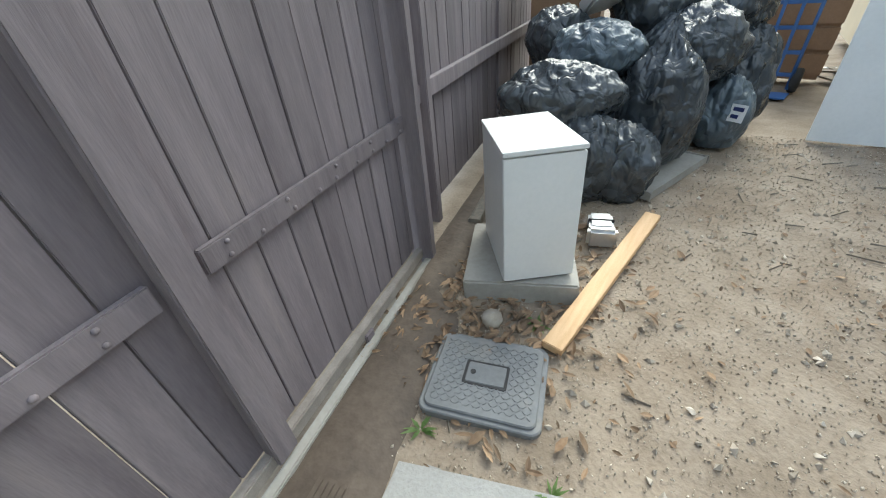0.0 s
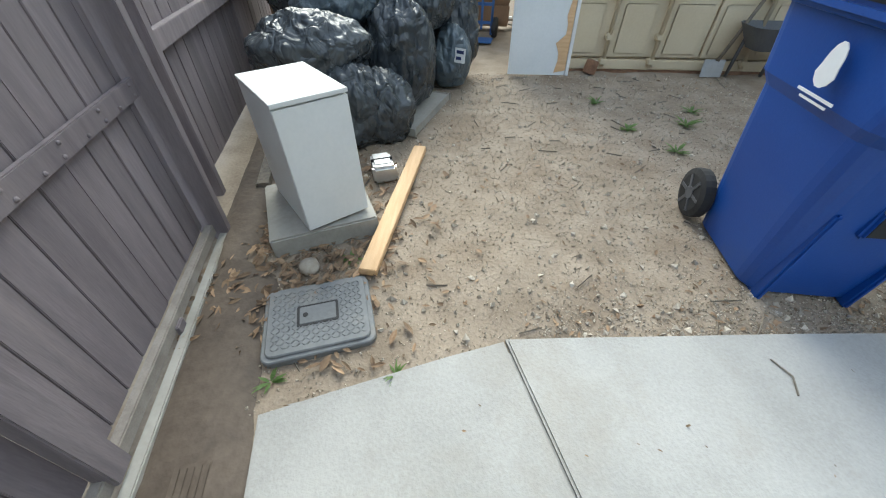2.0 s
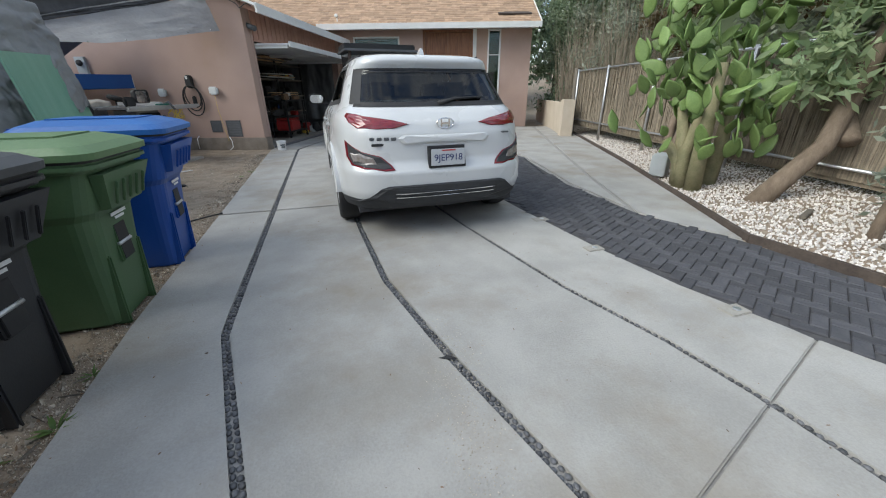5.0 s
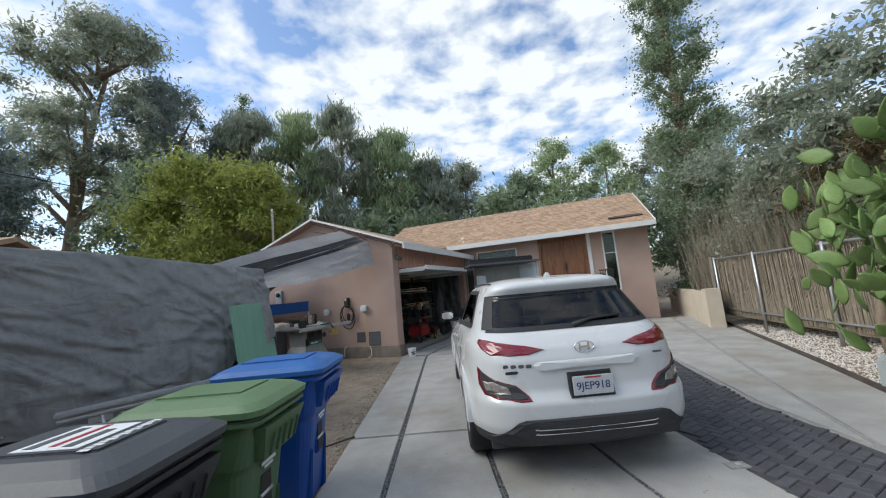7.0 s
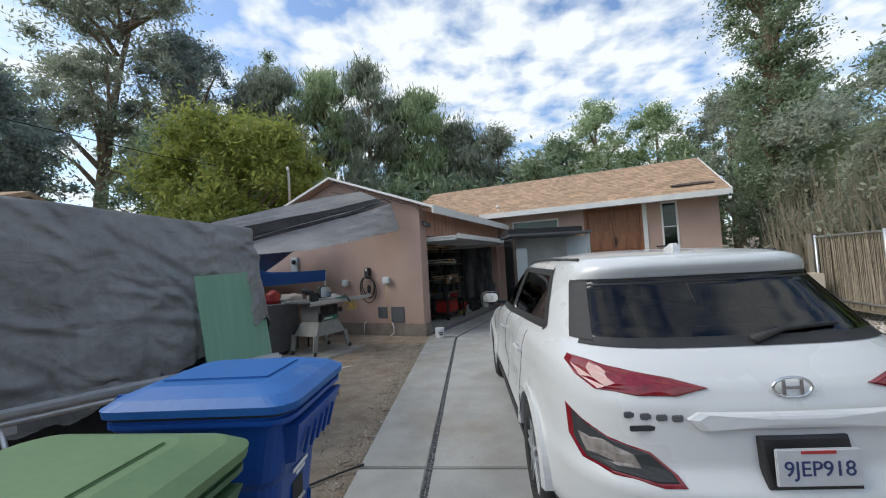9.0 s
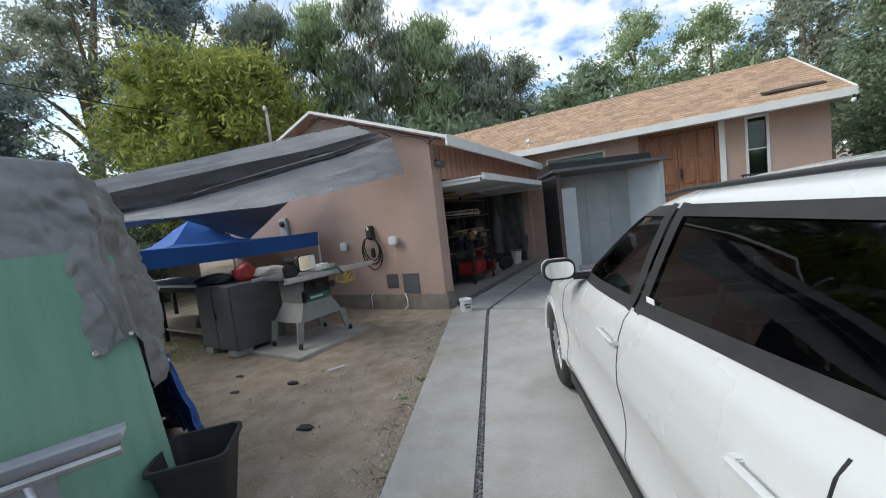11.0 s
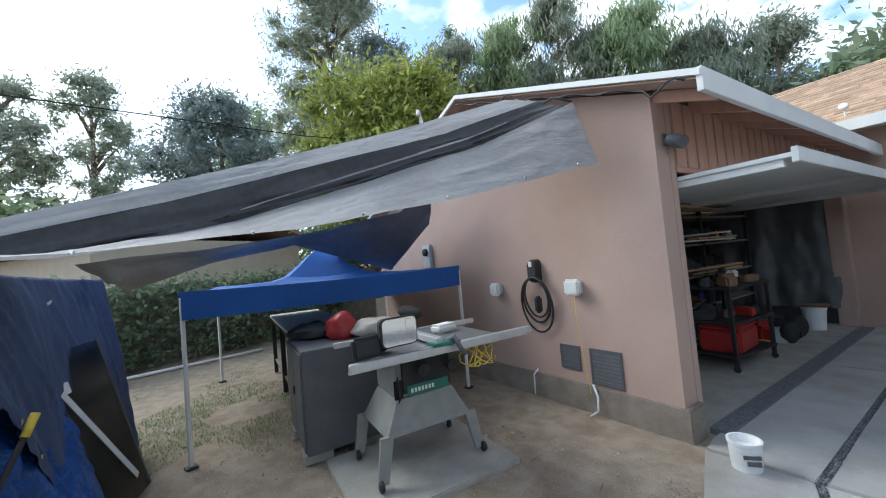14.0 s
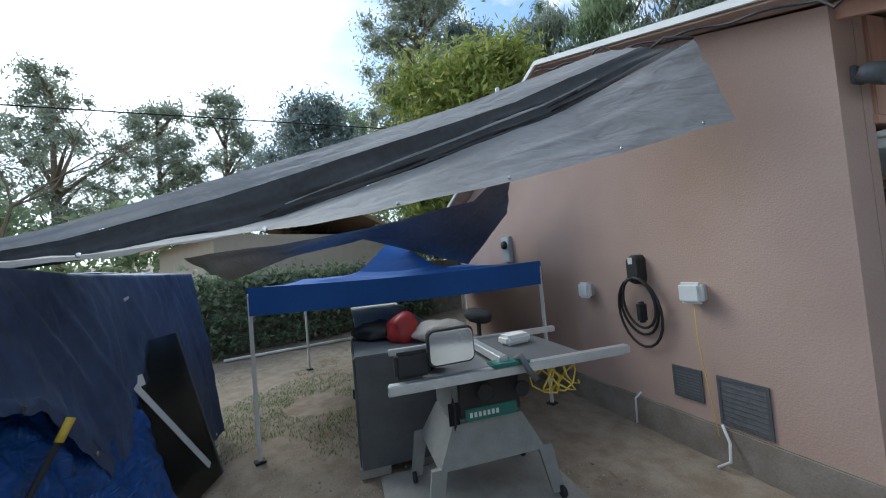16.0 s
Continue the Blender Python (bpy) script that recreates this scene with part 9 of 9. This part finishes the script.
v, f = leaves(9500, [(rr.uniform(-0.2, 1.0), rr.uniform(-1.5, 0.5), rr.uniform(1.1, 2.7), rr.uniform(0.18, 0.36)) for _ in range(60)], 0.055, 93, long=1.5)
raw("foliage", v, f, LEAFMID, ole, kind="stuff")
bush = thing("corner_shrub", "low shrub with round grey-green leaves in the gravel", "shrub", pose(5.55, 2.85, 0.05))
part("stem", tube(bmesh.new(), [(0, 0, -0.05), (0.05, 0.02, 0.3), (0.1, -0.05, 0.6)], [0.05, 0.04, 0.02], 8), BARK, bush, smooth=True)
v, f = leaves(700, [(rr.uniform(-0.1, 0.5), rr.uniform(-0.5, 0.2), rr.uniform(0.3, 0.95), 0.16) for _ in range(16)], 0.045, 94, long=1.0)
raw("foliage", v, f, LEAFGREY, bush, kind="stuff")
for k, (x, y, ln) in enumerate(((7.1, 6.3, 0.9), (6.5, 5.6, 0.7))):
    part("trunk", tube(bmesh.new(), [(0, 0, -0.1), (0.1, 0.15, ln * 0.5), (0.3, 0.25, ln)], [0.09, 0.07, 0.05], 9), BARK, thing("tree_stump", "short leaning bare trunk in the white gravel", "trunk", pose(x, y, 0.1)), smooth=True)
blk = tagged(part("grey_block", boxes((-0.13, 0.13, -0.10, 0.10, 0, 0.30), bevel=0.012, m=pose(6.05, 5.45, 0.04, 0, -4, 30)), GREYDOOR), "grey concrete block standing in the gravel", "block")
for x, y, ln, a in ((5.55, 4.9, 0.55, 95), (5.7, 3.4, 0.35, 20), (5.35, 2.6, 0.3, 60)):
    tagged(part("gravel_stick", boxes((-ln / 2, ln / 2, -0.025, 0.025, 0, 0.035), bevel=0.006, m=pose(x, y, ground_z(x, y) + 0.01, 0, 0, a)), WEATHERED), "weathered stick lying on the white gravel", "stick")
rg = thing("roof_spotlight", "small white spot lamp on the house roof edge", "lamp", B)
part("stem", tube(bmesh.new(), [(0.35, 5.25, 3.24), (0.35, 5.25, 3.40)], 0.015, 8), TRIM, rg, smooth=True)
part("head", lathe(bmesh.new(), [(0.02, -0.05), (0.05, -0.03), (0.055, 0.04), (0.04, 0.045)], 14, pose(0.35, 5.2, 3.44, 60, 0, 0)), TRIM, rg, smooth=True)
rbm = pose(6.15, 5.62, EAVE_Z + 0.05 + slope * (5.62 - EAVE_Y), math.degrees(math.atan(slope)), 0, 4)
tagged(part("roof_board", boxes((-0.55, 0.55, -0.07, 0.07, 0.012, 0.05), (-0.35, 0.5, 0.09, 0.16, 0.012, 0.035), bevel=0.006, m=B @ rbm), EDGING), "dark weathered board left lying on the shingles", "board")
bulb = thing("eave_bulb", "bare white bulb hanging at the house eave corner", "lamp", B)
part("socket", lathe(bmesh.new(), [(0.022, 0.0), (0.022, 0.06), (0.016, 0.07)], 14, pose(6.88, 5.02, 2.98)), BLACK, bulb, smooth=True)
part("glass", lathe(bmesh.new(), [(0.004, -0.085), (0.030, -0.07), (0.042, -0.04), (0.034, -0.012), (0.02, 0.0)], 16, pose(6.88, 5.02, 2.98)), PAPER, bulb, smooth=True)
cable_pts = []
for k in range(46):
    q = k / 45
    loop_ = 0.07 * math.sin(q * 40) * (1 if 0.28 < q < 0.42 or q > 0.9 else 0.12)
    cable_pts.append((-2.3 + 2.55 * q, -0.30 - 0.02 * math.cos(q * 40), 3.66 - 0.935 * q - 0.05 + loop_))
tagged(part("gable_cable", tube(bmesh.new(), cable_pts, 0.008, 6), BLACK, smooth=True), "black cable looped along the garage gable edge", "cable").matrix_basis = B
